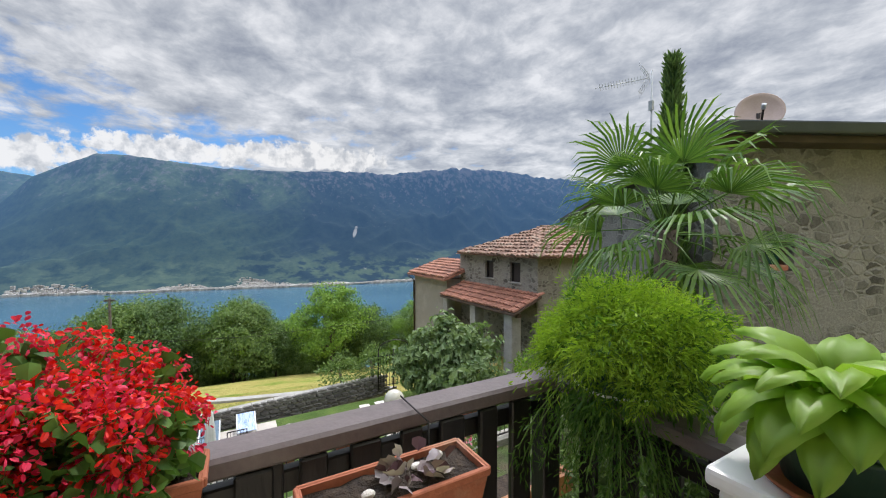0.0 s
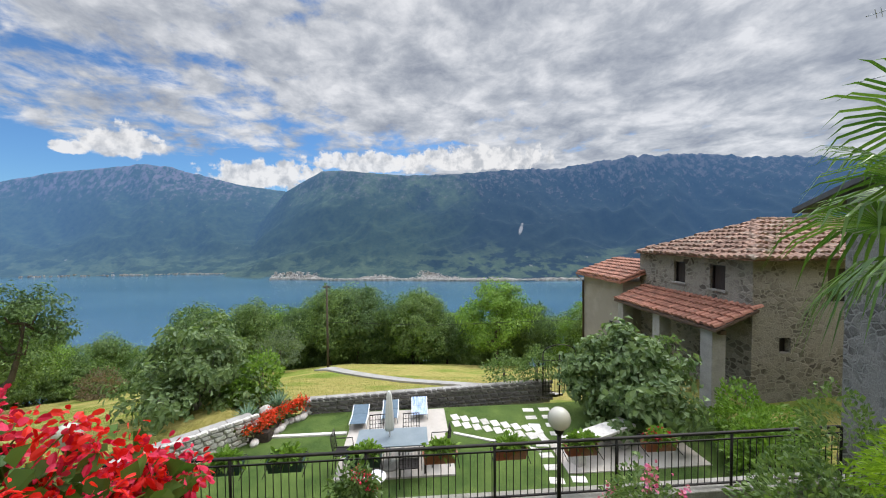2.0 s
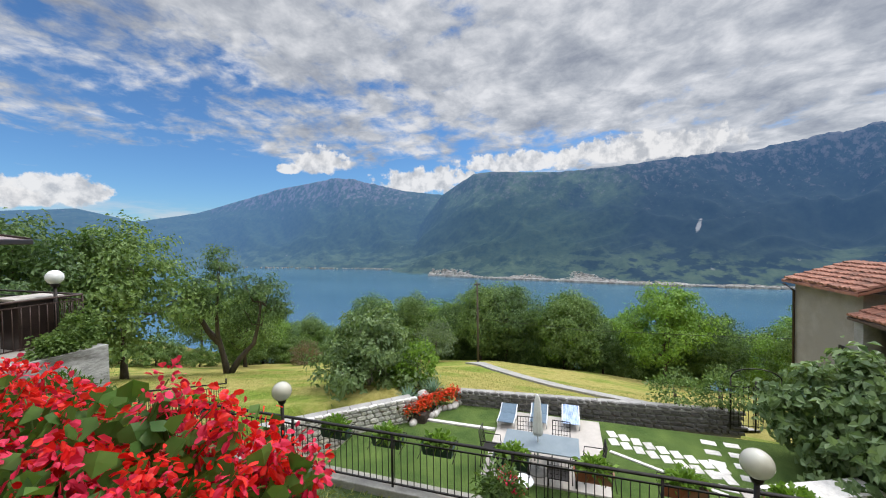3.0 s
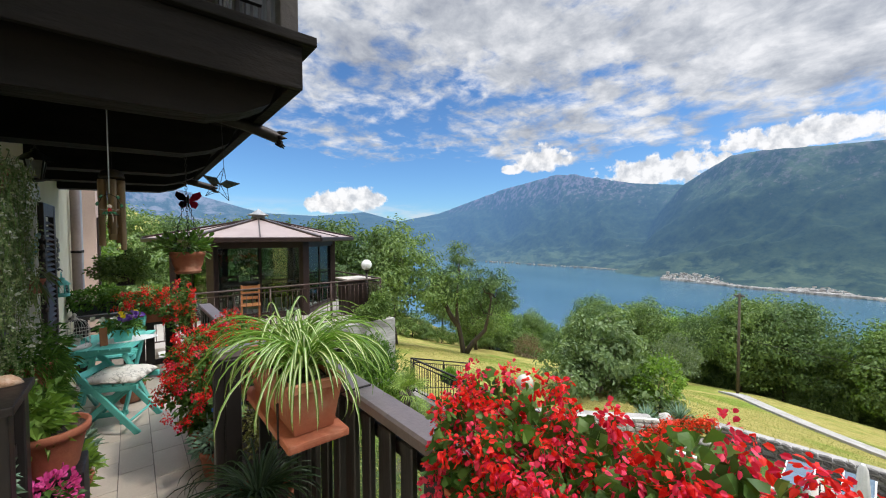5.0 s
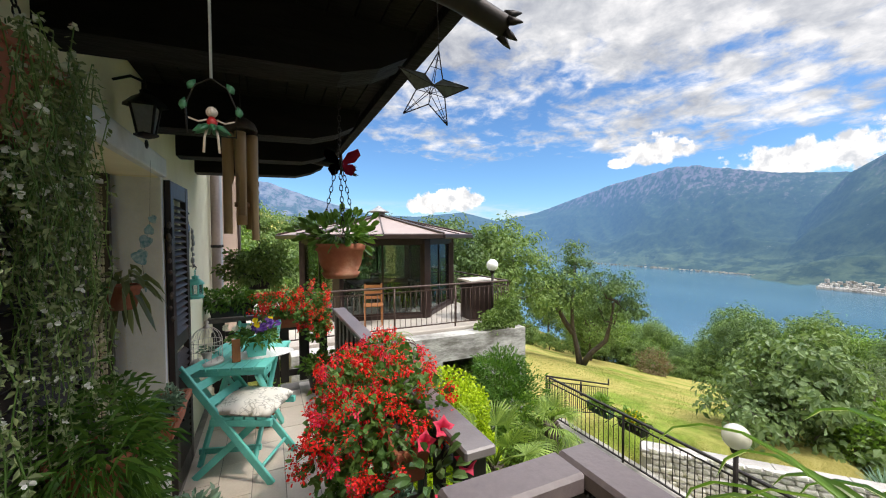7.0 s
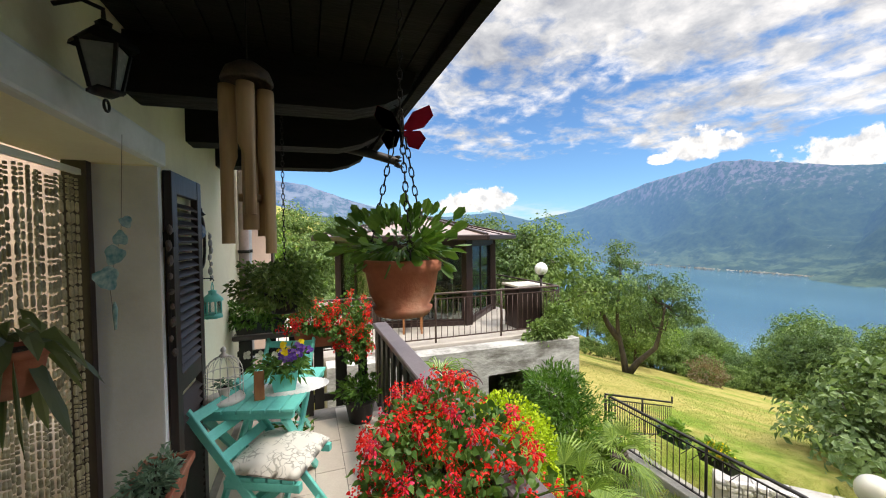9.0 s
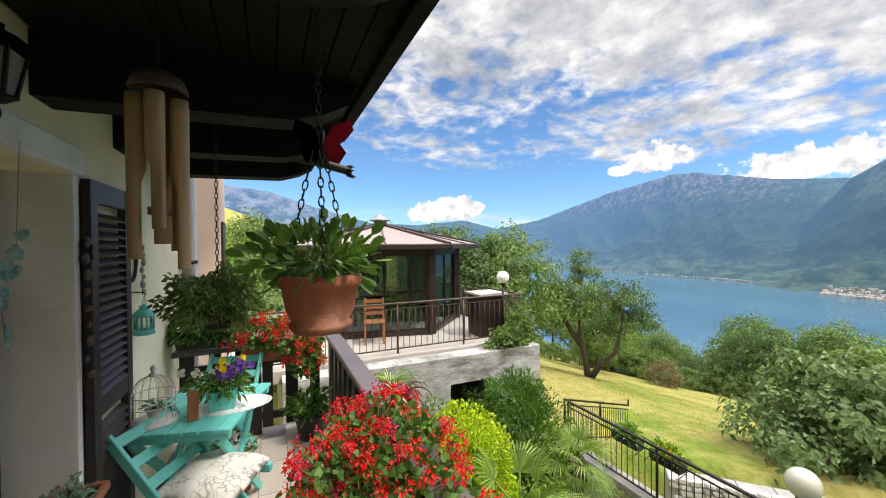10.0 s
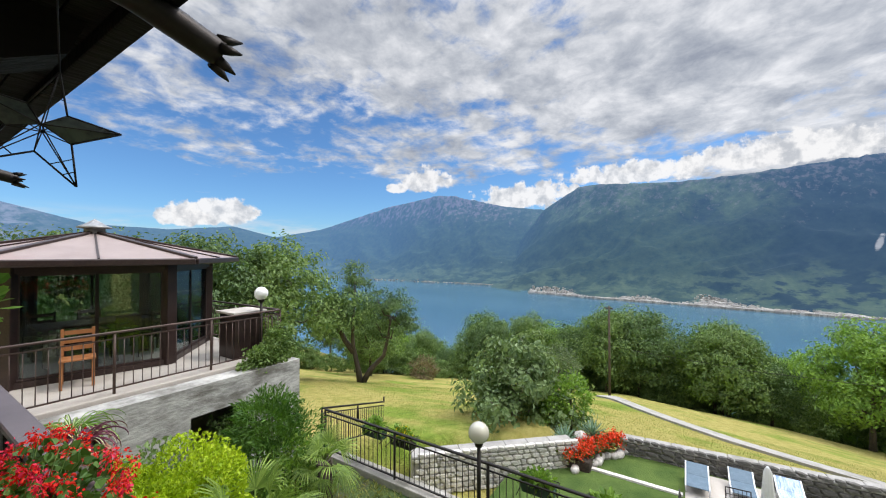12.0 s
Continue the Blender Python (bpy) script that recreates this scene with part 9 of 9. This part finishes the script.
def arch_gate():
    e = thing("garden_gate", "black iron arched garden gate at the end of the wall", "gate", (12.9, -6.7, -4.0))
    for y in (-0.6, 0.0, 0.6):
        part("post", tube(bmesh.new(), [(0, y, 0), (0, y, 1.5)], 0.025, 6), IRON, e)
    bm = bmesh.new()
    tube(bm, [(0, -0.6 * math.cos(k * math.pi / 10), 1.5 + 0.3 * math.sin(k * math.pi / 10)) for k in range(11)], 0.018, 6)
    part("arch", bm, IRON, e)
    for k in range(10):
        y = -0.52 + k * 0.115
        part("bar", tube(bmesh.new(), [(0, y, 0.1), (0, y, 1.3)], 0.008, 5), IRON, e)
    for z in (0.15, 1.25):
        part("rail", tube(bmesh.new(), [(0, -0.6, z), (0, 0.6, z)], 0.012, 5), IRON, e)


arch_gate()
# stone bench with a slab by the fig tree
e = thing("stone_bench", "pale stone slab bench under the fig tree", "bench", Matrix.Translation((9.3, -6.3, -4.0)) @ Matrix.Rotation(0.4, 4, "Z"))
part("slab", boxm(-0.25, -1.1, 0.55, 0.25, 1.1, 0.63, 0.015), PALESTONE, e)
for y in (-0.8, 0.8):
    part("support", boxm(-0.18, y - 0.12, 0, 0.18, y + 0.12, 0.548, 0.01), PALESTONE, e)
structure("side_path", boxm(8.6, -8.8, -4.2, 9.9, -5.2, -3.975), PAVE, "pale paved path towards the stone house", "path")

# ---- pavilion interior, deck things, far wall fittings ----
e = thing("dining_table", "dark wooden table inside the pavilion", "table", (3.0, 10.9, DZ))
part("tabletop", boxm(-0.9, -0.5, 0.71, 0.9, 0.5, 0.75, 0.01), BROWNWOOD, e)
for x in (-0.8, 0.8):
    for y in (-0.42, 0.42):
        part("leg", boxm(x - 0.035, y - 0.035, 0, x + 0.035, y + 0.035, 0.708), BROWNWOOD, e)


def wood_chair(x, y, rot, mat, label):
    e = thing("wooden_chair", label, "chair", Matrix.Translation((x, y, DZ)) @ Matrix.Rotation(rot, 4, "Z"), "pavilion chairs")
    for sx in (-0.19, 0.19):
        part("front_leg", boxm(sx - 0.02, 0.16, 0, sx + 0.02, 0.2, 0.44), mat, e)
        part("back_leg", boxm(sx - 0.02, -0.2, 0, sx + 0.02, -0.16, 0.92), mat, e)
    part("seat", boxm(-0.22, -0.158, 0.442, 0.22, 0.22, 0.47, 0.008), mat, e)
    for z in (0.56, 0.68, 0.82):
        part("back_rail", boxm(-0.168, -0.19, z, 0.168, -0.17, z + 0.07, 0.004), mat, e)


wood_chair(2.25, 8.72, 2.9, WOODCHAIR, "orange varnished wooden chair before the pavilion windows")
for x, y, r_ in ((3.3, 10.1, 0.0), (3.9, 10.3, 0.3), (2.4, 11.7, 3.1), (3.2, 11.7, 3.3)):
    wood_chair(x, y, r_, BROWNWOOD, "dark wooden chair at the pavilion table")
e = thing("deck_counter", "dark slatted counter with a pale top at the deck railing", "counter", (4.75, 8.3, DZ))
part("body", boxm(-0.3, -0.3, 0, 0.3, 0.3, 0.92, 0.01), BROWNMETAL, e)
part("top", boxm(-0.36, -0.36, 0.922, 0.36, 0.36, 0.97, 0.01), PAVE, e)
for z, y in ((0.06, 4.95), (0.05, 5.15)):
    e = thing("downpipe", "round downpipe on the house wall", "downpipe")
    part("pipe", tube(bmesh.new(), [(-0.44, y, -2.3), (-0.44, y, 4.8)], 0.045, 12), COPPER if y < 5.0 else GREYPLASTIC, e)
    for zz in (0.4, 1.5, 2.6):
        part("clip", tube(bmesh.new(), [(-0.44, y, zz), (-0.44, y, zz + 0.03)], 0.052, 12), IRON, e)
structure("wall_far_house", boxm(-3.5, 6.6, -3.0, -0.35, 7.2, 5.6), PINKPL, "pink plastered wall of the next house", "wall")
e = thing("window_shutter", "narrow dark shutter on the far pink wall", "shutter")
part("leaf", boxm(-0.345, 6.7, 0.9, -0.32, 7.0, 2.0, 0.004), DARKBROWN, e)
e = thing("bromeliad", "purple and green striped rosettes in a box outside the railing", "potted plant", (0.98, 3.3, 0.5))
trough(e, -0.09, -0.3, 0.0, 0.09, 0.3, 0.16)
part("bracket", box(box(bmesh.new(), -0.16, -0.2, -0.02, 0.09, -0.18, -0.002), -0.16, 0.18, -0.02, 0.09, 0.2, -0.002), IRON, e)
part("purple_rosette", straps(rb, (0, -0.1, 0.16), 46, 0.26, 0.026, 1.5), [leaf("purple_leaf", (0.10, 0.02, 0.06), (0.22, 0.06, 0.12)), STRIPEW], e)
part("green_rosette", straps(rb, (0.02, 0.12, 0.16), 60, 0.28, 0.016, 1.5), [STRIPEG, STRIPEW], e)
e = thing("wire", "thin cable slung between the pole and the trees", "cable")
part("cable", tube(bmesh.new(), [(28.2, 4.7, land(28.2, 4.7) + 3.4), (29.0, -3.0, -5.2), (27.0, -12.0, -4.6), (22.0, -20.0, -3.0)], 0.012, 4), IRON, e)
